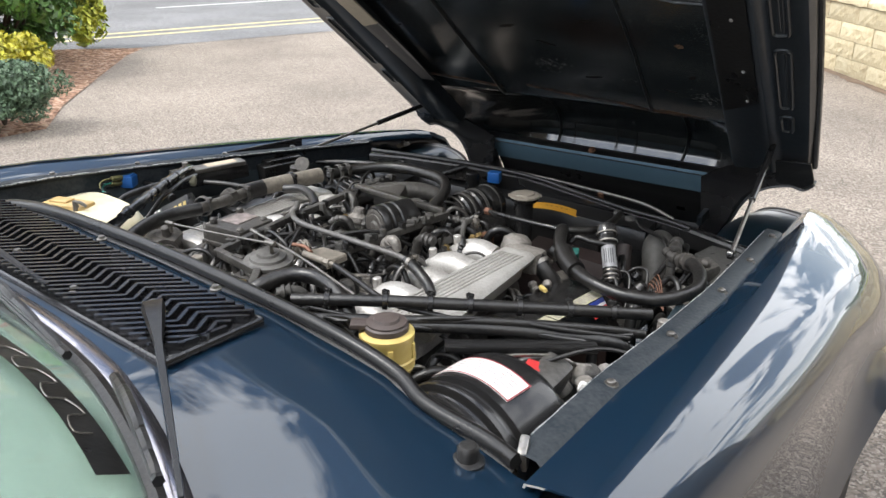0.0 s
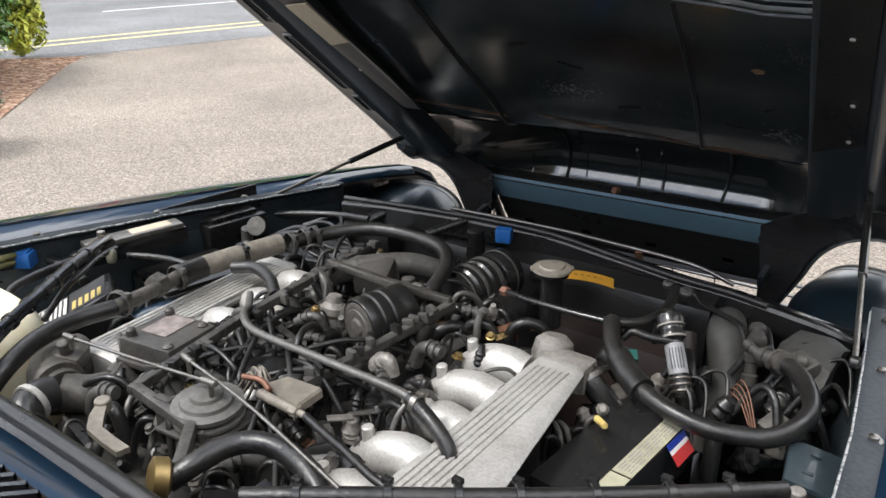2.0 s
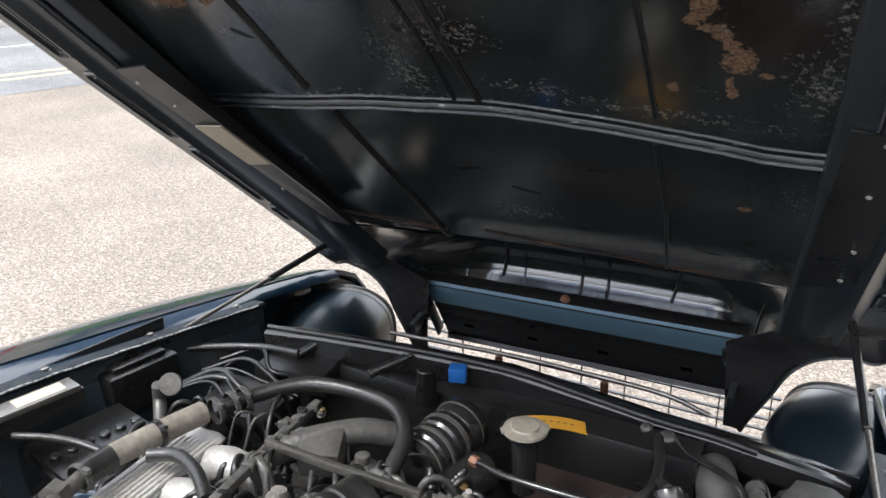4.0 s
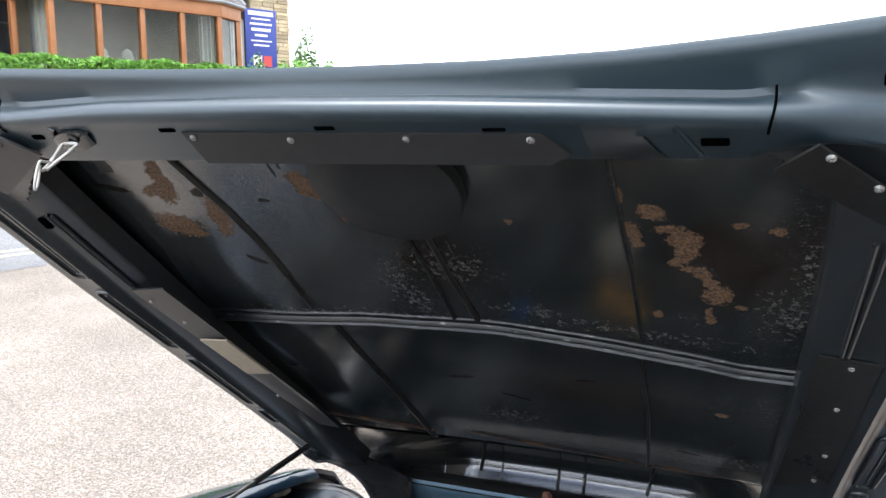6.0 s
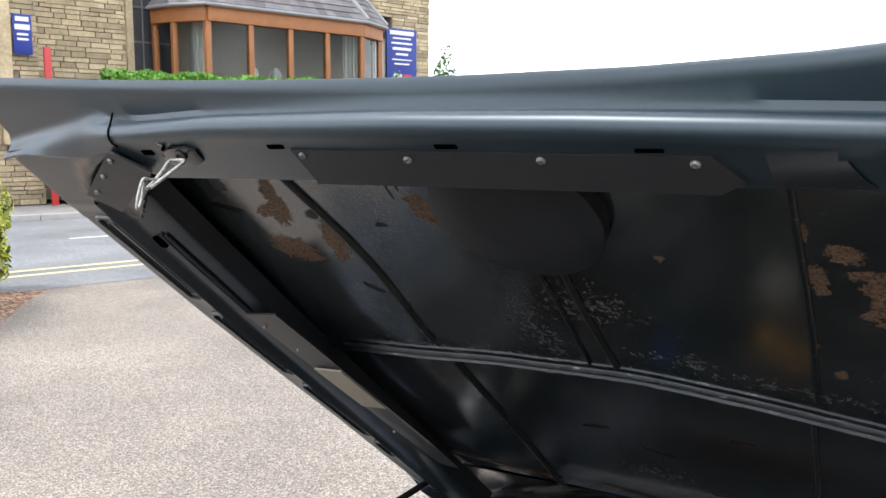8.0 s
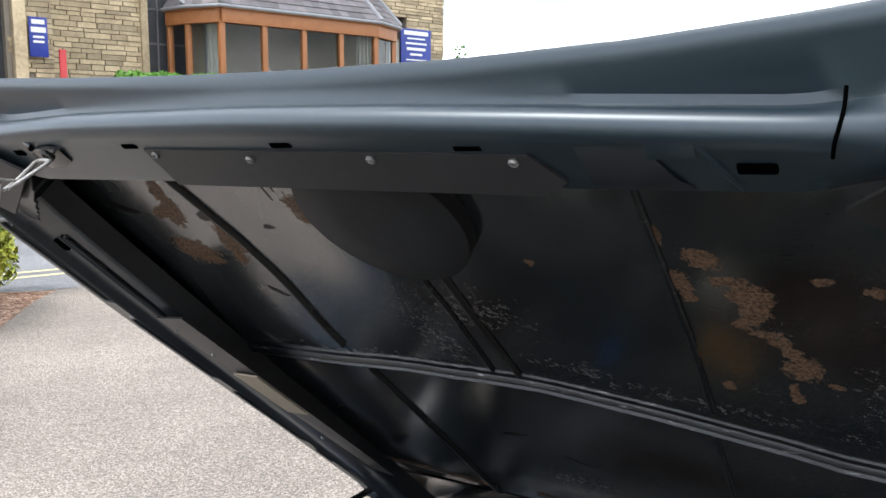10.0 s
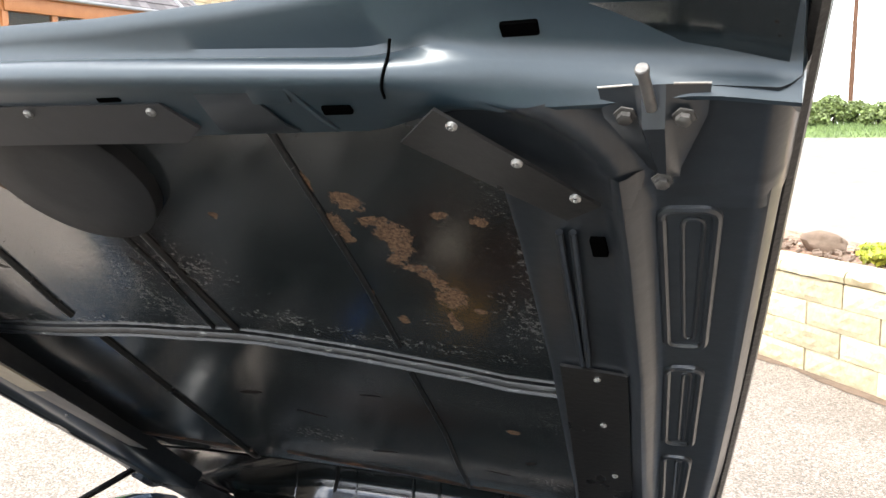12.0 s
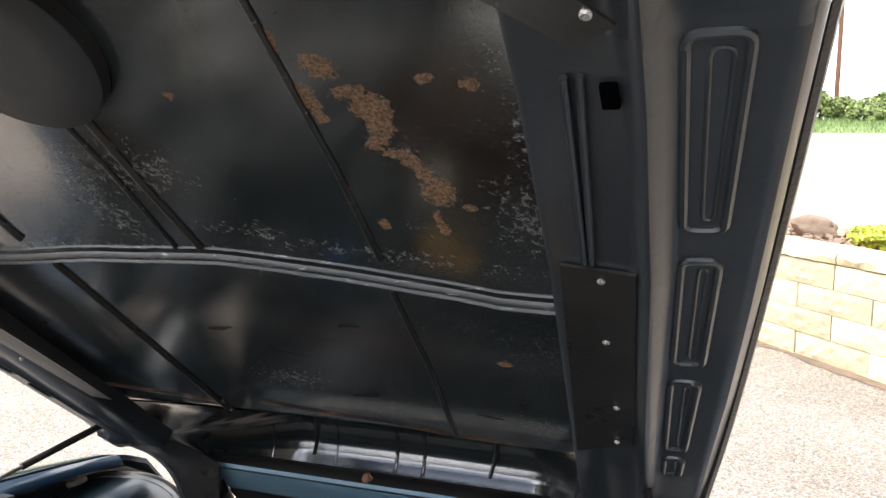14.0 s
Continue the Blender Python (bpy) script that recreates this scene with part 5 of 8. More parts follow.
# nose corners: a curved cut-out over each lamp, running down into the hinge leg
for sd, dn in ((-1, -.015), (1, 0)):
    outer = [(.395, -.060, .180), (.408, -.035, .159), (.446, .014, .110), (.463, .040, .084), (.482, .060, .063), (.505, .075, .048), (.53, .086, .038), (.56, .093, .032), (.588, .097, .029), (.618, .094, .033), (.645, .12, .028)]
    inner = [(.358, -.052, .182), (.357, -.025, .158), (.356, .010, .115), (.352, .045, .080), (.347, .080, .042), (.385, .110, .034), (.430, .145, .030), (.480, .180, .030), (.530, .200, .030), (.585, .210, .030), (.645, .21, .028)]
    bm = B()
    rows = []
    for (x0, s0, n0), (x1, s1, n1) in zip(outer, inner):
        rows.append([(sd * x0, s0 - .010, n0 + dn - .012), (sd * x0, s0 - .003, n0 + dn + .002), (sd * lerp(x0, x1, .12), lerp(s0, s1, .12), lerp(n0, n1, .12) + dn + .008), (sd * lerp(x0, x1, .25), lerp(s0, s1, .25), lerp(n0, n1, .25) + dn + .002), (sd * lerp(x0, x1, .6), lerp(s0, s1, .6), lerp(n0, n1, .6) + dn), (sd * x1, s1, n1 + dn)])
    grid(bm, rows, .004)
    hp("nose_corner", bm, SATIN, "black nose corner with a curved lamp cut-out")
    bm = B()
    tube(bm, [(sd * (x0 - .002), s0 - .004, n0 + dn + .004) for x0, s0, n0 in outer], .0035, 8, 4)
    hp("rolled_edge", bm, UNDER)
    bm = B()
    box(bm, (sd * .372, .012, .118 + dn), (.014, .030, .090), bevel=.003, rot=(-35, 0, 0))
    hp("corner_bracket", bm, UNDER)

# left latch: a pierced pivot plate, a spike and two bent wires
bm = B()
grid(bm, [[(-.415, 1.318, .052), (-.402, 1.338, .056)], [(-.385, 1.316, .058), (-.375, 1.350, .060)], [(-.355, 1.318, .058), (-.345, 1.352, .061)], [(-.338, 1.324, .055), (-.334, 1.345, .058)]], .004)
lt = hp("latch", bm, SATIN, "bonnet latch with bright wire hooks on a dark plate")
bm = B()
spin(bm, (-.361, 1.340, .060), (0, 0, 1), [(.0075, 0), (.0085, .001), (.0085, .003), (.005, .0035), (.0045, .001)], 18)
part("pivot", bm, GRIME, lt)
bm = B()
spin(bm, (-.385, 1.350, .056), (-.55, .35, -.1), [(.006, 0), (.005, .006), (.0015, .016)], 10)
part("spike", bm, SATIN, lt)
bm = B()
tube(bm, [(-.349, 1.358, .129), (-.355, 1.352, .112), (-.364, 1.346, .088), (-.3705, 1.342, .073), (-.367, 1.339, .067), (-.358, 1.338, .066), (-.350, 1.339, .068), (-.347, 1.341, .074), (-.3465, 1.347, .095), (-.347, 1.356, .126)], .0023, 8, 6)
part("hook", bm, ALU, lt, "bright wire loop")
bm = B()
tube(bm, [(-.352, 1.350, .108), (-.347, 1.364, .120), (-.3445, 1.371, .126), (-.345, 1.366, .140), (-.346, 1.357, .154), (-.349, 1.352, .153), (-.350, 1.356, .140), (-.348, 1.366, .127)], .0017, 8, 5)
part("hook", bm, ALU, lt, "thin bright wire with a bent end")
# right striker: peg on a three-bolt pressing
bm = B()
grid(bm, [[(.632, 1.324, .052), (.634, 1.302, .058), (.661, 1.248, .058), (.667, 1.232, .052)], [(.656, 1.326, .053), (.658, 1.302, .062), (.668, 1.248, .061), (.672, 1.232, .052)], [(.661, 1.326, .053), (.662, 1.302, .071), (.670, 1.248, .069), (.673, 1.232, .052)], [(.678, 1.326, .053), (.677, 1.302, .071), (.674, 1.248, .069), (.675, 1.232, .052)], [(.683, 1.326, .053), (.682, 1.302, .062), (.677, 1.248, .061), (.677, 1.232, .052)], [(.707, 1.324, .052), (.704, 1.302, .058), (.683, 1.248, .058), (.681, 1.232, .052)]])
st = hp("striker", bm, UNDER, "bonnet striker peg on a bolted pressing")
bm = B()
tube(bm, [(.632, 1.325, .0525), (.656, 1.327, .0535)], .0009, 6, 3)
part("worn_edge", bm, ALU_DULL, st)
bm = B()
tube(bm, [(.683, 1.327, .0535), (.707, 1.325, .0525)], .0009, 6, 3)
part("worn_edge", bm, ALU_DULL, st)
bm = B()
cyl(bm, (.669, 1.316, .066), (.667, 1.352, .070), .0040, seg=14)
cyl(bm, (.667, 1.352, .070), (.6668, 1.357, .0706), .0048, seg=14)
part("peg", bm, PIPE, st, "worn steel peg")
for x, s, n in ((.650, 1.307, .061), (.689, 1.304, .061), (.671, 1.247, .068)):
    bm = B()
    spin(bm, (x, s, n), (0, 0, 1), [(.0082, 0), (.0082, .0015), (.0056, .002), (.0056, .006), (.004, .007)], 6)
    part("bolt", bm, GRIME, st)


# gas struts from wing rails to bonnet
def strut(a, b, knee):
    a, b = Vector(a), Vector(b)
    k = a.lerp(b, knee)
    bm = B()
    cyl(bm, a, k, .0045, seg=12)
    sp = cp("bonnet_strut", bm, STEEL, "gas strut holding the bonnet up")
    bm = B()
    cyl(bm, k, b, .0075, seg=12)
    cp("strut_barrel", bm, SATIN, parent=sp)
    for p in (a, b):
        bm = B()
        spin(bm, p - Vector((.008, 0, 0)), (1, 0, 0), [(.006, 0), (.010, .003), (.010, .013), (.006, .016)], 12)
        cp("ball_joint", bm, SATIN, parent=sp)


strut((-.674, 1.587, .863), (-.575, 2.043, .946), .58)
strut((.653, 1.548, .890), (.560, 2.02, 1.02), .42)


# ---- engine bay ----
# added closed floor: keeps the lit driveway from showing inside the bay
bm = B()
box(bm, (0, 1.44, .42), (1.2, 1.62, .02), bevel=.004)
tray = cp("bay_closing_panel", bm, BLACK, "black panel added to close the engine bay below")
bm = B()
grid(bm, [[(lerp(-.74, .74, i / 12), .70 + .012 * k, lerp(.85, .42, k / 4)) for k in range(5)] for i in range(13)], .004)
cp("bulkhead", bm, PAINT_IN, "dusty dark bulkhead")
# engine block with cam covers
bm = B()
box(bm, (-.05, 1.16, .62), (.46, .66, .30), bevel=.03)
engine = cp("engine", bm, GRIME, "grimy twin-bank engine")


def ep(name, bm, material, label="", smooth=True):
    return part(name, bm, material, engine, label, smooth)


def rod(name, pts, r, material, label="", parent=None, per=6):
    bm = B()
    tube(bm, pts, r, 10, per)
    return part(name, bm, material, parent or engine, label)


engine.matrix_parent_inverse = CAR_IN
for sx, cx in ((1, -.24), (-1, .14)):
    bm = B()
    box(bm, (cx, 1.14, .735), (.16, .60, .12), bevel=.025, rot=(0, 28 * sx, 0))
    ep("cam_cover", bm, GRIME, "grimy cam cover")


def plenum(a, b, w, w2, name, ribs):
    """A long cast air box with parallel ribs on its lid, between two places along its middle. w, w2: its width at either end."""
    a, b = Vector(a), Vector(b)
    L = (b - a).length
    d = (b - a).normalized()
    q = Vector((d.y, -d.x, 0)).normalized()
    up = q.cross(d)
    m = Matrix((q, d, up)).transposed().to_4x4()
    m.translation = a
    bm = B()
    rows = []
    for t, f in ((0, .90), (.006, .97), (.015, 1), (L * .33, 1), (L * .66, 1), (L - .015, 1), (L - .006, .97), (L, .90)):
        h = lerp(w, w2, t / L) / 2 * f
        e = -.004 if f < .95 else 0
        rows.append([m @ Vector((x, t, z + e)) for x, z in ((-h + .012, -.060), (-h + .002, -.020), (-h + .003, -.008), (-h + .009, -.001), (-h + .014, 0), (h - .014, 0), (h - .006, -.002), (h, -.008), (h - .003, -.016), (h - .026, -.030), (h - .032, -.060))])
    grid(bm, rows)
    for r in (0, -1):
        bm.faces.new([v for v in list(bm.verts)[(0 if r == 0 else (len(rows) - 1) * 11):][:11]])
    ob = ep(name, bm, ALU, "ribbed cast aluminium air box")
    for i in range(ribs):
        bm = B()
        rows = []
        for t in (.02, .03, L * .5, L - .04, L - .03):
            x = -lerp(w, w2, t / L) / 2 + .020 + i * .0096
            k = 0 if t in (.02, L - .03) else 1
            rows.append([m @ Vector((x + u, t, v * k - .0006)) for u, v in ((-.0030, 0), (-.0021, .0034), (.0021, .0034), (.0030, 0))])
        grid(bm, rows)
        ep("lid_rib", bm, ALU)
    return m, L


mR, LR = plenum((.329, .920, .882), (.294, 1.325, .880), .142, .082, "air_box", 6)
mL, LL = plenum((-.334, .945, .862), (-.362, 1.375, .868), .098, .090, "air_box", 8)


def runner(m, t, side, r=.031):
    """A curved intake branch from an air box down into the vee."""
    bm = B()
    w = side * .05
    tube(bm, [m @ Vector((w, t, -.030)), m @ Vector((w + side * .035, t, -.022)), m @ Vector((w + side * .075, t, -.035)), m @ Vector((w + side * .11, t + .004, -.075)), m @ Vector((w + side * .125, t + .006, -.13))], (r, r * .92), 14)
    ep("intake_branch", bm, ALU, "cast aluminium intake branch")
    bm = B()
    cyl(bm, m @ Vector((w + side * .085, t - .004, -.03)), m @ Vector((w + side * .088, t - .004, .008)), .009, .0085, 12)
    ep("branch_boss", bm, ALU)


for k in range(5):
    runner(mR, .02 + k * .091, -1)
    runner(mL, .02 + k * .091, 1)
# end castings of the air boxes
bm = B()
box(bm, mR @ Vector((0, LR + .02, -.028)), (.09, .05, .05), bevel=.014)
spin(bm, mR @ Vector((-.035, LR + .05, -.015)), (0, .3, 1), [(.030, -.03), (.034, -.01), (.030, .012), (.018, .022)], 20)
ep("valve_casting", bm, ALU_DULL, "dull cast valve housing")
bm = B()
tube(bm, [(-.385, .945, .835), (-.375, .905, .845), (-.335, .872, .850), (-.285, .862, .848)], (.040, .034), 20, 6)
for c, d, r in (((-.378, .918, .842), (.2, -1, .1), .047), ((-.300, .863, .849), (1, -.1, 0), .042)):
    spin(bm, c, d, [(r * .8, -.006), (r, -.005), (r, .005), (r * .8, .006)], 24)
box(bm, (-.335, .905, .872), (.05, .045, .03), bevel=.010, rot=(8, 12, 30))
cyl(bm, (-.33, .90, .88), (-.325, .893, .905), .011, .009)
tube(bm, [(-.285, .862, .848), (-.262, .885, .842), (-.250, .925, .836), (-.252, .95, .82)], (.030, .026), 16, 6)
box(bm, (-.247, .935, .860), (.035, .03, .02), bevel=.006, rot=(0, 10, 20))
ep("throttle_body", bm, CASTING, "dusty cast throttle housing")
bm = B()
tube(bm, [(-.24, .915, .87), (-.225, .93, .845), (-.23, .95, .80), (-.24, .97, .74)], .022, 14)
ep("intake_elbow", bm, CASTING)
rod("rubber_elbow", [(-.262, .835, .868), (-.262, .812, .872), (-.252, .79, .868), (-.235, .775, .845), (-.23, .765, .80)], .026, RUBBER, "black rubber elbow with a pale clip")
clamp_ring((-.258, .802, .871), (.3, -1, -.1), .0268, engine, ALU, "pale_clip")

# amplifier box with cooling lid
bm = B()
box(bm, (-.205, .997, .893), (.104, .100, .048), bevel=.005, rot=(0, 0, 8))
box(bm, (-.205, .997, .878), (.116, .112, .010), bevel=.003, rot=(0, 0, 8))
am = ep("amplifier", bm, SOOT, "dark ignition amplifier box with a worn pale lid")
R = Matrix.Translation((-.205, .997, .917)) @ Matrix.Rotation(radians(8), 4, "Z")
bm = B()
box(bm, (-.010, .012, .001), (.050, .062, .002), R, bevel=.0008)
part("amplifier_lid", bm, mat("worn pinkish lid", (.36, .30, .28), .55, .2, (.09, .08, .075), 60, 22, .95, .2), am, "worn pinkish-grey lid")
for dx, dy, h in ((-.038, -.036, .010), (.036, .036, .003), (-.036, .040, .010), (.040, -.038, .003)):
    bm = B()
    spin(bm, R @ Vector((dx, dy, 0)), (0, 0, 1), [(.008, 0), (.0085, .002), (.0075, h), (.004, h + .003)], 10)
    part("screw", bm, SOOT if h > .005 else CASTING, am)

# throttle capstan: stacked discs on a bracket plate
bm = B()
spin(bm, (.0, .908, .892), (.05, -.05, 1), [(.040, 0), (.048, .003), (.048, .008), (.040, .010), (.040, .014), (.047, .016), (.047, .022), (.036, .025), (.034, .030), (.022, .032), (.020, .037), (.010, .038)], 36)
ep("throttle_capstan", bm, mat("dusty grey disc", (.17, .165, .155), .55, .1, (.07, .066, .06), 100, 16, .8, .2), "dusty grey throttle capstan of stacked discs")
bm = B()
box(bm, (.004, .902, .886), (.098, .092, .005), bevel=.001, rot=(0, 0, 5))
cyl(bm, (.034, .868, .885), (.034, .868, .903), .005)
box(bm, (-.055, .880, .890), (.03, .012, .05), bevel=.002, rot=(0, 0, 5))
ep("bracket_plate", bm, SOOT)
bm = B()
grid(bm, [[(-.132, .832, .905), (-.118, .836, .905)], [(-.112, .806, .905), (-.094, .816, .905)], [(-.085, .786, .906), (-.072, .800, .906)], [(-.045, .781, .906), (-.038, .797, .906)], [(-.012, .780, .905), (-.008, .796, .905)]], .008)
cyl(bm, (-.125, .834, .893), (-.125, .834, .910), .011, seg=16)
ep("forked_lever", bm, BEIGE, "worn forked lever")


rod("throttle_rod", [(-.311, .900, .915), (-.148, .904, .930), (.017, .905, .950)], .0024, STEEL, "thin steel throttle rod")
rod("throttle_rod", [(-.065, .930, .946), (.10, .897, .950), (.29, .852, .945)], .0026, STEEL, "thin steel throttle rod")
for p, d in (((-.311, .900, .915), (1, 0, .1)), ((.015, .905, .950), (1, 0, .1)), ((-.062, .930, .946), (1, -.2, 0))):
    bm = B()
    cyl(bm, Vector(p) - Vector(d).normalized() * .016, Vector(p) + Vector(d).normalized() * .012, .0048)
    cyl(bm, p, Vector(p) - Vector((0, 0, .02)), .004)
    ep("ball_socket", bm, STEEL)
# kick-down switch box and cable
bm = B()
grid(bm, [[(.032, .977, .917), (.043, 1.010, .917)], [(.070, .968, .917), (.074, 1.013, .917)], [(.104, .960, .917), (.100, 1.015, .917)], [(.107, .959, .914), (.103, 1.015, .914)], [(.108, .959, .904), (.104, 1.015, .904)]], .002)
ep("switch_plate", bm, BEIGE, "folded dusty metal switch plate")
bm = B()
cyl(bm, (.055, .950, .925), (.118, .946, .927), .0068)
cyl(bm, (.118, .946, .927), (.132, .945, .928), .0082, seg=6)
cyl(bm, (.132, .945, .928), (.146, .944, .928), .0046)
ep("cable_end", bm, BEIGE, "dull metal cable adjuster")
rod("control_cable", [(.145, .944, .928), (.223, .925, .925), (.32, .905, .92), (.43, .94, .91), (.50, 1.0, .88)], .0055, RUBBER)
rod("control_cable", [(.01, .96, .93), (.035, .97, .928), (.06, .963, .925)], .004, COPPER)
random.seed(4)
for i in range(9):
    a = Vector((.02 + .03 * random.random(), .965 + .03 * random.random(), .915))
    rod("loom_wire", [a, a + Vector((-.02, .02 * random.random(), .012)), a + Vector((-.045, .0, -.02 - .02 * random.random()))], .0022, random.choice([BEIGE, RUBBER, BEIGE, SOOT]))

# crossover steel pipe with its rubber end
rod("crossover_pipe", [(-.205, 1.16, .915), (-.168, 1.125, .918), (-.145, 1.095, .92), (-.09, 1.072, .918), (.05, 1.070, .918), (.18, 1.066, .920), (.222, 1.062, .918)], .0062, PIPE, "grey steel crossover pipe")
rod("crossover_hose", [(.215, 1.063, .918), (.255, 1.05, .91), (.29, 1.04, .89), (.31, 1.03, .86)], .0105, RUBBER, "black rubber hose")
clamp_ring((.228, 1.060, .916), (1, -.1, -.1), .0108, engine)
# fuel rails: square section tubes
def bar(name, pts, w, h, material, label=""):
    bm = B()
    for a, b in zip(pts, pts[1:]):
        a, b = Vector(a), Vector(b)
        d = (b - a)
        box(bm, (a + b) / 2, (w, d.length + w * .5, h), bevel=.003, rot=(math.degrees(math.atan2(d.z, math.hypot(d.x, d.y))), 0, math.degrees(math.atan2(d.y, d.x)) - 90))
    return ep(name, bm, material, label)


bar("fuel_rail", [(-.118, .875, .905), (-.16, 1.085, .905), (-.192, 1.36, .905), (-.205, 1.48, .90)], .015, .015, GRIME, "square-section fuel rail")
bar("fuel_rail", [(.045, .99, .895), (.064, 1.15, .898), (.076, 1.345, .90)], .015, .015, GRIME, "square-section fuel rail")
bar("fuel_rail", [(-.19, 1.335, .915), (-.05, 1.335, .912), (.075, 1.34, .91)], .012, .014, STEEL, "thin cross rail")
bar("fuel_rail", [(.085, .80, .915), (.02, .865, .905), (-.118, .88, .905)], .015, .016, GRIME)
# injectors along both rails
for x0, y0, sx in ((-.14, .93, 1), (.055, 1.0, -1)):
    for k in range(6):
        y = y0 + k * .075
        x = x0 + (-.012 * k if sx > 0 else .004 * k)
        bm = B()
        cyl(bm, (x, y, .885), (x + sx * .035, y + .004, .835), .010, .012, 12)
        cyl(bm, (x + sx * .030, y, .845), (x + sx * .055, y + .004, .80), .015, .013, 12)
        box(bm, (x + sx * .03, y + .018, .855), (.02, .022, .018), bevel=.003, rot=(0, sx * 30, 0))
        ep("injector", bm, BLACK if k % 2 else GRIME, "fuel injector with its plug")
# distributor cap, plug leads
bm = B()
spin(bm, (-.045, 1.045, .835), (0, 0, 1), [(.055, 0), (.06, .01), (.06, .03), (.045, .045), (.02, .05)], 24)
ep("distributor", bm, BLACK, "black distributor cap")
random.seed(11)
for k in range(12):
    a = radians(k * 30)
    p = Vector((-.045 + .045 * math.cos(a), 1.045 + .045 * math.sin(a), .875))
    sx = -1 if math.cos(a) < 0 else 1
    e = Vector((-.045 + sx * (.13 + .02 * random.random()), .86 + .47 * ((k * 5) % 12) / 12, .80))
    rod("plug_lead", [p, p + Vector((0, 0, .022)), (p + e) / 2 + Vector((0, 0, .055 + .015 * random.random())), e + Vector((0, 0, .04)), e], .0042, RUBBER)
# valley clutter: short hoses and connectors over the dark block
random.seed(21)
for k in range(64):
    x, y = random.uniform(-.24, .18), random.uniform(.82, 1.42)
    z = random.uniform(.80, .865)
    d = Vector((random.uniform(-.07, .07), random.uniform(-.09, .09), 0))
    rod("small_hose", [(x, y, z - .04), (x + d.x * .3, y + d.y * .3, z + .012), (x + d.x * .8, y + d.y * .8, z + .012), (x + d.x * 1.3, y + d.y * 1.3, z - .05)], random.uniform(.004, .011), random.choice([RUBBER, RUBBER, GRIME, BLACK]))
for k in range(30):
    x, y = random.uniform(-.24, .18), random.uniform(.84, 1.44)
    bm = B()
    box(bm, (x, y, random.uniform(.81, .865)), (random.uniform(.018, .04), random.uniform(.018, .045), random.uniform(.016, .03)), bevel=.004, rot=(random.uniform(-25, 25), random.uniform(-25, 25), random.uniform(0, 90)))
    ep("connector", bm, random.choice([BLACK, BLACK, GRIME, ALU_DULL, RUBBER]))

# ribbed round housing with a pale face in the middle of the vee
HB, HA = Vector((-.024, 1.228, .880)), Vector((-.10, 1, .02)).normalized()
HT = (HA + Vector((.35, 0, 0))).normalized()
bm = B()
spin(bm, HB, HT, [(.020, -.002), (.045, -.001), (.048, .004), (.048, .014), (.0455, .016), (.0455, .022), (.0485, .025), (.0485, .036), (.0455, .038), (.0455, .044), (.0485, .047), (.0485, .058), (.0455, .060), (.0455, .068), (.047, .072), (.047, .090), (.036, .098)], 36)
ep("ribbed_housing", bm, BLACK, "dusty black ribbed round housing")
bm = B()
spin(bm, HB, -HT, [(.041, -.004), (.041, .002), (.037, .004), (.031, .003), (.029, .005), (.016, .004), (.012, .0075), (.002, .008)], 32)
ep("pressed_face", bm, CASTING, "grey pressed metal face")
# compressor at the front of the vee
bm = B()
ax = Vector((.10, 1, .02)).normalized()
CB = Vector((-.018, 1.470, .835))
spin(bm, CB, ax, [(.02, 0), (.044, .004), (.048, .012), (.048, .03), (.045, .033), (.049, .038), (.049, .070), (.046, .073), (.050, .078), (.050, .112), (.047, .116), (.050, .120), (.050, .160), (.044, .168), (.02, .172)], 36)
ep("compressor", bm, SATIN, "black air-conditioning compressor")
for t in (.016, .050, .054, .092, .098, .140):
    bm = B()
    spin(bm, CB + ax * t, ax, [(.0495, 0), (.0512, .001), (.0512, .004), (.0495, .005)], 36, caps=False)
    ep("compressor_band", bm, DUST)
bm = B()
spin(bm, (.020, 1.475, .800), (.5, 1, 0), [(.02, 0), (.036, .004), (.038, .012), (.038, .10), (.030, .112)], 28)
ep("pump_body", bm, SATIN, "smooth black pump body")
bm = B()
box(bm, (-.07, 1.735, .868), (.034, .028, .03), bevel=.004, rot=(0, 0, 20))
cp("relay", bm, BLUE, "bright blue relay")
bm = B()
cyl(bm, (-.125, 1.71, .80), (-.125, 1.71, .875), .022, .018)
cp("sensor", bm, BLACK, "black round sensor")

# air-conditioning pipework over the left bank
rod("refrigerant_pipe", [(-.352, 1.0, .912), (-.363, 1.067, .908), (-.373, 1.106, .906), (-.386, 1.157, .904), (-.389, 1.215, .903), (-.37, 1.30, .904)], .0125, CASTING, "grimy refrigerant pipe")
rod("muffler", [(-.389, 1.205, .903), (-.378, 1.26, .904), (-.366, 1.307, .905), (-.352, 1.365, .905)], .0195, BEIGE, "dusty beige muffler on the pipe")
rod("pipe_sleeve", [(-.3905, 1.150, .902), (-.391, 1.18, .902), (-.388, 1.208, .903)], .0205, RUBBER)
bm = B()
spin(bm, (-.376, 1.090, .907), (-.25, 1, 0), [(.014, 0), (.021, .002), (.021, .024), (.014, .028)], 6)
ep("hex_union", bm, CASTING, "dusty hexagonal union")
clamp_ring((-.371, 1.285, .905), (.2, 1, 0), .0205, engine, SATIN, "pipe_clip")
for p, d in (((-.388, 1.150, .902), (.0, 1, 0)), ((-.336, 1.378, .905), (.3, 1, 0)), ((-.326, 1.405, .906), (.3, 1, 0)), ((-.316, 1.425, .907), (.4, 1, 0)), ((-.352, 1.012, .915), (-.3, 1, 0))):
    clamp_ring(p, d, .021, engine, GRIME, "pipe_union")
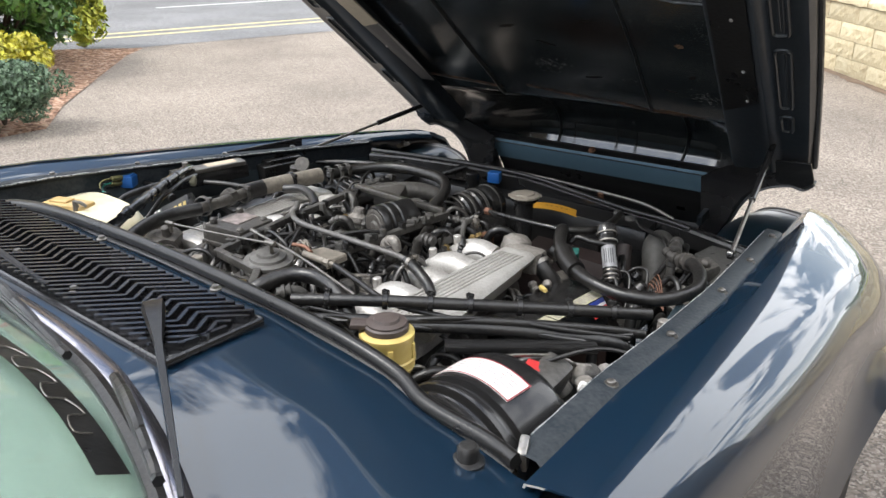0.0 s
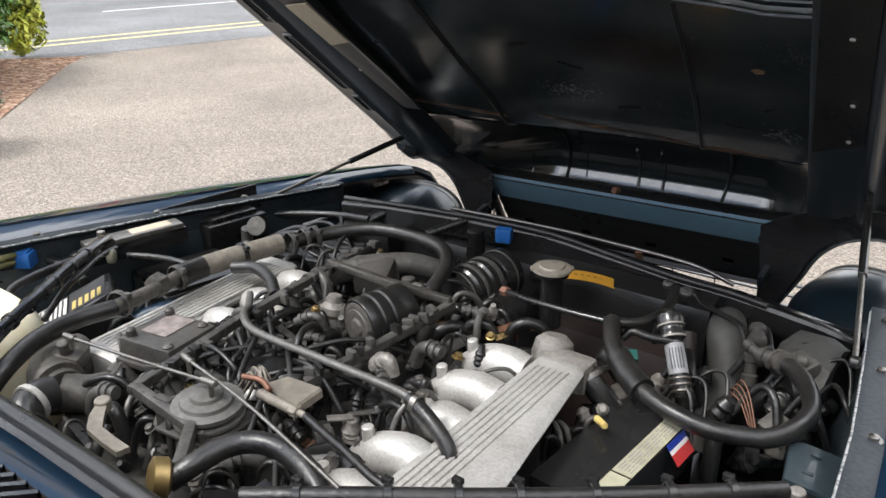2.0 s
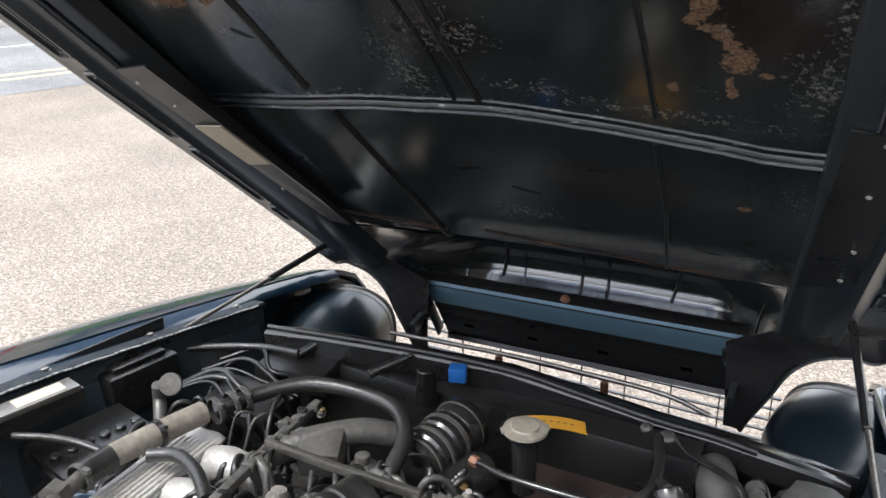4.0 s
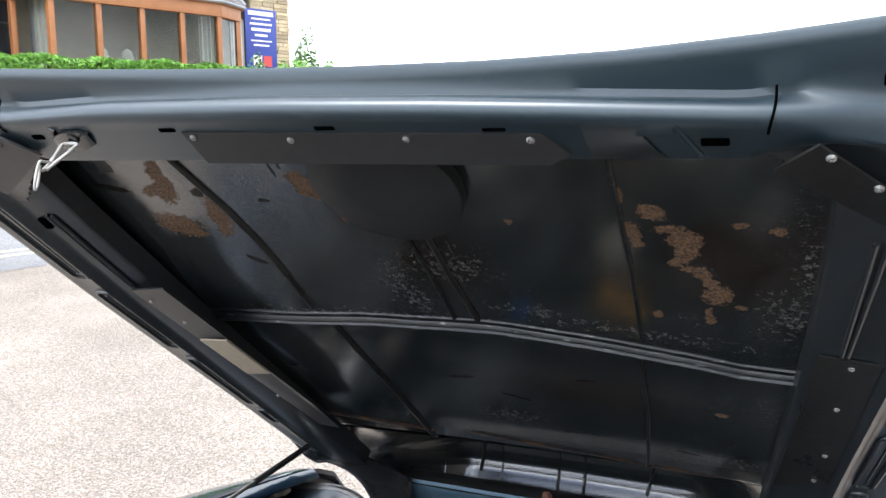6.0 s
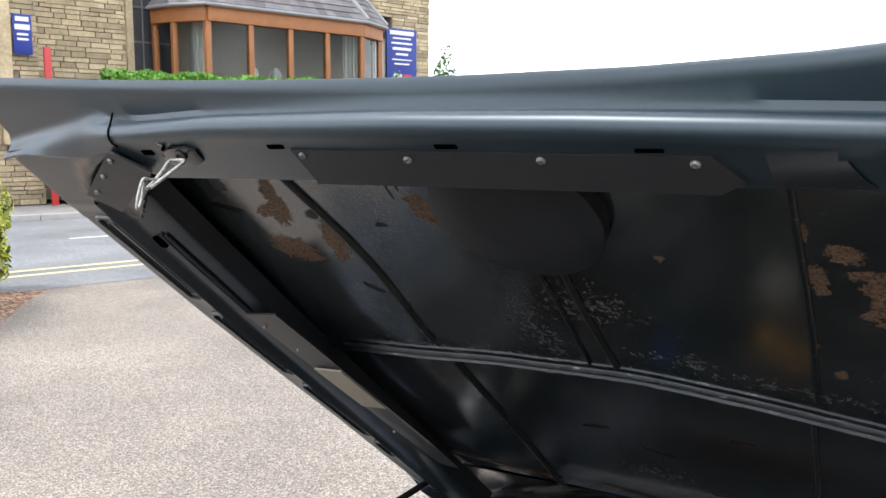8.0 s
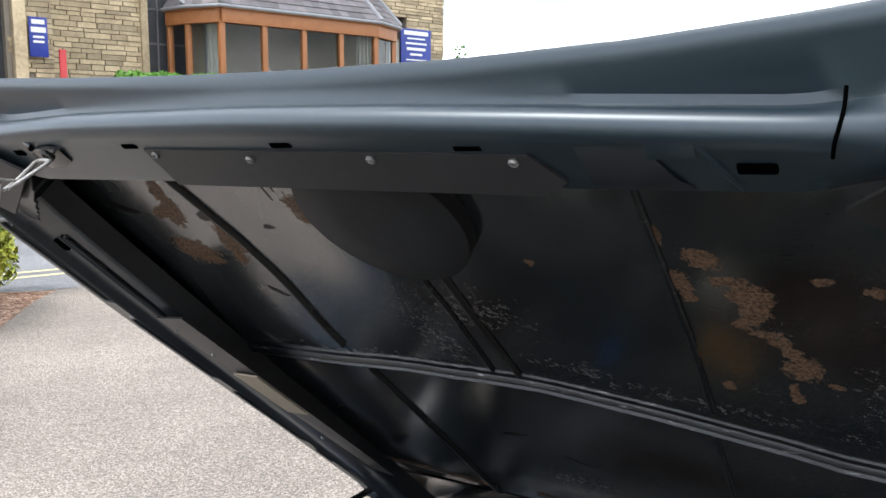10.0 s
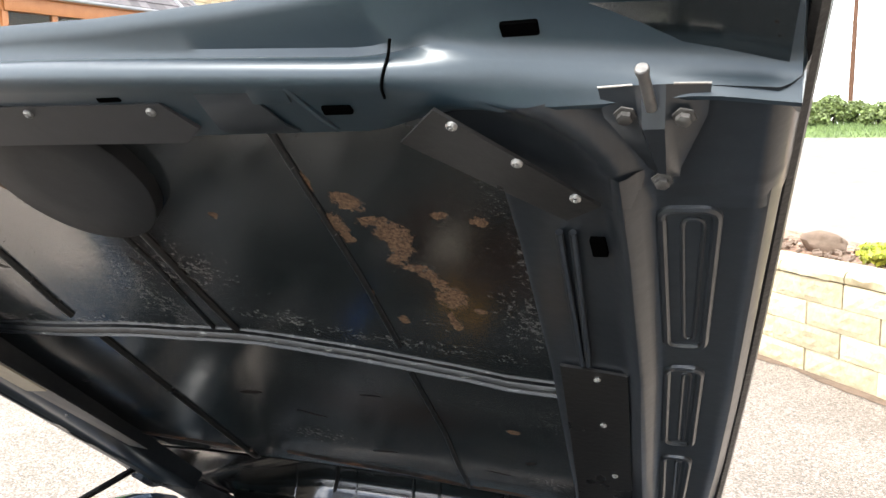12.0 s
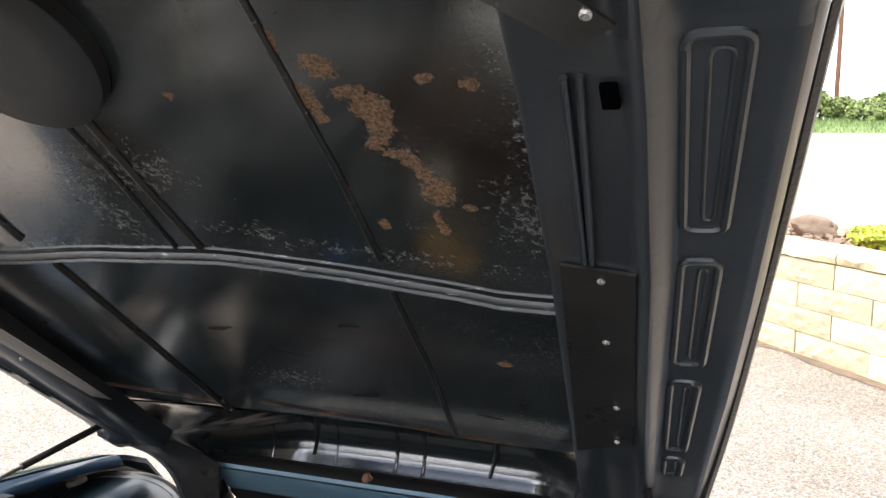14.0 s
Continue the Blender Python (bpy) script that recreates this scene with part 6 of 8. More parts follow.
rod("refrigerant_hose", [(-.335, 1.385, .906), (-.30, 1.455, .91), (-.235, 1.510, .915), (-.14, 1.525, .915), (-.065, 1.510, .912), (-.022, 1.462, .90), (-.012, 1.40, .88), (-.015, 1.37, .85)], .0135, RUBBER, "thick black refrigerant hose")
rod("heater_hose", [(-.30, .735, .84), (-.326, .77, .870), (-.338, .812, .895), (-.358, .872, .908), (-.365, .940, .911), (-.352, 1.003, .911)], .0148, RUBBER, "thick black hose at the bulkhead")
rod("vacuum_hose", [(-.345, 1.24, .90), (-.30, 1.255, .905), (-.24, 1.235, .905), (-.19, 1.20, .90)], .011, RUBBER)
rod("vacuum_hose", [(.098, .776, .915), (.112, .800, .928), (.118, .826, .933), (.13, .850, .936), (.152, .866, .937), (.184, .872, .936), (.226, .866, .932), (.268, .852, .915), (.30, .84, .88)], .0138, RUBBER, "thick black breather hose")
bm = B()
spin(bm, (.090, .772, .918), (-.5, -.8, .3), [(.018, -.01), (.024, -.006), (.024, .010), (.016, .014)], 18)
ep("union_nut", bm, BRASS, "yellow brass union nut")
bm = B()
tube(bm, [(-.20, 1.345, .885), (-.15, 1.40, .895), (-.10, 1.46, .89), (-.06, 1.50, .87)], .022, 12)
ep("thermostat_housing", bm, GRIME)
bm = B()
box(bm, (-.13, 1.39, .885), (.07, .07, .05), bevel=.012, rot=(10, 0, 25))
ep("thermostat_cover", bm, SOOT)

# harness along the bulkhead side
rod("wiring_harness", [(.20, .795, .93), (.30, .86, .935), (.417, .946, .932), (.54, 1.06, .918), (.655, 1.189, .895)], .0105, RUBBER, "thick taped wiring harness")
rod("wiring_harness", [(.22, .79, .905), (.33, .85, .905), (.45, .945, .90), (.56, 1.04, .885), (.64, 1.10, .87), (.66, 1.13, .83)], .0115, RUBBER, "taped wiring harness")
random.seed(55)
for k in range(9):
    o = Vector((random.uniform(-.012, .012), random.uniform(-.014, .014), random.uniform(-.012, .010)))
    pts = []
    for p in ((.23, .80, .905), (.33, .862, .906), (.42, .93, .902), (.50, .995, .895), (.58, 1.065, .882), (.65, 1.13, .865)):
        pts.append(Vector(p) + o + Vector((random.gauss(0, .004), random.gauss(0, .004), random.gauss(0, .004))))
    rod("loom_wire", pts, random.choice([.0035, .0045, .006]), random.choice([RUBBER, RUBBER, SATIN]))
rod("wiring_harness", [(.26, .79, .918), (.36, .87, .914), (.47, .965, .91), (.6, 1.09, .89), (.66, 1.16, .87)], .008, RUBBER)
for t in (.25, .33, .39, .44, .50, .56, .61):
    clamp_ring((t, interp(t, [(.20, .795), (.30, .86), (.417, .946), (.54, 1.06), (.655, 1.189)]), interp(t, [(.20, .93), (.30, .935), (.417, .932), (.54, .918), (.655, .895)])), (1, .85, -.08), .0118, engine, SATIN, "cable_tie")
bar("harness_bracket", [(.45, .90, .885), (.62, 1.06, .875)], .028, .012, SATIN)

# brake fluid reservoir: stained lower body, flanged cup, flat brown cap
bm = B()
spin(bm, (.425, .785, .770), (0, 0, 1), [(.026, 0), (.031, .004), (.0325, .06), (.0335, .118), (.0335, .128)], 40)
rs = ep("fluid_reservoir", bm, mat("fluid-stained plastic", (.42, .31, .10), .35, 0, (.22, .13, .04), 40, 16, .9, .08), "yellowed plastic brake fluid reservoir with a brown cap")
bm = B()
spin(bm, (.425, .785, .890), (0, 0, 1), [(.033, 0), (.040, .002), (.0415, .006), (.0405, .008), (.0405, .014), (.0430, .016), (.0430, .021), (.0410, .023), (.0405, .050), (.0415, .052), (.0415, .060), (.036, .063), (.028, .064)], 40)
part("cup", bm, YELLOW, rs, "pale yellow plastic cup with a flange")
for k in range(6):
    bm = B()
    w = radians(60 * k + 20)
    box(bm, (0, 0, 0), (.003, .008, .024), Matrix.Translation((.425 + .0420 * math.cos(w), .785 + .0420 * math.sin(w), .926)) @ Matrix.Rotation(w, 4, "Z"), bevel=.001)
    part("cup_rib", bm, YELLOW, rs)
bm = B()
spin(bm, (.425, .785, .952), (0, 0, 1), [(.028, 0), (.033, .002), (.033, .010), (.030, .012), (.030, .015), (.020, .017), (.018, .021), (.010, .022), (.004, .022)], 32)
box(bm, (.396, .764, .961), (.036, .026, .009), bevel=.003, rot=(0, 0, 38))
part("cap", bm, TEA, rs, "brown reservoir cap")
for k in range(3):
    rod("cap_wire", [(.378, .752, .965), (.355 - .01 * k, .745, .96), (.34, .77 + .01 * k, .94), (.355, .785, .915), (.37 + .02 * k, .78, .885)], .0022, RUBBER)
bm = B()
cyl(bm, (.45, .80, .835), (.49, .825, .84), .013, .010)
ep("outlet", bm, RUSTY, "rusty outlet union")

# brake servo: a black drum lying along the car, with a warning label
AX = Vector((.10, 1, .05)).normalized()
SP = Vector((.585, .745, .80))
bm = B()
spin(bm, SP, AX, [(.03, -.040), (.085, -.038), (.100, -.034), (.104, -.028), (.098, -.024), (.100, -.020), (.116, -.016), (.122, -.010), (.122, -.004), (.114, .000), (.116, .006), (.127, .010), (.129, .016), (.127, .022), (.118, .026), (.118, .034), (.127, .038), (.127, .120), (.122, .135), (.10, .150), (.04, .158)], 56)
sv = ep("brake_servo", bm, SATIN, "gloss black brake servo drum with a white label")
up = (Vector((0, 0, 1)) - AX * AX.z).normalized()
sd = AX.cross(up)


def drum(a, h, r=.1285):
    """A place on the servo's drum: degrees round from the top, metres along."""
    return SP + AX * h + (up * math.cos(radians(a)) + sd * math.sin(radians(a))) * r


bm = B()
grid(bm, [[drum(lerp(-44, 26, i / 20), h) for h in (.050, .075, .100)] for i in range(21)], .0006)
ep("label", bm, WHITE, "white label with red border")
bm = B()
for h0, h1 in ((.050, .0522), (.0978, .100)):
    grid(bm, [[drum(lerp(-44, 26, i / 20), h, .1292) for h in (h0, h1)] for i in range(21)])
for a0 in (-44, 25):
    grid(bm, [[drum(a0 + 1.0 * i, h, .1292) for h in (.050, .075, .100)] for i in (0, 1)])
ep("label_border", bm, mat("dark red border", (.28, .03, .04), .45, 0, (.2, .025, .03), 80, 8, .5, .02))
PALE_INK = mat("grey print", (.30, .27, .28), .6)
random.seed(3)
for r in range(5):
    a = -36
    while a < 16:
        w = random.uniform(3, 8)
        bm = B()
        grid(bm, [[drum(lerp(a, a + w, i / 3), .060 + .0075 * r + k, .1293) for k in (0, .0016)] for i in range(4)])
        ep("text_bar", bm, INK_RED if r % 2 else PALE_INK)
        a += w + random.uniform(1.5, 3)
bm = B()
box(bm, drum(10, .185, .06), (.05, .09, .06), bevel=.012, rot=(0, 20, 6))
cyl(bm, SP + AX * .15, SP + AX * .26, .030, .026)
spin(bm, SP + AX * .20 + up * .03, up, [(.012, 0), (.012, .02), (.008, .028)], 12)
ep("master_cylinder", bm, GRIME, "grimy master cylinder")
bm = B()
box(bm, SP + AX * .172 + up * .085, (.026, .030, .018), bevel=.004, rot=(0, 10, 20))
ep("red_tag", bm, RED, "red plastic tag")
rod("vacuum_pipe", [(.60, .93, .895), (.66, .99, .915), (.71, 1.02, .905), (.715, .98, .88), (.70, .92, .86), (.68, .86, .87)], .0035, RUBBER)
bm = B()
box(bm, (.700, .888, .913), (.014, .009, .016), bevel=.005, rot=(0, 20, 40))
ep("white_clip", bm, WHITE, "white plastic clip")
bm = B()
spin(bm, (.522, .765, .830), (.1, .2, 1), [(.032, 0), (.034, .006), (.033, .020), (.027, .032), (.014, .039), (.002, .041)], 28)
ep("servo_valve", bm, ALU_DULL, "pale domed valve beside the servo")
rod("brake_pipe", [(.52, .80, .86), (.55, .85, .915), (.60, .95, .90), (.64, 1.0, .87)], .003, STEEL)

# right side: ignition box with rating label and coloured flag, big hose, drier, ducts
bm = B()
box(bm, (.419, 1.255, .775), (.110, .255, .085), bevel=.004, rot=(0, 0, -4))
eb = ep("control_box", bm, SATIN, "black control box with a rating label")
RB = Matrix.Translation((.425, 1.255, .818)) @ Matrix.Rotation(radians(-4), 4, "Z")
LABEL = mat("stained cream label", (.42, .40, .29), .55, 0, (.28, .26, .18), 60, 16, .8, .05)
for y, l in ((.0265, .153), (-.080, .052)):
    bm = B()
    box(bm, (.033, y, .0008), (.029, l, .0012), RB)
    ep("rating_label", bm, LABEL, "stained cream rating label")
random.seed(23)
for r in range(5):
    y = -.042
    while y < .088:
        l = random.uniform(.006, .022)
        bm = B()
        box(bm, (.0235 + r * .0047, y + l / 2, .0016), (.0015, l, .0006), RB)
        ep("text_bar", bm, PALE_INK)
        y += l + random.uniform(.003, .008)
# tricolour tag leaning off the edge
RT = RB @ Matrix.Translation((.0505, .068, .001)) @ Matrix.Rotation(radians(53), 4, "Y")
for a, b, mm in ((0, .009, SIGN), (.009, .015, WHITE), (.015, .032, RED)):
    bm = B()
    box(bm, ((a + b) / 2, 0, 0), (b - a, .050, .0016), RT)
    ep("flag_stripe", bm, mm)
rod("coolant_hose", [(.300, 1.500, .845), (.300, 1.488, .872), (.308, 1.466, .882), (.333, 1.42, .872), (.374, 1.381, .858), (.424, 1.351, .850), (.471, 1.336, .845), (.52, 1.336, .84), (.557, 1.345, .84), (.59, 1.363, .838), (.613, 1.41, .835), (.619, 1.479, .83), (.599, 1.54, .83), (.571, 1.581, .83), (.545, 1.600, .828)], .0140, RUBBER, "thick black coolant hose in a loop")
bm = B()
tube(bm, [(.352, 1.402, .866), (.38, 1.378, .857), (.412, 1.357, .852)], .0200, 16)
ep("hose_joint", bm, RUBBER, "rubber hose joint")
# receiver drier: dark head with bands, printed silver label
DT, DB = Vector((.372, 1.548, .880)), Vector((.432, 1.478, .785))
a = (DB - DT).normalized()
bm = B()
spin(bm, DT, a, [(.010, -.008), (.020, -.004), (.022, .004), (.022, .014), (.019, .017), (.019, .024), (.021, .027), (.021, .036), (.0155, .042), (.0155, .125), (.012, .132)], 28)
ep("receiver_drier", bm, SATIN, "receiver drier with a dark banded head and a silver label")
bm = B()
spin(bm, DT + a * .046, a, [(.0160, 0), (.0160, .050)], 28, caps=False)
ep("silver_label", bm, mat("silver label", (.34, .34, .35), .5, .1, (.20, .20, .21), 150, 20, .7, .05))
toward = (Vector((.25, -.75, .6)) - a * Vector((.25, -.75, .6)).dot(a)).normalized()
across = a.cross(toward)
for k in range(5):
    bm = B()
    w = radians(-36 + 17 * k)
    e = toward * math.cos(w) + across * math.sin(w)
    box(bm, (0, 0, 0), (.0016, .034, .001), Matrix.Translation(DT + a * .071 + e * .0164) @ Matrix((e.cross(a), a, e)).transposed().to_4x4())
    ep("text_bar", bm, INK)
for k in range(2):
    bm = B()
    spin(bm, DT + a * (.012 + .020 * k), a, [(.0215, 0), (.0225, .001), (.0225, .003), (.0215, .004)], 28, caps=False)
    ep("drier_band", bm, ALU_DULL)
for k in range(3):
    bm = B()
    spin(bm, DT + a * (.100 + .010 * k), a, [(.0156, 0), (.0172, .002), (.0172, .004), (.0156, .006)], 24, caps=False)
    ep("drier_band", bm, STEEL)
rod("drier_pipe", [(.395, 1.52, .855), (.36, 1.505, .858), (.33, 1.50, .862), (.318, 1.49, .85)], .007, RUBBER)
rod("drier_pipe", [(.372, 1.548, .886), (.35, 1.58, .865), (.33, 1.60, .80)], .008, RUBBER)
# teal plug and pale block between air box and hose
bm = B()
box(bm, (.353, 1.452, .840), (.016, .022, .026), bevel=.003, rot=(20, 0, 30))
ep("teal_plug", bm, mat("teal plug", (.02, .14, .12), .45, 0, (.01, .07, .06), 60, 12, .6, .1))
bm = B()
box(bm, (.362, 1.384, .806), (.034, .040, .030), bevel=.004, rot=(10, 10, -30))
ep("pale_block", bm, CASTING, "dusty pale block")
rod("outlet_hose", [(.322, 1.350, .858), (.340, 1.345, .840), (.368, 1.352, .806), (.39, 1.36, .76)], .0185, RUBBER, "black outlet hose")
clamp_ring((.329, 1.349, .851), (.6, -.1, -.7), .0188, engine)
rod("short_hose", [(.318, 1.405, .862), (.335, 1.41, .85), (.352, 1.42, .82)], .013, RUBBER)
clamp_ring((.336, 1.411, .848), (.7, .2, -.7), .0133, engine)
bm = B()
cyl(bm, (.378, 1.281, .832), (.400, 1.262, .838), .0055, .0048, seg=12)
ep("yellow_plug", bm, YELLOW)
random.seed(61)
for k in range(22):
    x, y, z = random.uniform(.335, .385), random.uniform(1.20, 1.36), random.uniform(.775, .825)
    e = Vector((random.uniform(-.05, .05), random.uniform(-.05, .05), random.uniform(-.01, .01)))
    if k % 3 == 0:
        bm = B()
        spin(bm, (x, y, z), (random.gauss(0, .7), random.gauss(0, .7), 1), [(.006, 0), (.010, .004), (.008, .010), (.010, .016), (.005, .022)], 10)
        ep("fitting", bm, random.choice([BLACK, CASTING, SOOT, ALU_DULL]))
    else:
        rod("loom_wire", [(x, y, z - .03), Vector((x, y, z + .006)) + e * .3, Vector((x, y, z + .006)) + e * .8, Vector((x, y, z - .03)) + e], random.uniform(.002, .006), random.choice([RUBBER, BLACK, CASTING]))
# air duct: a smooth dusty elbow from the radiator side down to the arch
bm = B()
tube(bm, [(.400, 1.79, .765), (.406, 1.762, .785), (.416, 1.730, .784), (.428, 1.709, .758), (.440, 1.69, .722), (.446, 1.67, .69), (.430, 1.62, .665), (.40, 1.57, .64)], (.034, .038), 22)
cp("air_duct", bm, DUST, "dusty grey-black air duct elbow")
bm = B()
tube(bm, [(.365, 1.66, .80), (.38, 1.63, .76), (.40, 1.60, .68), (.41, 1.58, .60)], .018, 12)
cp("drain_strip", bm, MAROON, "dull maroon strip")
# washer pump and valves in dusty cream and grey, with the relay housing behind
bm = B()
grid(bm, [[(.505, 1.700, .775), (.512, 1.722, .800), (.530, 1.775, .808), (.55, 1.80, .795)], [(.545, 1.670, .775), (.552, 1.695, .806), (.57, 1.76, .814), (.585, 1.79, .80)], [(.60, 1.645, .765), (.605, 1.675, .795), (.61, 1.74, .805), (.615, 1.78, .79)]], .035)
ep("relay_box", bm, DUST, "dusty grey relay housing")
bm = B()
box(bm, (.555, 1.665, .782), (.05, .065, .045), bevel=.008, rot=(14, 4, -32))
ep("relay_cover", bm, CASTING, "dusty square cover")
for p, e, l, r, mm in (((.475, 1.700, .828), (.25, -.8, -.2), .05, .015, SOOT), ((.472, 1.645, .822), (.75, -.4, -.15), .05, .011, SOOT), ((.505, 1.625, .820), (.7, -.3, 0), .034, .016, SOOT), ((.520, 1.650, .815), (.8, .15, -.1), .055, .009, CASTING), ((.530, 1.612, .826), (.6, -.5, .1), .03, .017, CASTING), ((.48, 1.67, .80), (.1, -.3, -1), .07, .013, SOOT)):
    p, e = Vector(p), Vector(e).normalized()
    bm = B()
    spin(bm, p, e, [(r * .6, 0), (r, .003), (r, l * .3), (r * .8, l * .34), (r * .8, l * .6), (r * 1.1, l * .64), (r * 1.1, l * .9), (r * .6, l)], 16)
    ep("valve", bm, mm)
for k in range(4):
    rod("loom_wire", [(.325 + .004 * k, 1.772, .830), (.36, 1.755 - .003 * k, .822), (.41, 1.73 - .004 * k, .822), (.45, 1.695 - .004 * k, .828), (.468, 1.665, .826 - .006 * k)], .0024, RUBBER)
for k in range(4):
    rod("loom_wire", [(.470 + .005 * k, 1.56 + .006 * k, .755), (.482 + .004 * k, 1.552 + .004 * k, .775 + .007 * k), (.505 + .004 * k, 1.538, .772 + .006 * k), (.528 + .006 * k, 1.515 - .006 * k, .750)], .0013, COPPER)
bm = B()
box(bm, (.565, 1.53, .755), (.04, .04, .020), bevel=.004, rot=(25, 10, -25))
ep("plug_connector", bm, CASTING, "dusty plug connector")
bm = B()
box(bm, (.655, 1.365, .812), (.075, .10, .010), bevel=.003, rot=(0, 12, 10))
for dy in (-.02, .025):
    box(bm, (.650, 1.365 + dy, .819), (.014, .007, .002), bevel=.0006, rot=(0, 12, 10))
cp("inner_tower", bm, PAINT_IN, "dark blue inner wing shelf")
bm = B()
cyl(bm, (.66, 1.235, .835), (.66, 1.235, .868), .012, .010)
ep("filler_cap", bm, ALU_DULL)
random.seed(8)
for k in range(26):
    x, y = random.uniform(.30, .60), random.uniform(1.05, 1.75)
    if .36 < x < .50 and 1.1 < y < 1.4:
        continue
    z = random.uniform(.66, .75)
    rod("small_hose", [(x, y, z - .05), (x + .02, y + .01, z), (x + random.uniform(.02, .06), y + random.uniform(-.06, .08), z + .01), (x + .05, y + random.uniform(-.08, .08), z - .06)], random.uniform(.006, .014), random.choice([RUBBER, BLACK, GRIME]))
# ---- radiator and cross rail ----
bm = B()
grid(bm, [[(x, y - .010, z - .045), (x, y - .012, z - .006), (x, y - .007, z), (x, y + .006, z + .001), (x, y + .030, z - .012), (x, y + .050, z - .014), (x, y + .056, z - .06)] for x, y, z in ((-.53, 1.735, .855), (-.40, 1.742, .868), (-.2, 1.76, .875), (0, 1.785, .872), (.16, 1.795, .853), (.295, 1.80, .838), (.394, 1.80, .834), (.465, 1.80, .827), (.556, 1.82, .806), (.61, 1.83, .79))], .003)
rr = cp("radiator_rail", bm, SATIN, "black radiator cross rail")
bm = B()
tube(bm, [(-.52, 1.728, .866), (-.25, 1.748, .880), (0, 1.775, .877), (.16, 1.787, .857), (.295, 1.79, .842), (.394, 1.79, .838), (.465, 1.79, .830)], .006, 10)
cp("rail_sleeve", bm, RUBBER, parent=rr)
rod("release_rod", [(-.30, 1.86, .845), (-.05, 1.895, .838), (.107, 1.914, .828), (.27, 1.93, .815), (.36, 1.935, .79)], .005, STEEL, "thin release rod", parent=rr).matrix_parent_inverse = Matrix()
bm = B()
grid(bm, [[(x, 1.78, .83), (x, 1.735, .815), (x, 1.725, .79), (x, 1.72, .55), (x, 1.72, .42)] for x in (-.42, -.2, 0, .2, .38)], .02)
rd = cp("radiator", bm, BLACK, "black radiator behind a shroud")
bm = B()
grid(bm, [[(lerp(.088, .186, k / 8) + dx, lerp(1.690, 1.745, k / 8) + dy, lerp(.834, .816, k / 8) + .006 * math.sin(math.pi * k / 8) + dz) for dx, dy, dz in ((-.004, .014, .004), (.004, -.012, -.003))] for k in range(9)], .0015)
cp("orange_label", bm, ORANGE, "curved orange warning label with unreadable print", parent=rd)
bm = B()
for k in range(5):
    t = .30 + .11 * k
    box(bm, (lerp(.088, .186, t), lerp(1.690, 1.745, t), lerp(.834, .816, t) + .006 * math.sin(math.pi * t) + .0022), (.006, .0022, .0008), rot=(-12, 10, 30))
cp("text_bar", bm, INK, parent=rd)
bm = B()
grid(bm, [[(x, 1.70, .75), (x, 1.655, .74), (x, 1.62, .66), (x, 1.62, .45)] for x in (.10, .2, .3, .36)], .006)
cp("fan_shroud", bm, MAROON, "dull maroon fan shroud", parent=rd)
bm = B()
cyl(bm, (.134, 1.578, .78), (.134, 1.578, .888), .020, .022)
cyl(bm, (.134, 1.578, .885), (.134, 1.578, .895), .032)
fn = ep("filler_neck", bm, SATIN, "black radiator filler neck")
bm = B()
spin(bm, (.134, 1.578, .894), (0, 0, 1), [(.034, 0), (.037, .002), (.036, .006), (.024, .008), (.022, .011), (.012, .010), (.002, .0105)], 28)
box(bm, (.134, 1.578, .898), (.080, .016, .005), bevel=.002, rot=(0, 0, 35))
ep("radiator_cap", bm, BEIGE, "dusty steel radiator cap")
rod("bleed_pipe", [(.085, 1.50, .868), (.15, 1.475, .878), (.23, 1.472, .880), (.289, 1.476, .880)], .0055, SATIN)
rod("bleed_hose", [(.289, 1.476, .880), (.325, 1.502, .875), (.345, 1.558, .868), (.338, 1.637, .860), (.315, 1.723, .852)], .0085, RUBBER, "thin black bleed hose")
bm = B()
cyl(bm, (.075, 1.503, .867), (.09, 1.498, .868), .009, seg=6)
ep("pipe_nut", bm, COPPER)
bm = B()
spin(bm, (.282, 1.775, .828), (0, -.3, 1), [(.008, -.02), (.011, -.004), (.011, .008), (.006, .012)], 12)
spin(bm, (.320, 1.772, .822), (0, -.3, 1), [(.010, -.02), (.014, -.01), (.014, .008), (.008, .012)], 14)
cp("cable_clip", bm, GRIME, parent=rr)
for p, d in (((-.43, 1.70, .83), (.045, .06, .03)), ((-.235, 1.68, .85), (.05, .06, .02))):
    bm = B()
    cyl(bm, p, Vector(p) + Vector(d), .010, .009)
    cyl(bm, Vector(p) + Vector(d), Vector(p) + Vector(d) * 1.15, .006)
    cp("stay", bm, SATIN, parent=rr)
for x in (-.06, .165):
    bm = B()
    box(bm, (x, 1.90, .815), (.016, .008, .035), bevel=.003, rot=(25, 0, 12))
    cp("rod_bracket", bm, RUSTY, "rusty bracket", parent=rr)
bm = B()
box(bm, (-.42, 1.70, .80), (.16, .10, .05), bevel=.01, rot=(0, 0, 10))
cp("horn_cover", bm, BLACK, parent=rr)

# ---- left side: battery, fuse box, washer tank, fluid cap ----
bm = B()
box(bm, (-.585, 1.32, .715), (.17, .20, .17), bevel=.008, rot=(0, 0, -12))
box(bm, (-.585, 1.32, .803), (.155, .185, .012), bevel=.004, rot=(0, 0, -12))
bt = ep("battery", bm, BLACK, "black battery with clamp and lead")
for k in range(6):
    bm = B()
    c = Vector((-.575, 1.32, .809)) + Matrix.Rotation(radians(-12), 3, "Z") @ Vector((0, -.075 + .03 * k, 0))
    spin(bm, c, (0, 0, 1), [(.010, 0), (.010, .006), (.008, .008), (.003, .008)], 14)
    ep("cell_cap", bm, SATIN)
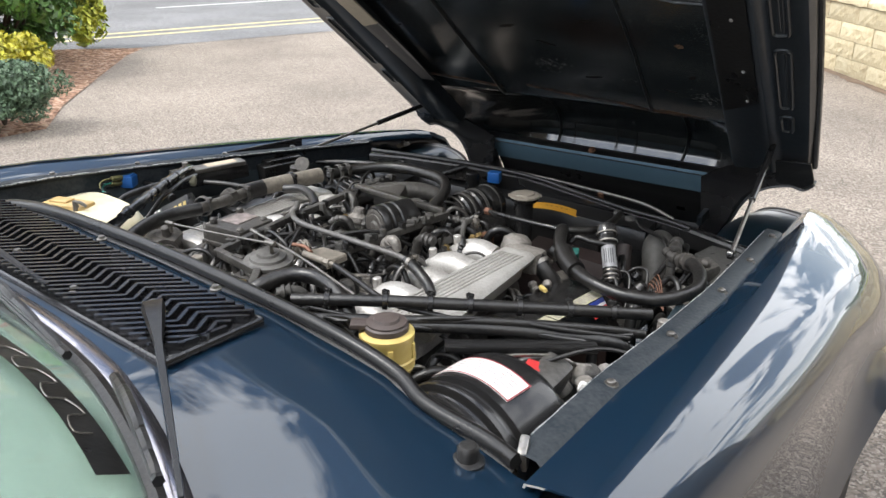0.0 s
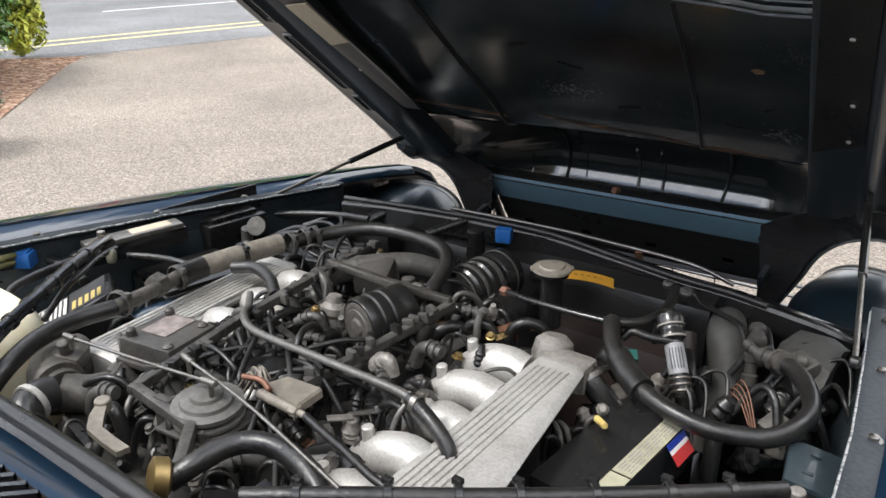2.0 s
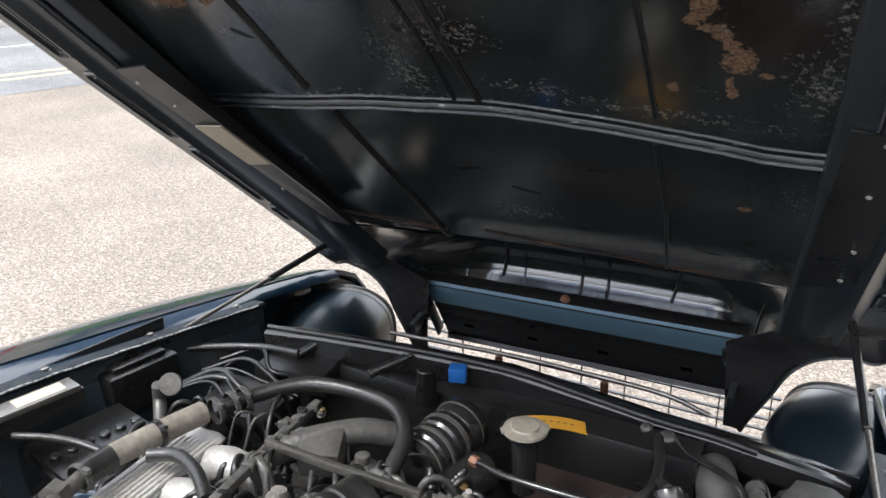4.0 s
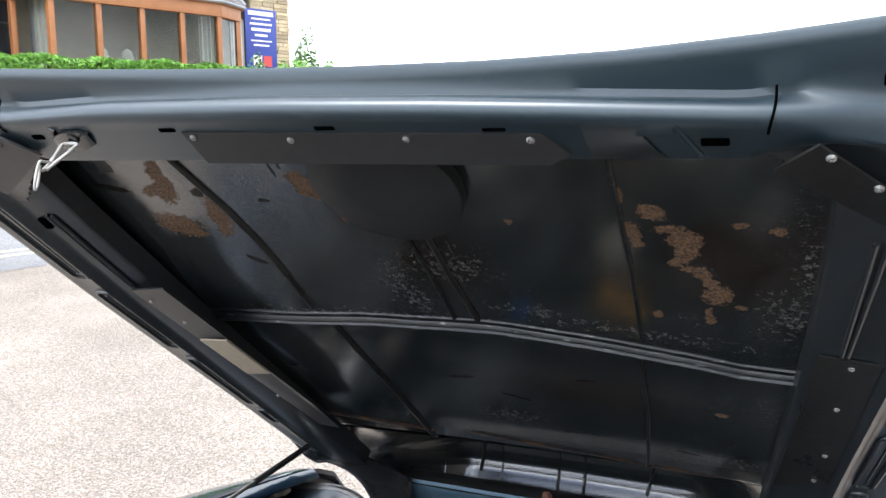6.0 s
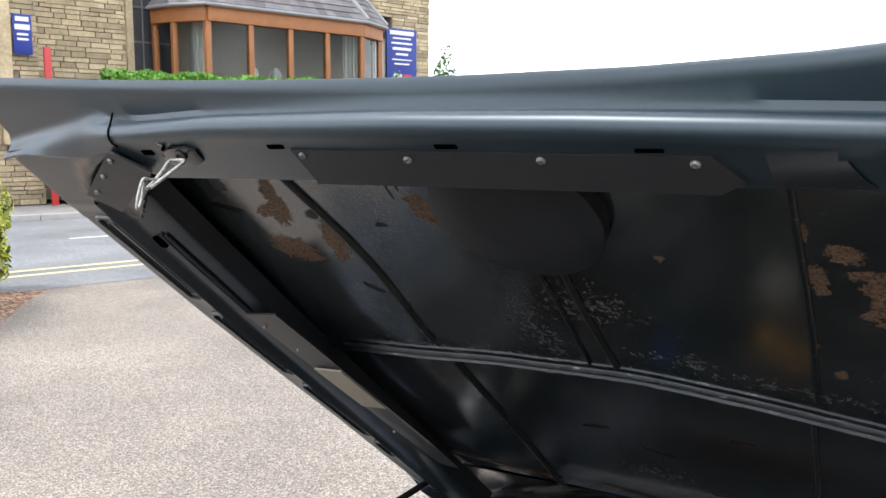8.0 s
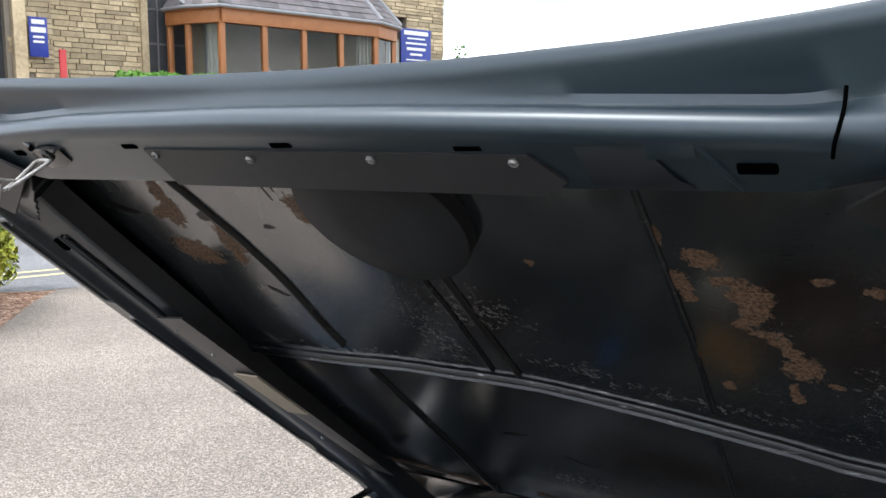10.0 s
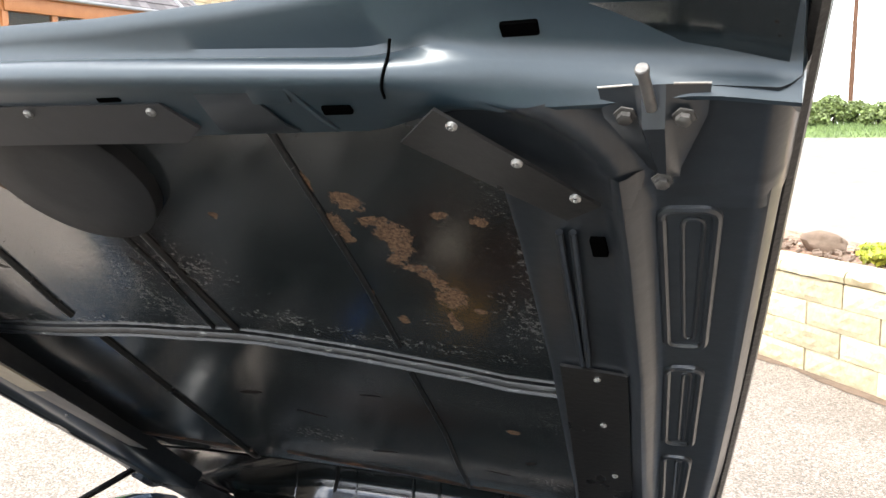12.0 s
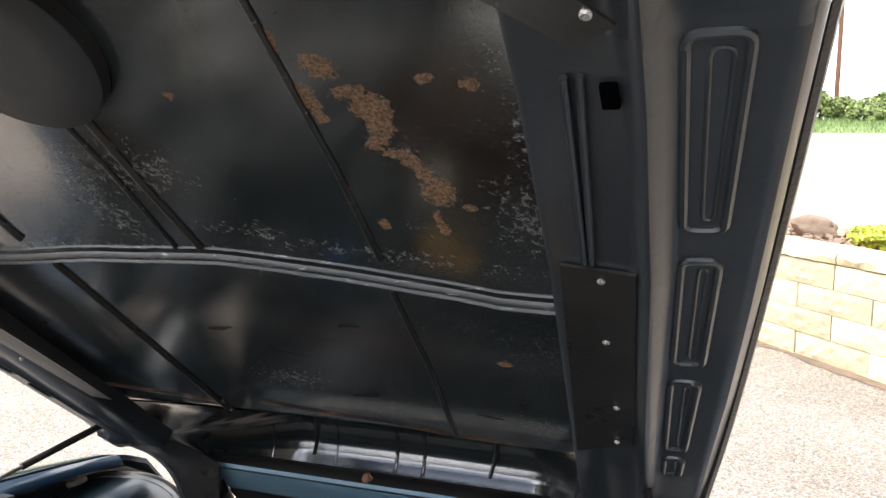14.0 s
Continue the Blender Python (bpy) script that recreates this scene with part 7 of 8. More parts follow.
bm = B()
box(bm, (-.655, 1.23, .872), (.022, .24, .036), bevel=.004, rot=(0, 0, -12))
ep("battery_bracket", bm, SATIN, "black battery hold-down bracket")
bm = B()
bmesh.ops.create_uvsphere(bm, u_segments=24, v_segments=12, radius=1, matrix=Matrix.Translation((-.475, 1.16, .775)) @ Matrix.Rotation(radians(-14), 4, "Z") @ Matrix.Diagonal((.05, .10, .045, 1)))
cp("tower_top", bm, PAINT, "rounded dark blue top of the suspension tower")
bm = B()
box(bm, (-.655, 1.24, .897), (.045, .20, .012), bevel=.003, rot=(0, 0, -12))
ep("clamp_bar", bm, STEEL, "steel battery clamp")
bm = B()
box(bm, (-.648, 1.275, .9025), (.03, .085, .002), rot=(0, 0, -12))
ep("paper_label", bm, mat("cream paper label", (.60, .50, .38), .6, 0, (.48, .38, .28), 60, 12, .6, .05), "cream paper label")
bm = B()
spin(bm, (-.645, 1.165, .895), (0, 0, 1), [(.014, 0), (.014, .02), (.008, .022), (.008, .034), (.004, .036)], 14)
box(bm, (-.64, 1.155, .905), (.04, .045, .016), bevel=.004, rot=(0, 0, 20))
ep("terminal", bm, STEEL, "grey battery terminal")
bm = B()
spin(bm, (-.60, 1.145, .893), (.7, .7, 0), [(.012, 0), (.014, .004), (.014, .012), (.010, .015)], 16)
ep("terminal_knob", bm, mat("grubby cream plastic", (.33, .31, .22), .5, 0, (.16, .15, .11), 90, 20, .7, .1))
rod("battery_lead", [(-.635, 1.17, .915), (-.592, 1.119, .925), (-.54, 1.047, .929), (-.491, .978, .930), (-.434, .903, .932), (-.385, .832, .930)], .0108, GRILLE, "thick taped black battery lead")
for t in (.12, .30, .48, .60, .74, .90):
    clamp_ring((lerp(-.592, -.385, t), lerp(1.119, .832, t), lerp(.926, .9305, t)), (.59, -.81, .01), .0112, engine, SATIN, "cable_tie")
rod("battery_lead", [(-.61, 1.17, .900), (-.575, 1.11, .908), (-.53, 1.05, .910), (-.50, 1.0, .905), (-.47, .94, .88)], .0055, RUBBER)
rod("battery_lead", [(-.62, 1.20, .872), (-.56, 1.225, .873), (-.50, 1.238, .872), (-.44, 1.25, .86)], .007, RUBBER)
rod("battery_lead", [(-.665, 1.14, .880), (-.65, 1.07, .886), (-.636, 1.01, .888), (-.62, .965, .885), (-.60, .93, .86)], .0085, RUBBER)
# split sleeve, lying open at its end
bm = B()
d = Vector((.56, -.82, -.01)).normalized()
q = Vector((d.y, -d.x, 0))
rows = []
for k in range(10):
    p = Vector((-.392, .842, .929)) + d * (.0125 * k)
    w = lerp(.0125, .020, k / 9)
    rows.append([p + q * (w * math.sin(radians(a))) - Vector((0, 0, w * .75 * math.cos(radians(a)))) for a in range(-100, 101, 20)])
grid(bm, rows, .0015)
ep("lead_sleeve", bm, GRILLE, "open black sleeve with a pale lining")
bm = B()
grid(bm, [[p + q * (w * .86 * math.sin(radians(a))) - Vector((0, 0, w * .64 * math.cos(radians(a)))) for a in range(-70, 71, 20)] for p, w in [(Vector((-.392, .842, .929)) + d * (.0125 * k), lerp(.0125, .020, k / 9)) for k in range(5, 11)]], .001)
ep("sleeve_lining", bm, WHITE)
bm = B()
box(bm, (-.685, 1.50, .815), (.11, .15, .085), bevel=.006, rot=(0, 0, -10))
fb = cp("fuse_box", bm, BLACK, "black fuse box with a stepped lid")
bm = B()
box(bm, (-.685, 1.50, .862), (.08, .115, .012), bevel=.004, rot=(0, 0, -10))
box(bm, (-.685, 1.50, .870), (.018, .03, .010), bevel=.003, rot=(0, 0, -10))
cp("lid", bm, BLACK, parent=fb)
bm = B()
box(bm, (-.722, 1.46, .875), (.006, .30, .05), bevel=.002, rot=(0, 0, -8))
cp("splash_strip", bm, SATIN, parent=fb)
bm = B()
spin(bm, (-.478, 1.415, .898), (.35, -.55, .35), [(.010, -.03), (.012, -.004), (.019, 0), (.021, .003), (.019, .006), (.008, .007)], 24)
ep("filler_disc", bm, CASTING, "dusty steel filler cap")
rod("filler_pipe", [(-.515, 1.418, .885), (-.52, 1.42, .85), (-.48, 1.38, .82)], .012, GRIME)
bm = B()
rows = []
for i in range(17):
    h = i / 16
    z = .68 + .215 * h
    f = interp(h, [(0, .96), (.5, 1), (.7, .985), (.82, .95), (.92, .87), (1, .70)])
    ring = []
    for k in range(40):
        a = 2 * math.pi * k / 40
        ca, sa = math.cos(a), math.sin(a)
        x = math.copysign(abs(ca) ** .55, ca) * .145 * f
        y = math.copysign(abs(sa) ** .55, sa) * .085 * f
        ring.append((-.612 + x, .888 + y - .02 * x, z))
    rows.append(ring)
grid(bm, rows, close=True)
bmesh.ops.holes_fill(bm, edges=[e for e in bm.edges if e.is_boundary], sides=0)
wt = ep("washer_tank", bm, CREAM, "aged cream plastic washer tank")
bm = B()
box(bm, (-.650, .848, .892), (.115, .055, .026), bevel=.010, rot=(0, 0, 22))
box(bm, (-.665, .842, .904), (.050, .034, .012), bevel=.005, rot=(0, 0, 22))
ep("tank_cover", bm, mat("stained ochre plastic", (.62, .47, .22), .45, 0, (.42, .27, .10), 50, 14, .8, .1), "stained ochre tank cover")
bm = B()
cyl(bm, (-.60, .842, .885), (-.602, .842, .918), .008, .006)
tube(bm, [(-.602, .842, .914), (-.585, .846, .916), (-.572, .852, .908)], .004, 8)
ep("tank_outlet", bm, CASTING, "grey tank outlet spout")
bm = B()
box(bm, (-.722, 1.046, .893), (.034, .036, .030), bevel=.004, rot=(0, 0, 35))
box(bm, (-.722, 1.046, .909), (.026, .028, .006), bevel=.002, rot=(0, 0, 35))
ep("plug", bm, BLUE, "blue wiring plug")
OLIVE = mat("olive sleeve", (.20, .19, .07), .5, 0, (.12, .11, .05), 90, 20, .6, .1)
for k in range(2):
    bm = B()
    cyl(bm, (-.722, 1.028 - .004 * k, .906 - .013 * k), (-.712, .995 - .004 * k, .912 - .013 * k), .0065, seg=10)
    ep("wire_sleeve", bm, OLIVE)
for k in range(4):
    rod("loom_wire", [(-.712, .998, .912 - .005 * k), (-.708, .972, .914 - .006 * k), (-.702 + .004 * k, .958, .906 - .006 * k), (-.695 + .004 * k, .962, .890), (-.70, .985, .872)], .0022, (OLIVE, RUBBER, GREEN_IN, RUBBER)[k])
rod("loom_branch", [(-.72, 1.09, .875), (-.66, 1.10, .865), (-.60, 1.09, .86)], .010, RUBBER)
rod("loom_branch", [(-.71, 1.6, .82), (-.62, 1.66, .825), (-.52, 1.70, .83), (-.42, 1.70, .84)], .008, RUBBER)
random.seed(31)
for k in range(7):
    y0 = random.uniform(1.50, 1.66)
    rod("small_hose", [(-.60, y0, .80), (-.52, y0 + .04, .825 + .02 * random.random()), (-.44, y0 + random.uniform(-.02, .06), .82), (-.36, y0 + random.uniform(-.06, .06), .80)], random.uniform(.003, .008), BLACK)
bm = B()
box(bm, (-.44, 1.56, .76), (.16, .14, .10), bevel=.012, rot=(0, 0, 10))
ep("canister", bm, BLACK, "black box beside the radiator")
# painted suspension tower with two stickers, low on the left
bm = B()
box(bm, (-.56, 1.12, .66), (.22, .30, .16), bevel=.03, rot=(0, -20, 0))
cp("tower", bm, PAINT, "dark blue suspension tower")

# black panels added beside the radiator to hide the bright ground behind
for x0, x1 in ((.36, .62), (-.62, -.40)):
    bm = B()
    grid(bm, [[(x, 1.845, .80), (x, 1.85, .70), (x, 1.85, .42)] for x in (x0, (x0 + x1) / 2, x1)], .006)
    cp("filler_panel", bm, BLACK, "black panel added beside the radiator")


def bolt(p, axis=(0, 0, 1), r=.006, material=None):
    bm = B()
    spin(bm, p, axis, [(r * 1.5, 0), (r * 1.5, .0015), (r, .002), (r, .007), (r * .8, .008)], 8)
    ep("bolt", bm, material or STEEL)


def p_clip(p, d, r, material=None):
    clamp_ring(p, d, r, engine, material or STEEL)


random.seed(77)
for k in range(70):
    x, y = random.uniform(-.26, .20), random.uniform(.80, 1.50)
    bolt((x, y, random.uniform(.80, .88)), (random.gauss(0, .4), random.gauss(0, .4), 1), random.uniform(.004, .008), random.choice([STEEL, ALU_DULL, GRIME, BRASS]))
for k in range(34):
    # angled brackets with a folded foot
    x, y, z = random.uniform(-.26, .20), random.uniform(.82, 1.46), random.uniform(.82, .88)
    a = random.uniform(0, 180)
    bm = B()
    M = pose(x, y, z, random.uniform(-20, 20), random.uniform(-20, 20), a)
    box(bm, (0, 0, 0), (random.uniform(.025, .06), .016, .003), M, bevel=.0008)
    box(bm, (.012, 0, -.014), (.003, .016, .028), M, bevel=.0008)
    ep("bracket", bm, random.choice([GRIME, GRIME, ALU_DULL, RUSTY, SATIN]))
for k in range(70):
    # thin wires and vacuum pipes looping between parts
    x, y = random.uniform(-.28, .22), random.uniform(.80, 1.50)
    d = Vector((random.uniform(-.11, .11), random.uniform(-.13, .13), 0))
    z = random.uniform(.845, .895)
    rod("loom_wire", [(x, y, z - .05), Vector((x, y, z)) + d * .25, Vector((x, y, z + .01)) + d * .7, Vector((x, y, z - .05)) + d], random.choice([.0022, .003, .004, .0055]), random.choice([RUBBER, RUBBER, RUBBER, GRIME, PIPE, SOOT]))
for k in range(54):
    # ribbed boots and plugs standing up out of the dark
    x, y, z = random.uniform(-.25, .20), random.uniform(.82, 1.48), random.uniform(.80, .86)
    bm = B()
    r = random.uniform(.007, .015)
    spin(bm, (x, y, z), (random.gauss(0, .5), random.gauss(0, .5), 1), [(r * .8, 0), (r, .004), (r * .8, .008), (r, .012), (r * .8, .016), (r, .020), (r * .6, .026), (r * .5, .034)], 12)
    ep("boot", bm, random.choice([BLACK, RUBBER, GRIME, ALU_DULL, BLACK]))
# right bay floor clutter under the hose loop
for k in range(30):
    x, y, z = random.uniform(.32, .62), random.uniform(1.42, 1.78), random.uniform(.68, .79)
    bm = B()
    if k % 3:
        spin(bm, (x, y, z), (random.gauss(0, .6), random.gauss(0, .6), 1), [(.010, 0), (.016, .006), (.013, .014), (.016, .022), (.010, .034)], 12)
    else:
        box(bm, (x, y, z), (.03, .04, .025), bevel=.004, rot=(random.uniform(-30, 30), random.uniform(-30, 30), random.uniform(0, 90)))
    ep("fitting", bm, random.choice([BLACK, GRIME, GRIME, SATIN, ALU_DULL]))
for k in range(14):
    x, y = random.uniform(.36, .60), random.uniform(1.44, 1.74)
    rod("loom_wire", [(x, y, .75), (x + .03, y + .02, .80), (x + .06, y + random.uniform(-.05, .05), .795), (x + .08, y - .03, .74)], random.uniform(.003, .007), RUBBER)
# beside and below the servo
for k in range(24):
    x, y = random.uniform(.28, .52), random.uniform(.78, 1.02)
    d = Vector((random.uniform(-.02, .14), random.uniform(.0, .12), 0))
    z = random.uniform(.80, .87)
    rod("loom_wire", [(x, y, z - .06), Vector((x, y, z)) + d * .3, Vector((x, y, z)) + d * .8, Vector((x, y, z - .07)) + d * 1.2], random.uniform(.003, .009), random.choice([RUBBER, RUBBER, BLACK, STEEL]))
for k in range(12):
    x, y, z = random.uniform(.60, .70), random.uniform(.96, 1.14), random.uniform(.82, .88)
    bm = B()
    cyl(bm, (x, y, z - .03), (x + random.gauss(0, .01), y + random.gauss(0, .01), z), random.uniform(.007, .016), seg=10)
    ep("fitting", bm, random.choice([GRIME, ALU_DULL, BLACK]))
# left bank outer side, beneath the pipework
for k in range(30):
    x, y = random.uniform(-.56, -.42), random.uniform(.95, 1.55)
    d = Vector((random.uniform(-.05, .05), random.uniform(-.12, .12), 0))
    z = random.uniform(.74, .83)
    rod("loom_wire", [(x, y, z - .05), Vector((x, y, z)) + d * .3, Vector((x, y, z)) + d * .8, Vector((x, y, z - .06)) + d * 1.2], random.uniform(.003, .010), random.choice([RUBBER, RUBBER, BLACK]))
# module lid below the leads, with a striped sticker and a white one
R = Matrix.Translation((-.568, 1.045, .842)) @ Matrix.Rotation(radians(-32), 4, "Z") @ Matrix.Rotation(radians(24), 4, "X")
bm = B()
box(bm, (0, 0, -.012), (.105, .15, .026), R, bevel=.005)
box(bm, (0, 0, -.06), (.085, .13, .08), R, bevel=.008)
md = ep("module", bm, BLACK, "black module with two stickers")
bm = B()
box(bm, (-.004, .028, .0015), (.088, .072, .0014), R)
part("sticker", bm, INK, md, "black sticker with yellow stripes")
for k in range(5):
    bm = B()
    box(bm, (.017, .003 + .0125 * k, .0027), (.034, .0075, .0012), R)
    part("sticker_stripe", bm, YELLOW, md)
bm = B()
box(bm, (.004, -.043, .0015), (.084, .060, .0014), R)
part("sticker", bm, WHITE, md, "white sticker with dark print")
for k in range(6):
    bm = B()
    box(bm, (.004, -.066 + .009 * k, .0026), (.074, .0030, .0010), R)
    part("text_bar", bm, INK, md)

# clips, unions and small castings along the rails and branches
random.seed(91)
for k in range(26):
    t = k / 25
    for x0, x1, y0, y1 in ((-.125, -.205, .90, 1.46), (.045, .076, .99, 1.34)):
        if random.random() < .45:
            continue
        x, y = lerp(x0, x1, t), lerp(y0, y1, t)
        bm = B()
        box(bm, (x + random.uniform(-.012, .012), y, .908), (random.uniform(.015, .021), random.uniform(.005, .014), random.uniform(.014, .019)), bevel=.003, rot=(0, random.uniform(-10, 10), random.uniform(-25, 25)))
        ep("rail_clip", bm, random.choice([BLACK, GRIME, DUST, RUBBER]))
for k in range(22):
    x, y, z = random.uniform(-.22, .16), random.uniform(.86, 1.44), random.uniform(.855, .90)
    d = Vector((random.uniform(-1, 1), random.uniform(-1, 1), random.uniform(-.2, .5))).normalized()
    bm = B()
    p = Vector((x, y, z))
    r = random.uniform(.006, .012)
    tube(bm, [p, p + d * .025, p + d * .045 + Vector((0, 0, -.012)), p + d * .055 + Vector((0, 0, -.04))], r, 10, 5)
    spin(bm, p + d * .012, d, [(r, -.004), (r * 1.35, -.003), (r * 1.35, .003), (r, .004)], 12, caps=False)
    spin(bm, p + d * .024, d, [(r, -.003), (r * 1.3, -.002), (r * 1.3, .002), (r, .003)], 12, caps=False)
    ep("elbow", bm, random.choice([DUST, RUBBER, GRIME, DUST, ALU_DULL]))
for k in range(5):
    # grime-covered castings standing between the rails
    x, y = (-.10, -.02, .005, -.13, -.06)[k], (1.10, 1.02, 1.09, 1.26, 1.40)[k]
    bm = B()
    spin(bm, (x, y, .80), (random.uniform(-.2, .2), random.uniform(-.2, .2), 1), [(.024, 0), (.026, .03), (.020, .04), (.020, .055), (.024, .06), (.024, .072), (.014, .08), (.012, .092), (.004, .094)], 16)
    ep("casting", bm, (DUST, GRIME, DUST, ALU_DULL, GRIME)[k])


# ---- planting and the church house across the road ----
def away(az, dist, z=0.0):
    return Vector((1.18 + math.sin(radians(az)) * dist, math.cos(radians(az)) * dist, z))


leafy("bush", (-8.10, 3.86, .05), (.98, .96, .72), .05, 15000, LEAF_G, "rounded dark green shrub in the bark bed", 1, lumps=44)
leafy("bush", (-8.66, 5.10, .05), (.36, .36, .66), .045, 7000, LEAF_L, "lime-green shrub behind the green one", 2)
leafy("bush", (-6.98, 3.44, .05), (.50, .46, .25), .034, 8000, LEAF_Y, "low golden-yellow leafy shrub", 3)
leafy("bush", (-5.36, 2.66, .04), (.46, .42, .25), .020, 14000, LEAF_C, "low grey-green conifer shrub", 4)

ANG = math.degrees(math.atan2(RD.y, RD.x)) - 90


def bx(bm, u, v, z, su, sv, sz, bevel=0.0):
    """A box in the road's own axes."""
    return box(bm, uv(u, v, z), (sv, su, sz), bevel=bevel, rot=(0, 0, ANG))


church = thing("house", uv(12, 22, 0), "sandstone house with a timber bay window under a slate roof", "house")
CH = Matrix.Translation(-uv(12, 22, 0))


def hs(name, bm, material, label="", parent=None, smooth=True):
    ob = part(name, bm, material, parent or church, label, smooth)
    if not parent:
        ob.matrix_parent_inverse = CH
    return ob


def stone_wall(u0, u1, z0, z1, v, name, gaps=(), course=.13, seed=1, sv=.12):
    """Coursed stone: a mortar core and separate blocks of varied length, proud of it."""
    rnd = random.Random(seed)
    bm = B()
    cuts = sorted(gaps)
    edges = [u0] + [e for g in cuts for e in g[:2]] + [u1]
    for a, b in zip(edges[::2], edges[1::2]):
        bx(bm, (a + b) / 2, v + .25, (z0 + z1) / 2, b - a, .46, z1 - z0)
    for g in cuts:
        bx(bm, (g[0] + g[1]) / 2, v + .25, (z0 + g[2]) / 2, g[1] - g[0], .46, g[2] - z0)
        if g[3] < z1:
            bx(bm, (g[0] + g[1]) / 2, v + .25, (z1 + g[3]) / 2, g[1] - g[0], .46, z1 - g[3])
    w = hs(name, bm, MORTAR, "coursed buff sandstone wall")
    bm = B()
    z = z0
    while z < z1 - .05:
        h = min(course * rnd.uniform(.75, 1.15), z1 - z)
        u = u0 - rnd.uniform(0, .3)
        while u < u1:
            L = rnd.uniform(.28, .75)
            a, b = max(u, u0), min(u + L, u1)
            ok = b - a > .05 and not any(a < g[1] and b > g[0] and z < g[3] and z + h > g[2] for g in gaps)
            if ok:
                bx(bm, (a + b) / 2, v + .01 + rnd.uniform(-.012, .012), z + h / 2, b - a - .018, .10, h - .018)
            u += L
        z += h
    st = part("stone_facing", bm, STONE, w, smooth=False)
    st["kind"] = "stuff"
    return w


VB = 20.0   # front of the bay
VW = 21.6   # house wall behind it
stone_wall(6.5, 8.95, 2.6, 9.0, VW, "wall", seed=2)
stone_wall(10.0, 19.2, 5.6, 9.0, VW, "wall", seed=3)
stone_wall(17.6, 19.2, 0.1, 5.6, VW, "wall", seed=4)
stone_wall(-6, 6.5, .1, 9.0, VW - .9, "wall", gaps=((2.2, 3.1, 2.2, 8.2), (3.9, 4.6, 2.2, 8.2), (5.0, 5.5, 2.2, 8.2)), seed=5)
stone_wall(7.1, 19.2, .1, 2.6, VW, "wall", seed=7)
bm = B()
bx(bm, 9.55, VW + .42, 5.8, 1.5, .10, 6.4)
hs("dark_window", bm, INK, "dark leaded window")
bm = B()
for z in (3.3, 4.2, 5.1, 6.0):
    bx(bm, 9.55, VW + .36, z, 1.4, .04, .05)
for u in (9.15, 9.5, 9.85):
    bx(bm, u, VW + .36, 5.8, .04, .04, 6.4)
hs("window_bars", bm, SLATE)
bm = B()
for u in (8.98, 6.52):
    bx(bm, u, VW - .03, 5.8, .18, .2, 6.4, .01)
hs("quoin", bm, STONE)
bm = B()
for u in (2.65, 4.25, 5.25):
    bx(bm, u, VW - .55, 5.2, .9, .06, 6.0)
hs("dark_window", bm, INK)
bm = B()
for u in (3.5, 4.8, 5.75):
    bx(bm, u, VW - 1.0, 5.0, .28, .3, 7.0, .03)
hs("buttress", bm, STONE, "stone buttress")
bm = B()
cyl(bm, uv(10.65, VW - .12, 1.0), uv(10.65, VW - .12, 9.0), .06)
hs("downpipe", bm, LEAD, "grey downpipe")

# bay window: base, sill, five front lights and two canted sides, fascia, roof
C0, C1 = 10.41, 15.24
SIDE0, SIDE1 = 9.7, 16.9
outline = [(SIDE0, VW), (C0 - .5, VB + .9), (C0, VB), (C1, VB), (C1 + 1.1, VB + .6), (SIDE1, VW)]
bm = B()
grid(bm, [[uv(u, v, z) for u, v in outline] for z in (.1, 2.75)], .3)
hs("bay_base", bm, STONE, "stone base of the bay")


def along(pts, step):
    out = []
    for (a, b), (c, d) in zip(pts, pts[1:]):
        L = math.hypot(c - a, d - b)
        n = max(1, round(L / step))
        out += [(lerp(a, c, i / n), lerp(b, d, i / n)) for i in range(n)]
    return out + [pts[-1]]


posts = along(outline, 1.15)
for u, v in posts:
    bm = B()
    bx(bm, u, v, 3.75, .15, .15, 1.95, .012)
    hs("mullion", bm, TIMBER, "orange-brown timber mullion")
for z, h, d in ((2.80, .12, .22), (4.82, .34, .26), (5.04, .10, .40)):
    for (a, b), (c, e) in zip(outline, outline[1:]):
        bm = B()
        m = (uv(a, b, z) + uv(c, e, z)) / 2
        q = uv(c, e) - uv(a, b)
        box(bm, m, (q.length + .06, d, h), bevel=.015, rot=(0, 0, math.degrees(math.atan2(q.y, q.x))))
        hs("bay_rail", bm, TIMBER, "orange-brown timber rail")
for (a, b), (c, e) in zip(posts, posts[1:]):
    bm = B()
    m = (uv(a, b, 3.75) + uv(c, e, 3.75)) / 2
    q = uv(c, e) - uv(a, b)
    box(bm, m, (q.length - .1, .012, 1.9), rot=(0, 0, math.degrees(math.atan2(q.y, q.x))))
    gl = hs("pane", bm, PANE, smooth=False)
    gl.visible_shadow = False
# room walls and floor, painted dark in place of interior shade
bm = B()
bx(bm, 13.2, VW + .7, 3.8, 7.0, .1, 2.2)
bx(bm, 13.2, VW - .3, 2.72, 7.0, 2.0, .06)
hs("room", bm, INSIDE, "room behind the bay, its dimness painted dark")
for u in (10.3, 15.0, 16.1):
    bm = B()
    rows = []
    for i in range(13):
        rows.append([uv(u + .04 * i, VB + .62 + .03 * math.sin(i * 1.9), z) for z in (2.8, 3.8, 4.75)])
    grid(bm, rows, .01)
    hs("curtain", bm, CURTAIN, "pale curtain")
for u in (11.95, 12.65):
    bm = B()
    spin(bm, uv(u, VB + .5, 2.80), (0, 0, 1), [(.16, 0), (.16, .6), (.12, .75), (.03, .82)], 16)
    hs("chair_back", bm, CURTAIN, "rounded pale chair back")
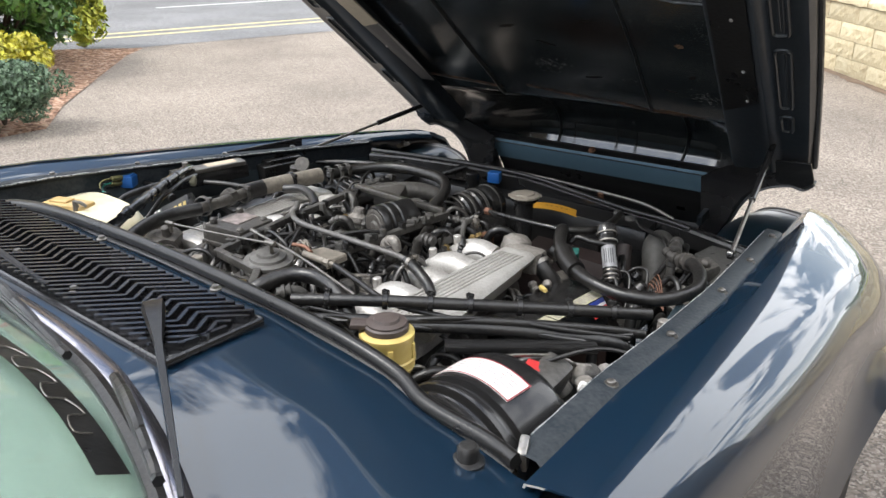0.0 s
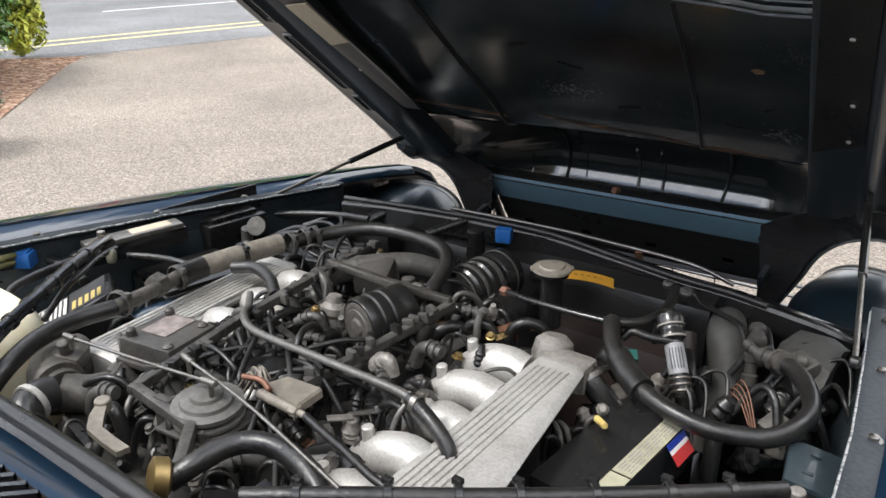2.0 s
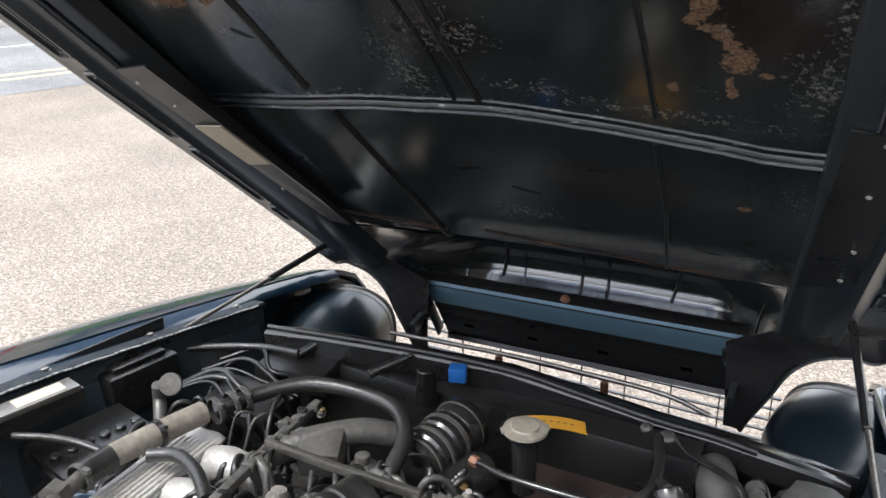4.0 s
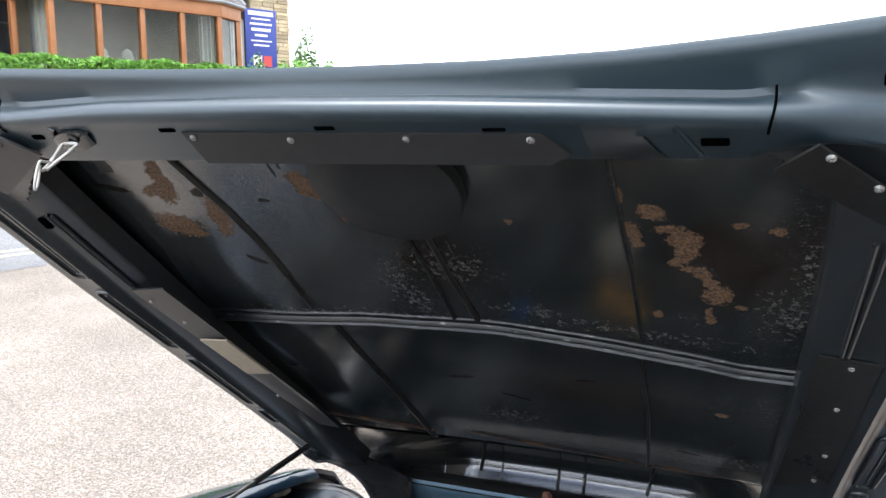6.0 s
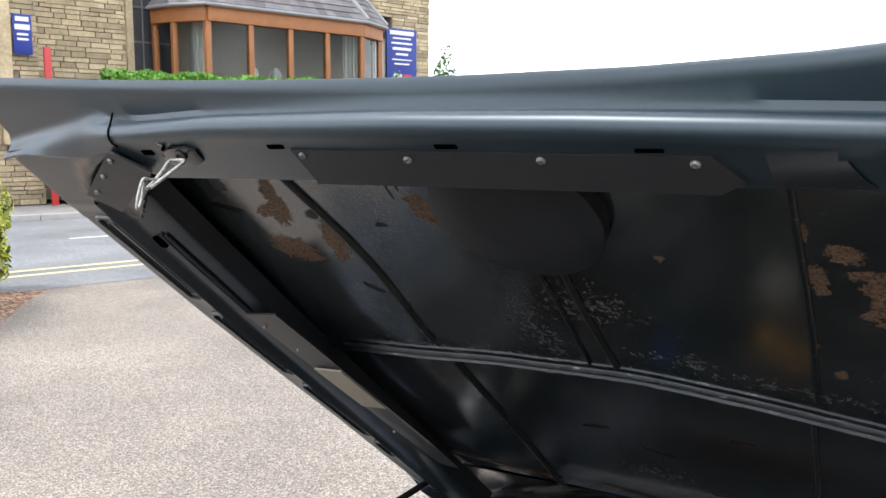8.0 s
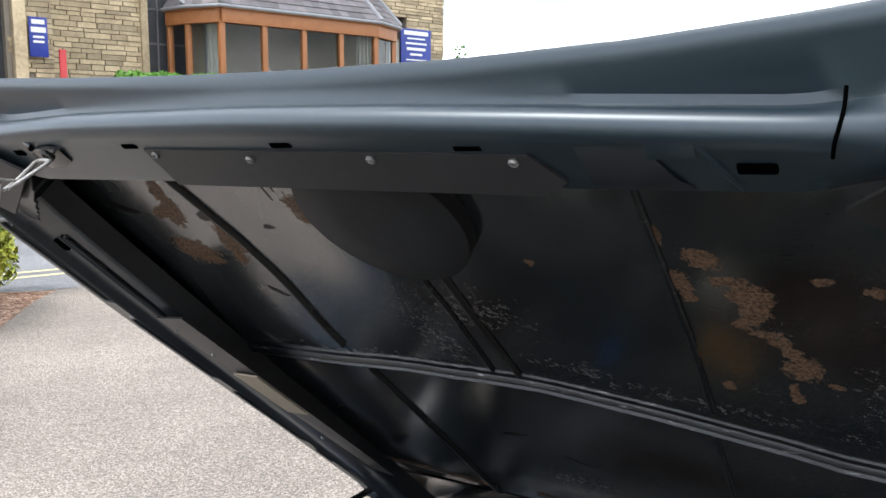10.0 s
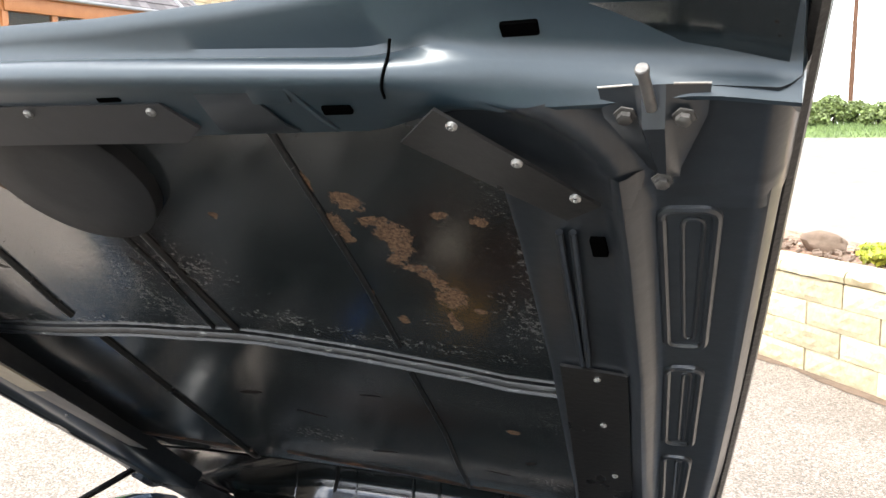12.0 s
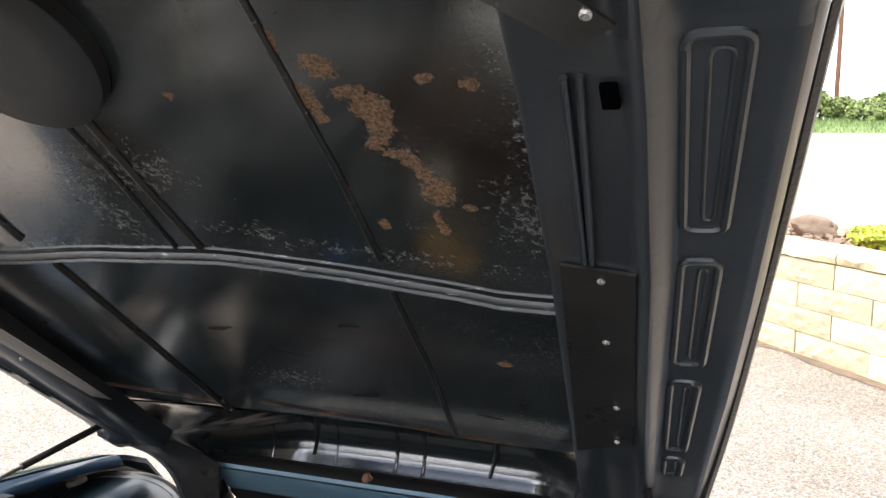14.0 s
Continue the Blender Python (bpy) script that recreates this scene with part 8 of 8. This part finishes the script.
# bay roof in slates
top = [(SIDE0 + .9, VW), (C0 + .3, VB + 1.3), (C0 + .6, VB + 1.0), (C1 - .6, VB + 1.0), (C1 + .1, VB + 1.2), (SIDE1 - 1.2, VW)]
eave = [(SIDE0 - .2, VW), (C0 - .72, VB + .75), (C0 - .12, VB - .22), (C1 + .10, VB - .22), (C1 + 1.3, VB + .45), (SIDE1 + .2, VW)]
bm = B()
grid(bm, [[uv(u, v, 5.08) for u, v in eave], [uv(u, v, 6.7) for u, v in top]], .03)
rf = hs("bay_roof", bm, SLATE, "grey slate bay roof")
bm = B()
for k in range(9):
    t0, t1 = k / 9, (k + 1.15) / 9
    for (a, b), (c, e), (a2, b2), (c2, e2) in zip(eave, eave[1:], top, top[1:]):
        L = math.hypot(c - a, e - b)
        n = max(2, int(L / .28))
        for i in range(n):
            s0, s1 = (i + .02) / n, (i + .98) / n
            def pt(s, t, up):
                p = uv(lerp(a, c, s), lerp(b, e, s), 5.08).lerp(uv(lerp(a2, c2, s), lerp(b2, e2, s), 6.7), min(t, 1))
                return p + Vector((0, 0, up)) - RM * up * .6
            vs = [bm.verts.new(q) for q in (pt(s0, t0, .040), pt(s1, t0, .040), pt(s1, t1, .016), pt(s0, t1, .016), pt(s0, t0, .025), pt(s1, t0, .025))]
            bm.faces.new(vs[:4]); bm.faces.new((vs[0], vs[1], vs[5], vs[4]))
sl = part("slate_facing", bm, SLATE, rf, smooth=False)
sl["kind"] = "stuff"
for (a, b), (a2, b2) in list(zip(eave, top))[1:5]:
    bm = B()
    tube(bm, [uv(a, b, 5.13), uv(a2, b2, 6.74)], .07, 8)
    part("hip_flashing", bm, LEAD, rf)
bm = B()
tube(bm, [uv(u, v, 5.06) for u, v in along(eave, .5)], .05, 8, 1)
part("gutter", bm, LEAD, rf)
bm = B()
grid(bm, [[uv(u, VW - .3, 9.0), uv(u, VW + 4, 12.5), uv(u, VW + 8, 9.0)] for u in (-6.5, 19.6)], .1)
hs("main_roof", bm, SLATE, "grey slate main roof")
bm = B()
bx(bm, 6.5, VW + 4.5, 4.5, 26, 8, 8.8)
hs("house_core", bm, MORTAR)


def board(u0, u1, z0, z1, v, lines, label):
    """A blue notice board on the wall, with its print as bars."""
    sg = thing("sign", uv((u0 + u1) / 2, v, z0), label, "sign")
    inv = Matrix.Translation(-uv((u0 + u1) / 2, v, z0))
    bm = B()
    bx(bm, (u0 + u1) / 2, v, (z0 + z1) / 2, u1 - u0, .05, z1 - z0, .01)
    part("panel", bm, SIGN, sg).matrix_parent_inverse = inv
    for z, w, h in lines:
        bm = B()
        bx(bm, (u0 + u1) / 2, v - .03, lerp(z0, z1, z), (u1 - u0) * w, .008, h)
        part("text_bar", bm, WHITE, sg).matrix_parent_inverse = inv
    return sg, inv


sg, inv = board(17.3, 18.55, 3.3, 5.25, VW - .12, ((.93, .8, .13), (.84, .6, .05), (.76, .7, .06), (.67, .62, .09), (.58, .4, .07), (.49, .66, .04), (.42, .5, .05)), "blue notice board with white lettering on the house wall")
for u, mm in ((17.65, WHITE), (18.05, RED)):
    bm = B()
    bx(bm, u + .1, VW - .155, 3.62, .34, .008, .34)
    part("picture_panel", bm, mm, sg).matrix_parent_inverse = inv
# free wall sign on the near gable
board(5.95, 6.35, 3.55, 4.45, VW - 1.05, ((.88, .7, .10), (.68, .8, .12), (.5, .6, .05), (.38, .6, .05)), "small blue sign on the stone wall")
red = thing("red_post", uv(6.5, VW - 1.6, 0), "red post with a pale notice strip", "post")
bm = B()
box(bm, uv(6.5, VW - 1.6, 1.85), (.10, .14, 3.7), bevel=.01, rot=(0, 0, ANG))
part("post", bm, RED, red).matrix_parent_inverse = Matrix.Translation(-uv(6.5, VW - 1.6, 0))
# hedge and shrubs in front of the bay
def clipped_hedge(u0, u1, v, depth, top, count, seed):
    """A flat-topped hedge: stems inside, and leaves over its clipped faces, a little uneven."""
    rnd = random.Random(seed)
    hd = thing("hedge", uv((u0 + u1) / 2, v, .1), "clipped bright green hedge before the bay window", "hedge")
    inv = Matrix.Translation(-uv((u0 + u1) / 2, v, .1))
    bm = B()
    u = u0 + .2
    while u < u1:
        tube(bm, [uv(u, v, .08), uv(u + rnd.uniform(-.15, .15), v, 1.3), uv(u + rnd.uniform(-.3, .3), v + rnd.uniform(-.2, .2), top - .25)], (.035, .008), 5, 3)
        u += .45
    part("stem", bm, BARK, hd).matrix_parent_inverse = inv
    vs, fs = [], []
    for i in range(count):
        u = rnd.uniform(u0, u1)
        if rnd.random() < .4:
            w, z = rnd.uniform(-depth / 2, depth / 2), top
        else:
            w, z = rnd.choice((-1, 1)) * depth / 2, .15 + (top - .15) * rnd.random() ** .5
        k = noise.noise(Vector((u * 1.3, w * 1.5, z))) * .16 + noise.noise(Vector((u * 5, w * 5, z * 5))) * .07
        c = uv(u, v + w * (1 + k), z + k * .9 + rnd.uniform(-.08, .05))
        x = Vector((rnd.gauss(0, 1), rnd.gauss(0, 1), rnd.gauss(0, .7))).normalized()
        y = x.cross(Vector((rnd.gauss(0, 1), rnd.gauss(0, 1), rnd.gauss(0, 1)))).normalized()
        q, j = rnd.uniform(.04, .08), len(vs)
        vs += [c - x * q, c - y * q * .5, c + x * q, c + y * q * .5]
        fs.append((j, j + 1, j + 2, j + 3))
    me = bpy.data.meshes.new("foliage")
    me.from_pydata(vs, [], fs)
    me.materials.append(LEAF_H)
    fo = new("foliage", me)
    fo.parent = hd
    fo.matrix_parent_inverse = inv


clipped_hedge(7.4, 15.3, 18.9, .8, 3.12, 30000, 40)
leafy("bush", uv(15.75, 19.1, .1), (.50, .50, 1.85), .06, 4500, LEAF_G, "rounded green shrub beside the bay", 61)
leafy("bush", uv(17.0, 19.0, .1), (.8, .6, 1.82), .07, 5000, LEAF_H, "loose light green shrub by the house corner", 62)
leafy("bush", uv(18.2, 19.0, .1), (.7, .6, 1.80), .07, 4500, LEAF_H, "loose light green shrub by the house corner", 64)
leafy("bush", uv(22.1, 19.0, .1), (.7, .6, 1.92), .07, 4000, LEAF_H, "loose light green shrub by the roadside", 65)
leafy("bush", uv(19.9, 21.5, .1), (.5, .5, 2.5), .08, 3500, LEAF_G, "tall loose green shrub at the house corner", 63)

# ---- stone wall, planted bed, far verge to the right ----
WA, WD = Vector((.48, 7.465, 0)), Vector((.663, -.7485, 0))
WN = Vector((-WD.y, WD.x, 0))
WANG = math.degrees(math.atan2(WD.y, WD.x))
bm = B()
box(bm, WA + WD * -.9 + WN * .14 + Vector((0, 0, .33)), (9.0, .20, .66), rot=(0, 0, WANG))
gw = tagged(part("garden_wall", bm, MORTAR_P, smooth=False), "low wall of pale yellow pitched-face stone blocks", "garden wall")
rnd = random.Random(17)
base_me = []
for k in range(5):
    bm = B()
    L, H = (.62, .17)
    rows = []
    for i in range(11):
        rows.append([(lerp(-L / 2, L / 2, i / 10), -.05 - (.013 * rnd.uniform(.1, 1) if 0 < i < 10 and 0 < j < 4 else 0), lerp(-H / 2, H / 2, j / 4)) for j in range(5)])
    grid(bm, rows)
    e = [v for v in bm.verts]
    r = bmesh.ops.extrude_edge_only(bm, edges=[q for q in bm.edges if q.is_boundary])
    for v in r["geom"]:
        if isinstance(v, bmesh.types.BMVert):
            v.co.y = .04
    bmesh.ops.recalc_face_normals(bm, faces=bm.faces)
    me = bpy.data.meshes.new("block")
    bm.to_mesh(me); bm.free()
    me.materials.append(STONE_W)
    base_me.append(me)
for row in range(4):
    z = .005 + .172 * row + .083
    s = -5.4 + (.32 if row % 2 else 0)
    while s < 3.2:
        ob = new("block", rnd.choice(base_me))
        ob.parent = gw
        ob.matrix_basis = Matrix.Translation(WA + WD * s + WN * (.03 + rnd.uniform(-.006, .006)) + Vector((0, 0, z))) @ Matrix.Rotation(radians(WANG), 4, "Z") @ Matrix.Diagonal((1.015, 1, .985, 1))
        s += .64
s = -5.4
while s < 3.2:
    bm = B()
    rows = []
    cm = Matrix.Translation(WA + WD * s + WN * .13 + Vector((0, 0, .735))) @ Matrix.Rotation(radians(WANG), 4, "Z")
    for i in range(9):
        x = lerp(-.298, .298, i / 8)
        j = lambda k: rnd.uniform(-k, k) if 0 < i < 8 else 0
        rows.append([cm @ Vector(p) for p in ((x, .17, -.042), (x, -.15, -.042), (x, -.172 + j(.010), -.034 + j(.008)), (x, -.180 + j(.008), .006 + j(.010)), (x, -.165 + j(.008), .036 + j(.004)), (x, -.15, .044), (x, .17, .044))])
    grid(bm, rows, close=True)
    bmesh.ops.holes_fill(bm, edges=[e for e in bm.edges if e.is_boundary], sides=0)
    part("coping", bm, STONE_W, gw)
    s += .612
# ragged brown strip along the wall's foot
bm = B()
rows = []
for i in range(120):
    s = lerp(-5.2, 3.4, i / 119)
    w = .10 + .10 * noise.noise(Vector((s * 2.3, 4, 0))) + .06 * noise.noise(Vector((s * 9, 1, 0)))
    rows.append([WA + WD * s + WN * -.02 + Vector((0, 0, .012)), WA + WD * s - WN * max(w, .02) + Vector((0, 0, .005))])
grid(bm, rows)
tagged(part("brown_strip", bm, ROCK), "ragged brown strip along the foot of the garden wall", "soil", kind="structure")
# raised bed behind the wall
bm = B()
rows = []
for i in range(20):
    s = lerp(-5.4, 3.4, i / 19)
    rows.append([WA + WD * s + WN * q + Vector((0, 0, .66 + .05 * noise.noise(Vector((s * 2, q * 2, 0))) - .06 * max(0, q - 1.2))) for q in (.22, .6, 1.0, 1.6, 2.4)])
grid(bm, rows)
tagged(part("raised_bed", bm, MULCH), "raised bed of bark and chippings behind the wall", "flower bed", kind="structure")
bm = B()
bmesh.ops.create_icosphere(bm, subdivisions=3, radius=1)
for v in bm.verts:
    n = noise.noise(v.co * 1.3) * .35 + noise.noise(v.co * 4) * .08
    v.co *= 1 + n
    v.co = Vector((v.co.x * .21, v.co.y * .13, v.co.z * .11))
rk = tagged(part("rock", bm, ROCK), "brown boulder lying on the raised bed", "rock")
rk.matrix_basis = Matrix.Translation((1.07, 8.50, .74)) @ Matrix.Rotation(radians(WANG + 15), 4, "Z")
bm = B()
for k in range(260):
    s, q = rnd.uniform(-1.5, 1.6), rnd.uniform(.3, 1.3)
    box(bm, WA + WD * s + WN * q + Vector((0, 0, .70)), (rnd.uniform(.03, .09), rnd.uniform(.02, .05), .02), rot=(rnd.uniform(-30, 30), rnd.uniform(-30, 30), rnd.uniform(0, 180)))
tagged(part("chippings", bm, ROCK, smooth=False), "loose brown slate chippings", "chippings", kind="stuff")
leafy("bush", (1.66, 7.75, .66), (.50, .42, .10), .028, 6000, LEAF_L, "low lime-green cushion plant on the raised bed", 71)
# grass verge, fence, hedge and pole beyond the far road
bm = B()
rows = []
for i in range(80):
    x = -70 + i * 2.0
    rows.append([(x, y + .5 * math.sin(x * .4), z + .10 * noise.noise(Vector((x * .6, y, 0)))) for y, z in ((46.6, 1.40), (48.0, 1.85), (50, 2.15), (56, 2.3), (90, 2.5), (200, 2.8))])
grid(bm, rows)
tagged(part("verge", bm, GRASS), "rising green grass verge and field", "grass", kind="structure")
rnd2 = random.Random(5)
vs, fs = [], []
for k in range(9000):
    x, y = rnd2.uniform(-8, 16), rnd2.uniform(47.0, 51)
    z = interp(y, [(46.6, 1.40), (48.0, 1.85), (50, 2.15), (56, 2.3)])
    h, a = rnd2.uniform(.10, .30), rnd2.uniform(0, 3.14)
    w = Vector((math.cos(a) * .03, math.sin(a) * .03, 0))
    p, i = Vector((x, y, z - .05)), len(vs)
    vs += [p - w, p + w, p + Vector((rnd2.uniform(-.08, .08), 0, h))]
    fs.append((i, i + 1, i + 2))
me = bpy.data.meshes.new("long_grass")
me.from_pydata(vs, [], fs)
me.materials.append(GRASS)
tagged(new("long_grass", me), "long uneven grass on the verge", "grass", kind="stuff")
for k in range(10):
    leafy("hedge", (1.7 + k * 1.05, 50 + .5 * (k % 3), 1.9), (.95, .8, .80 + .16 * math.sin(k * 1.7) + .012 * k), .11, 3600, LEAF_P, "loose pale green hedgerow shrub on the verge", 80 + k, "hedge", group="hedgerow on the verge")
fence = thing("fence", (0, 51, 2.1), "weathered post and rail fence", "fence")
FI = Matrix.Translation((0, -51, -2.1))
for k in range(12):
    bm = B()
    box(bm, (-22 + k * 2.0, 51, 2.6), (.10, .10, 1.0), bevel=.02)
    part("post", bm, BARK, fence).matrix_parent_inverse = FI
for z in (2.6, 2.95):
    bm = B()
    box(bm, (-11, 51, z), (22, .05, .07))
    part("rail", bm, BARK, fence).matrix_parent_inverse = FI
pole = thing("telegraph_pole", (3.62, 52, 2.1), "tall brown wooden telegraph pole", "pole")
bm = B()
cyl(bm, (0, 0, -.5), (0, 0, 9.5), .14, .11)
part("post", bm, RUSTY, pole)
# house whose stone front stands behind the camera
bm = B()
box(bm, (6.4, -1.0, 3.2), (.4, 22, 6.4))
tagged(part("house_front", bm, HOUSE, smooth=False), "weathered brown stone house front", "house wall", kind="structure")
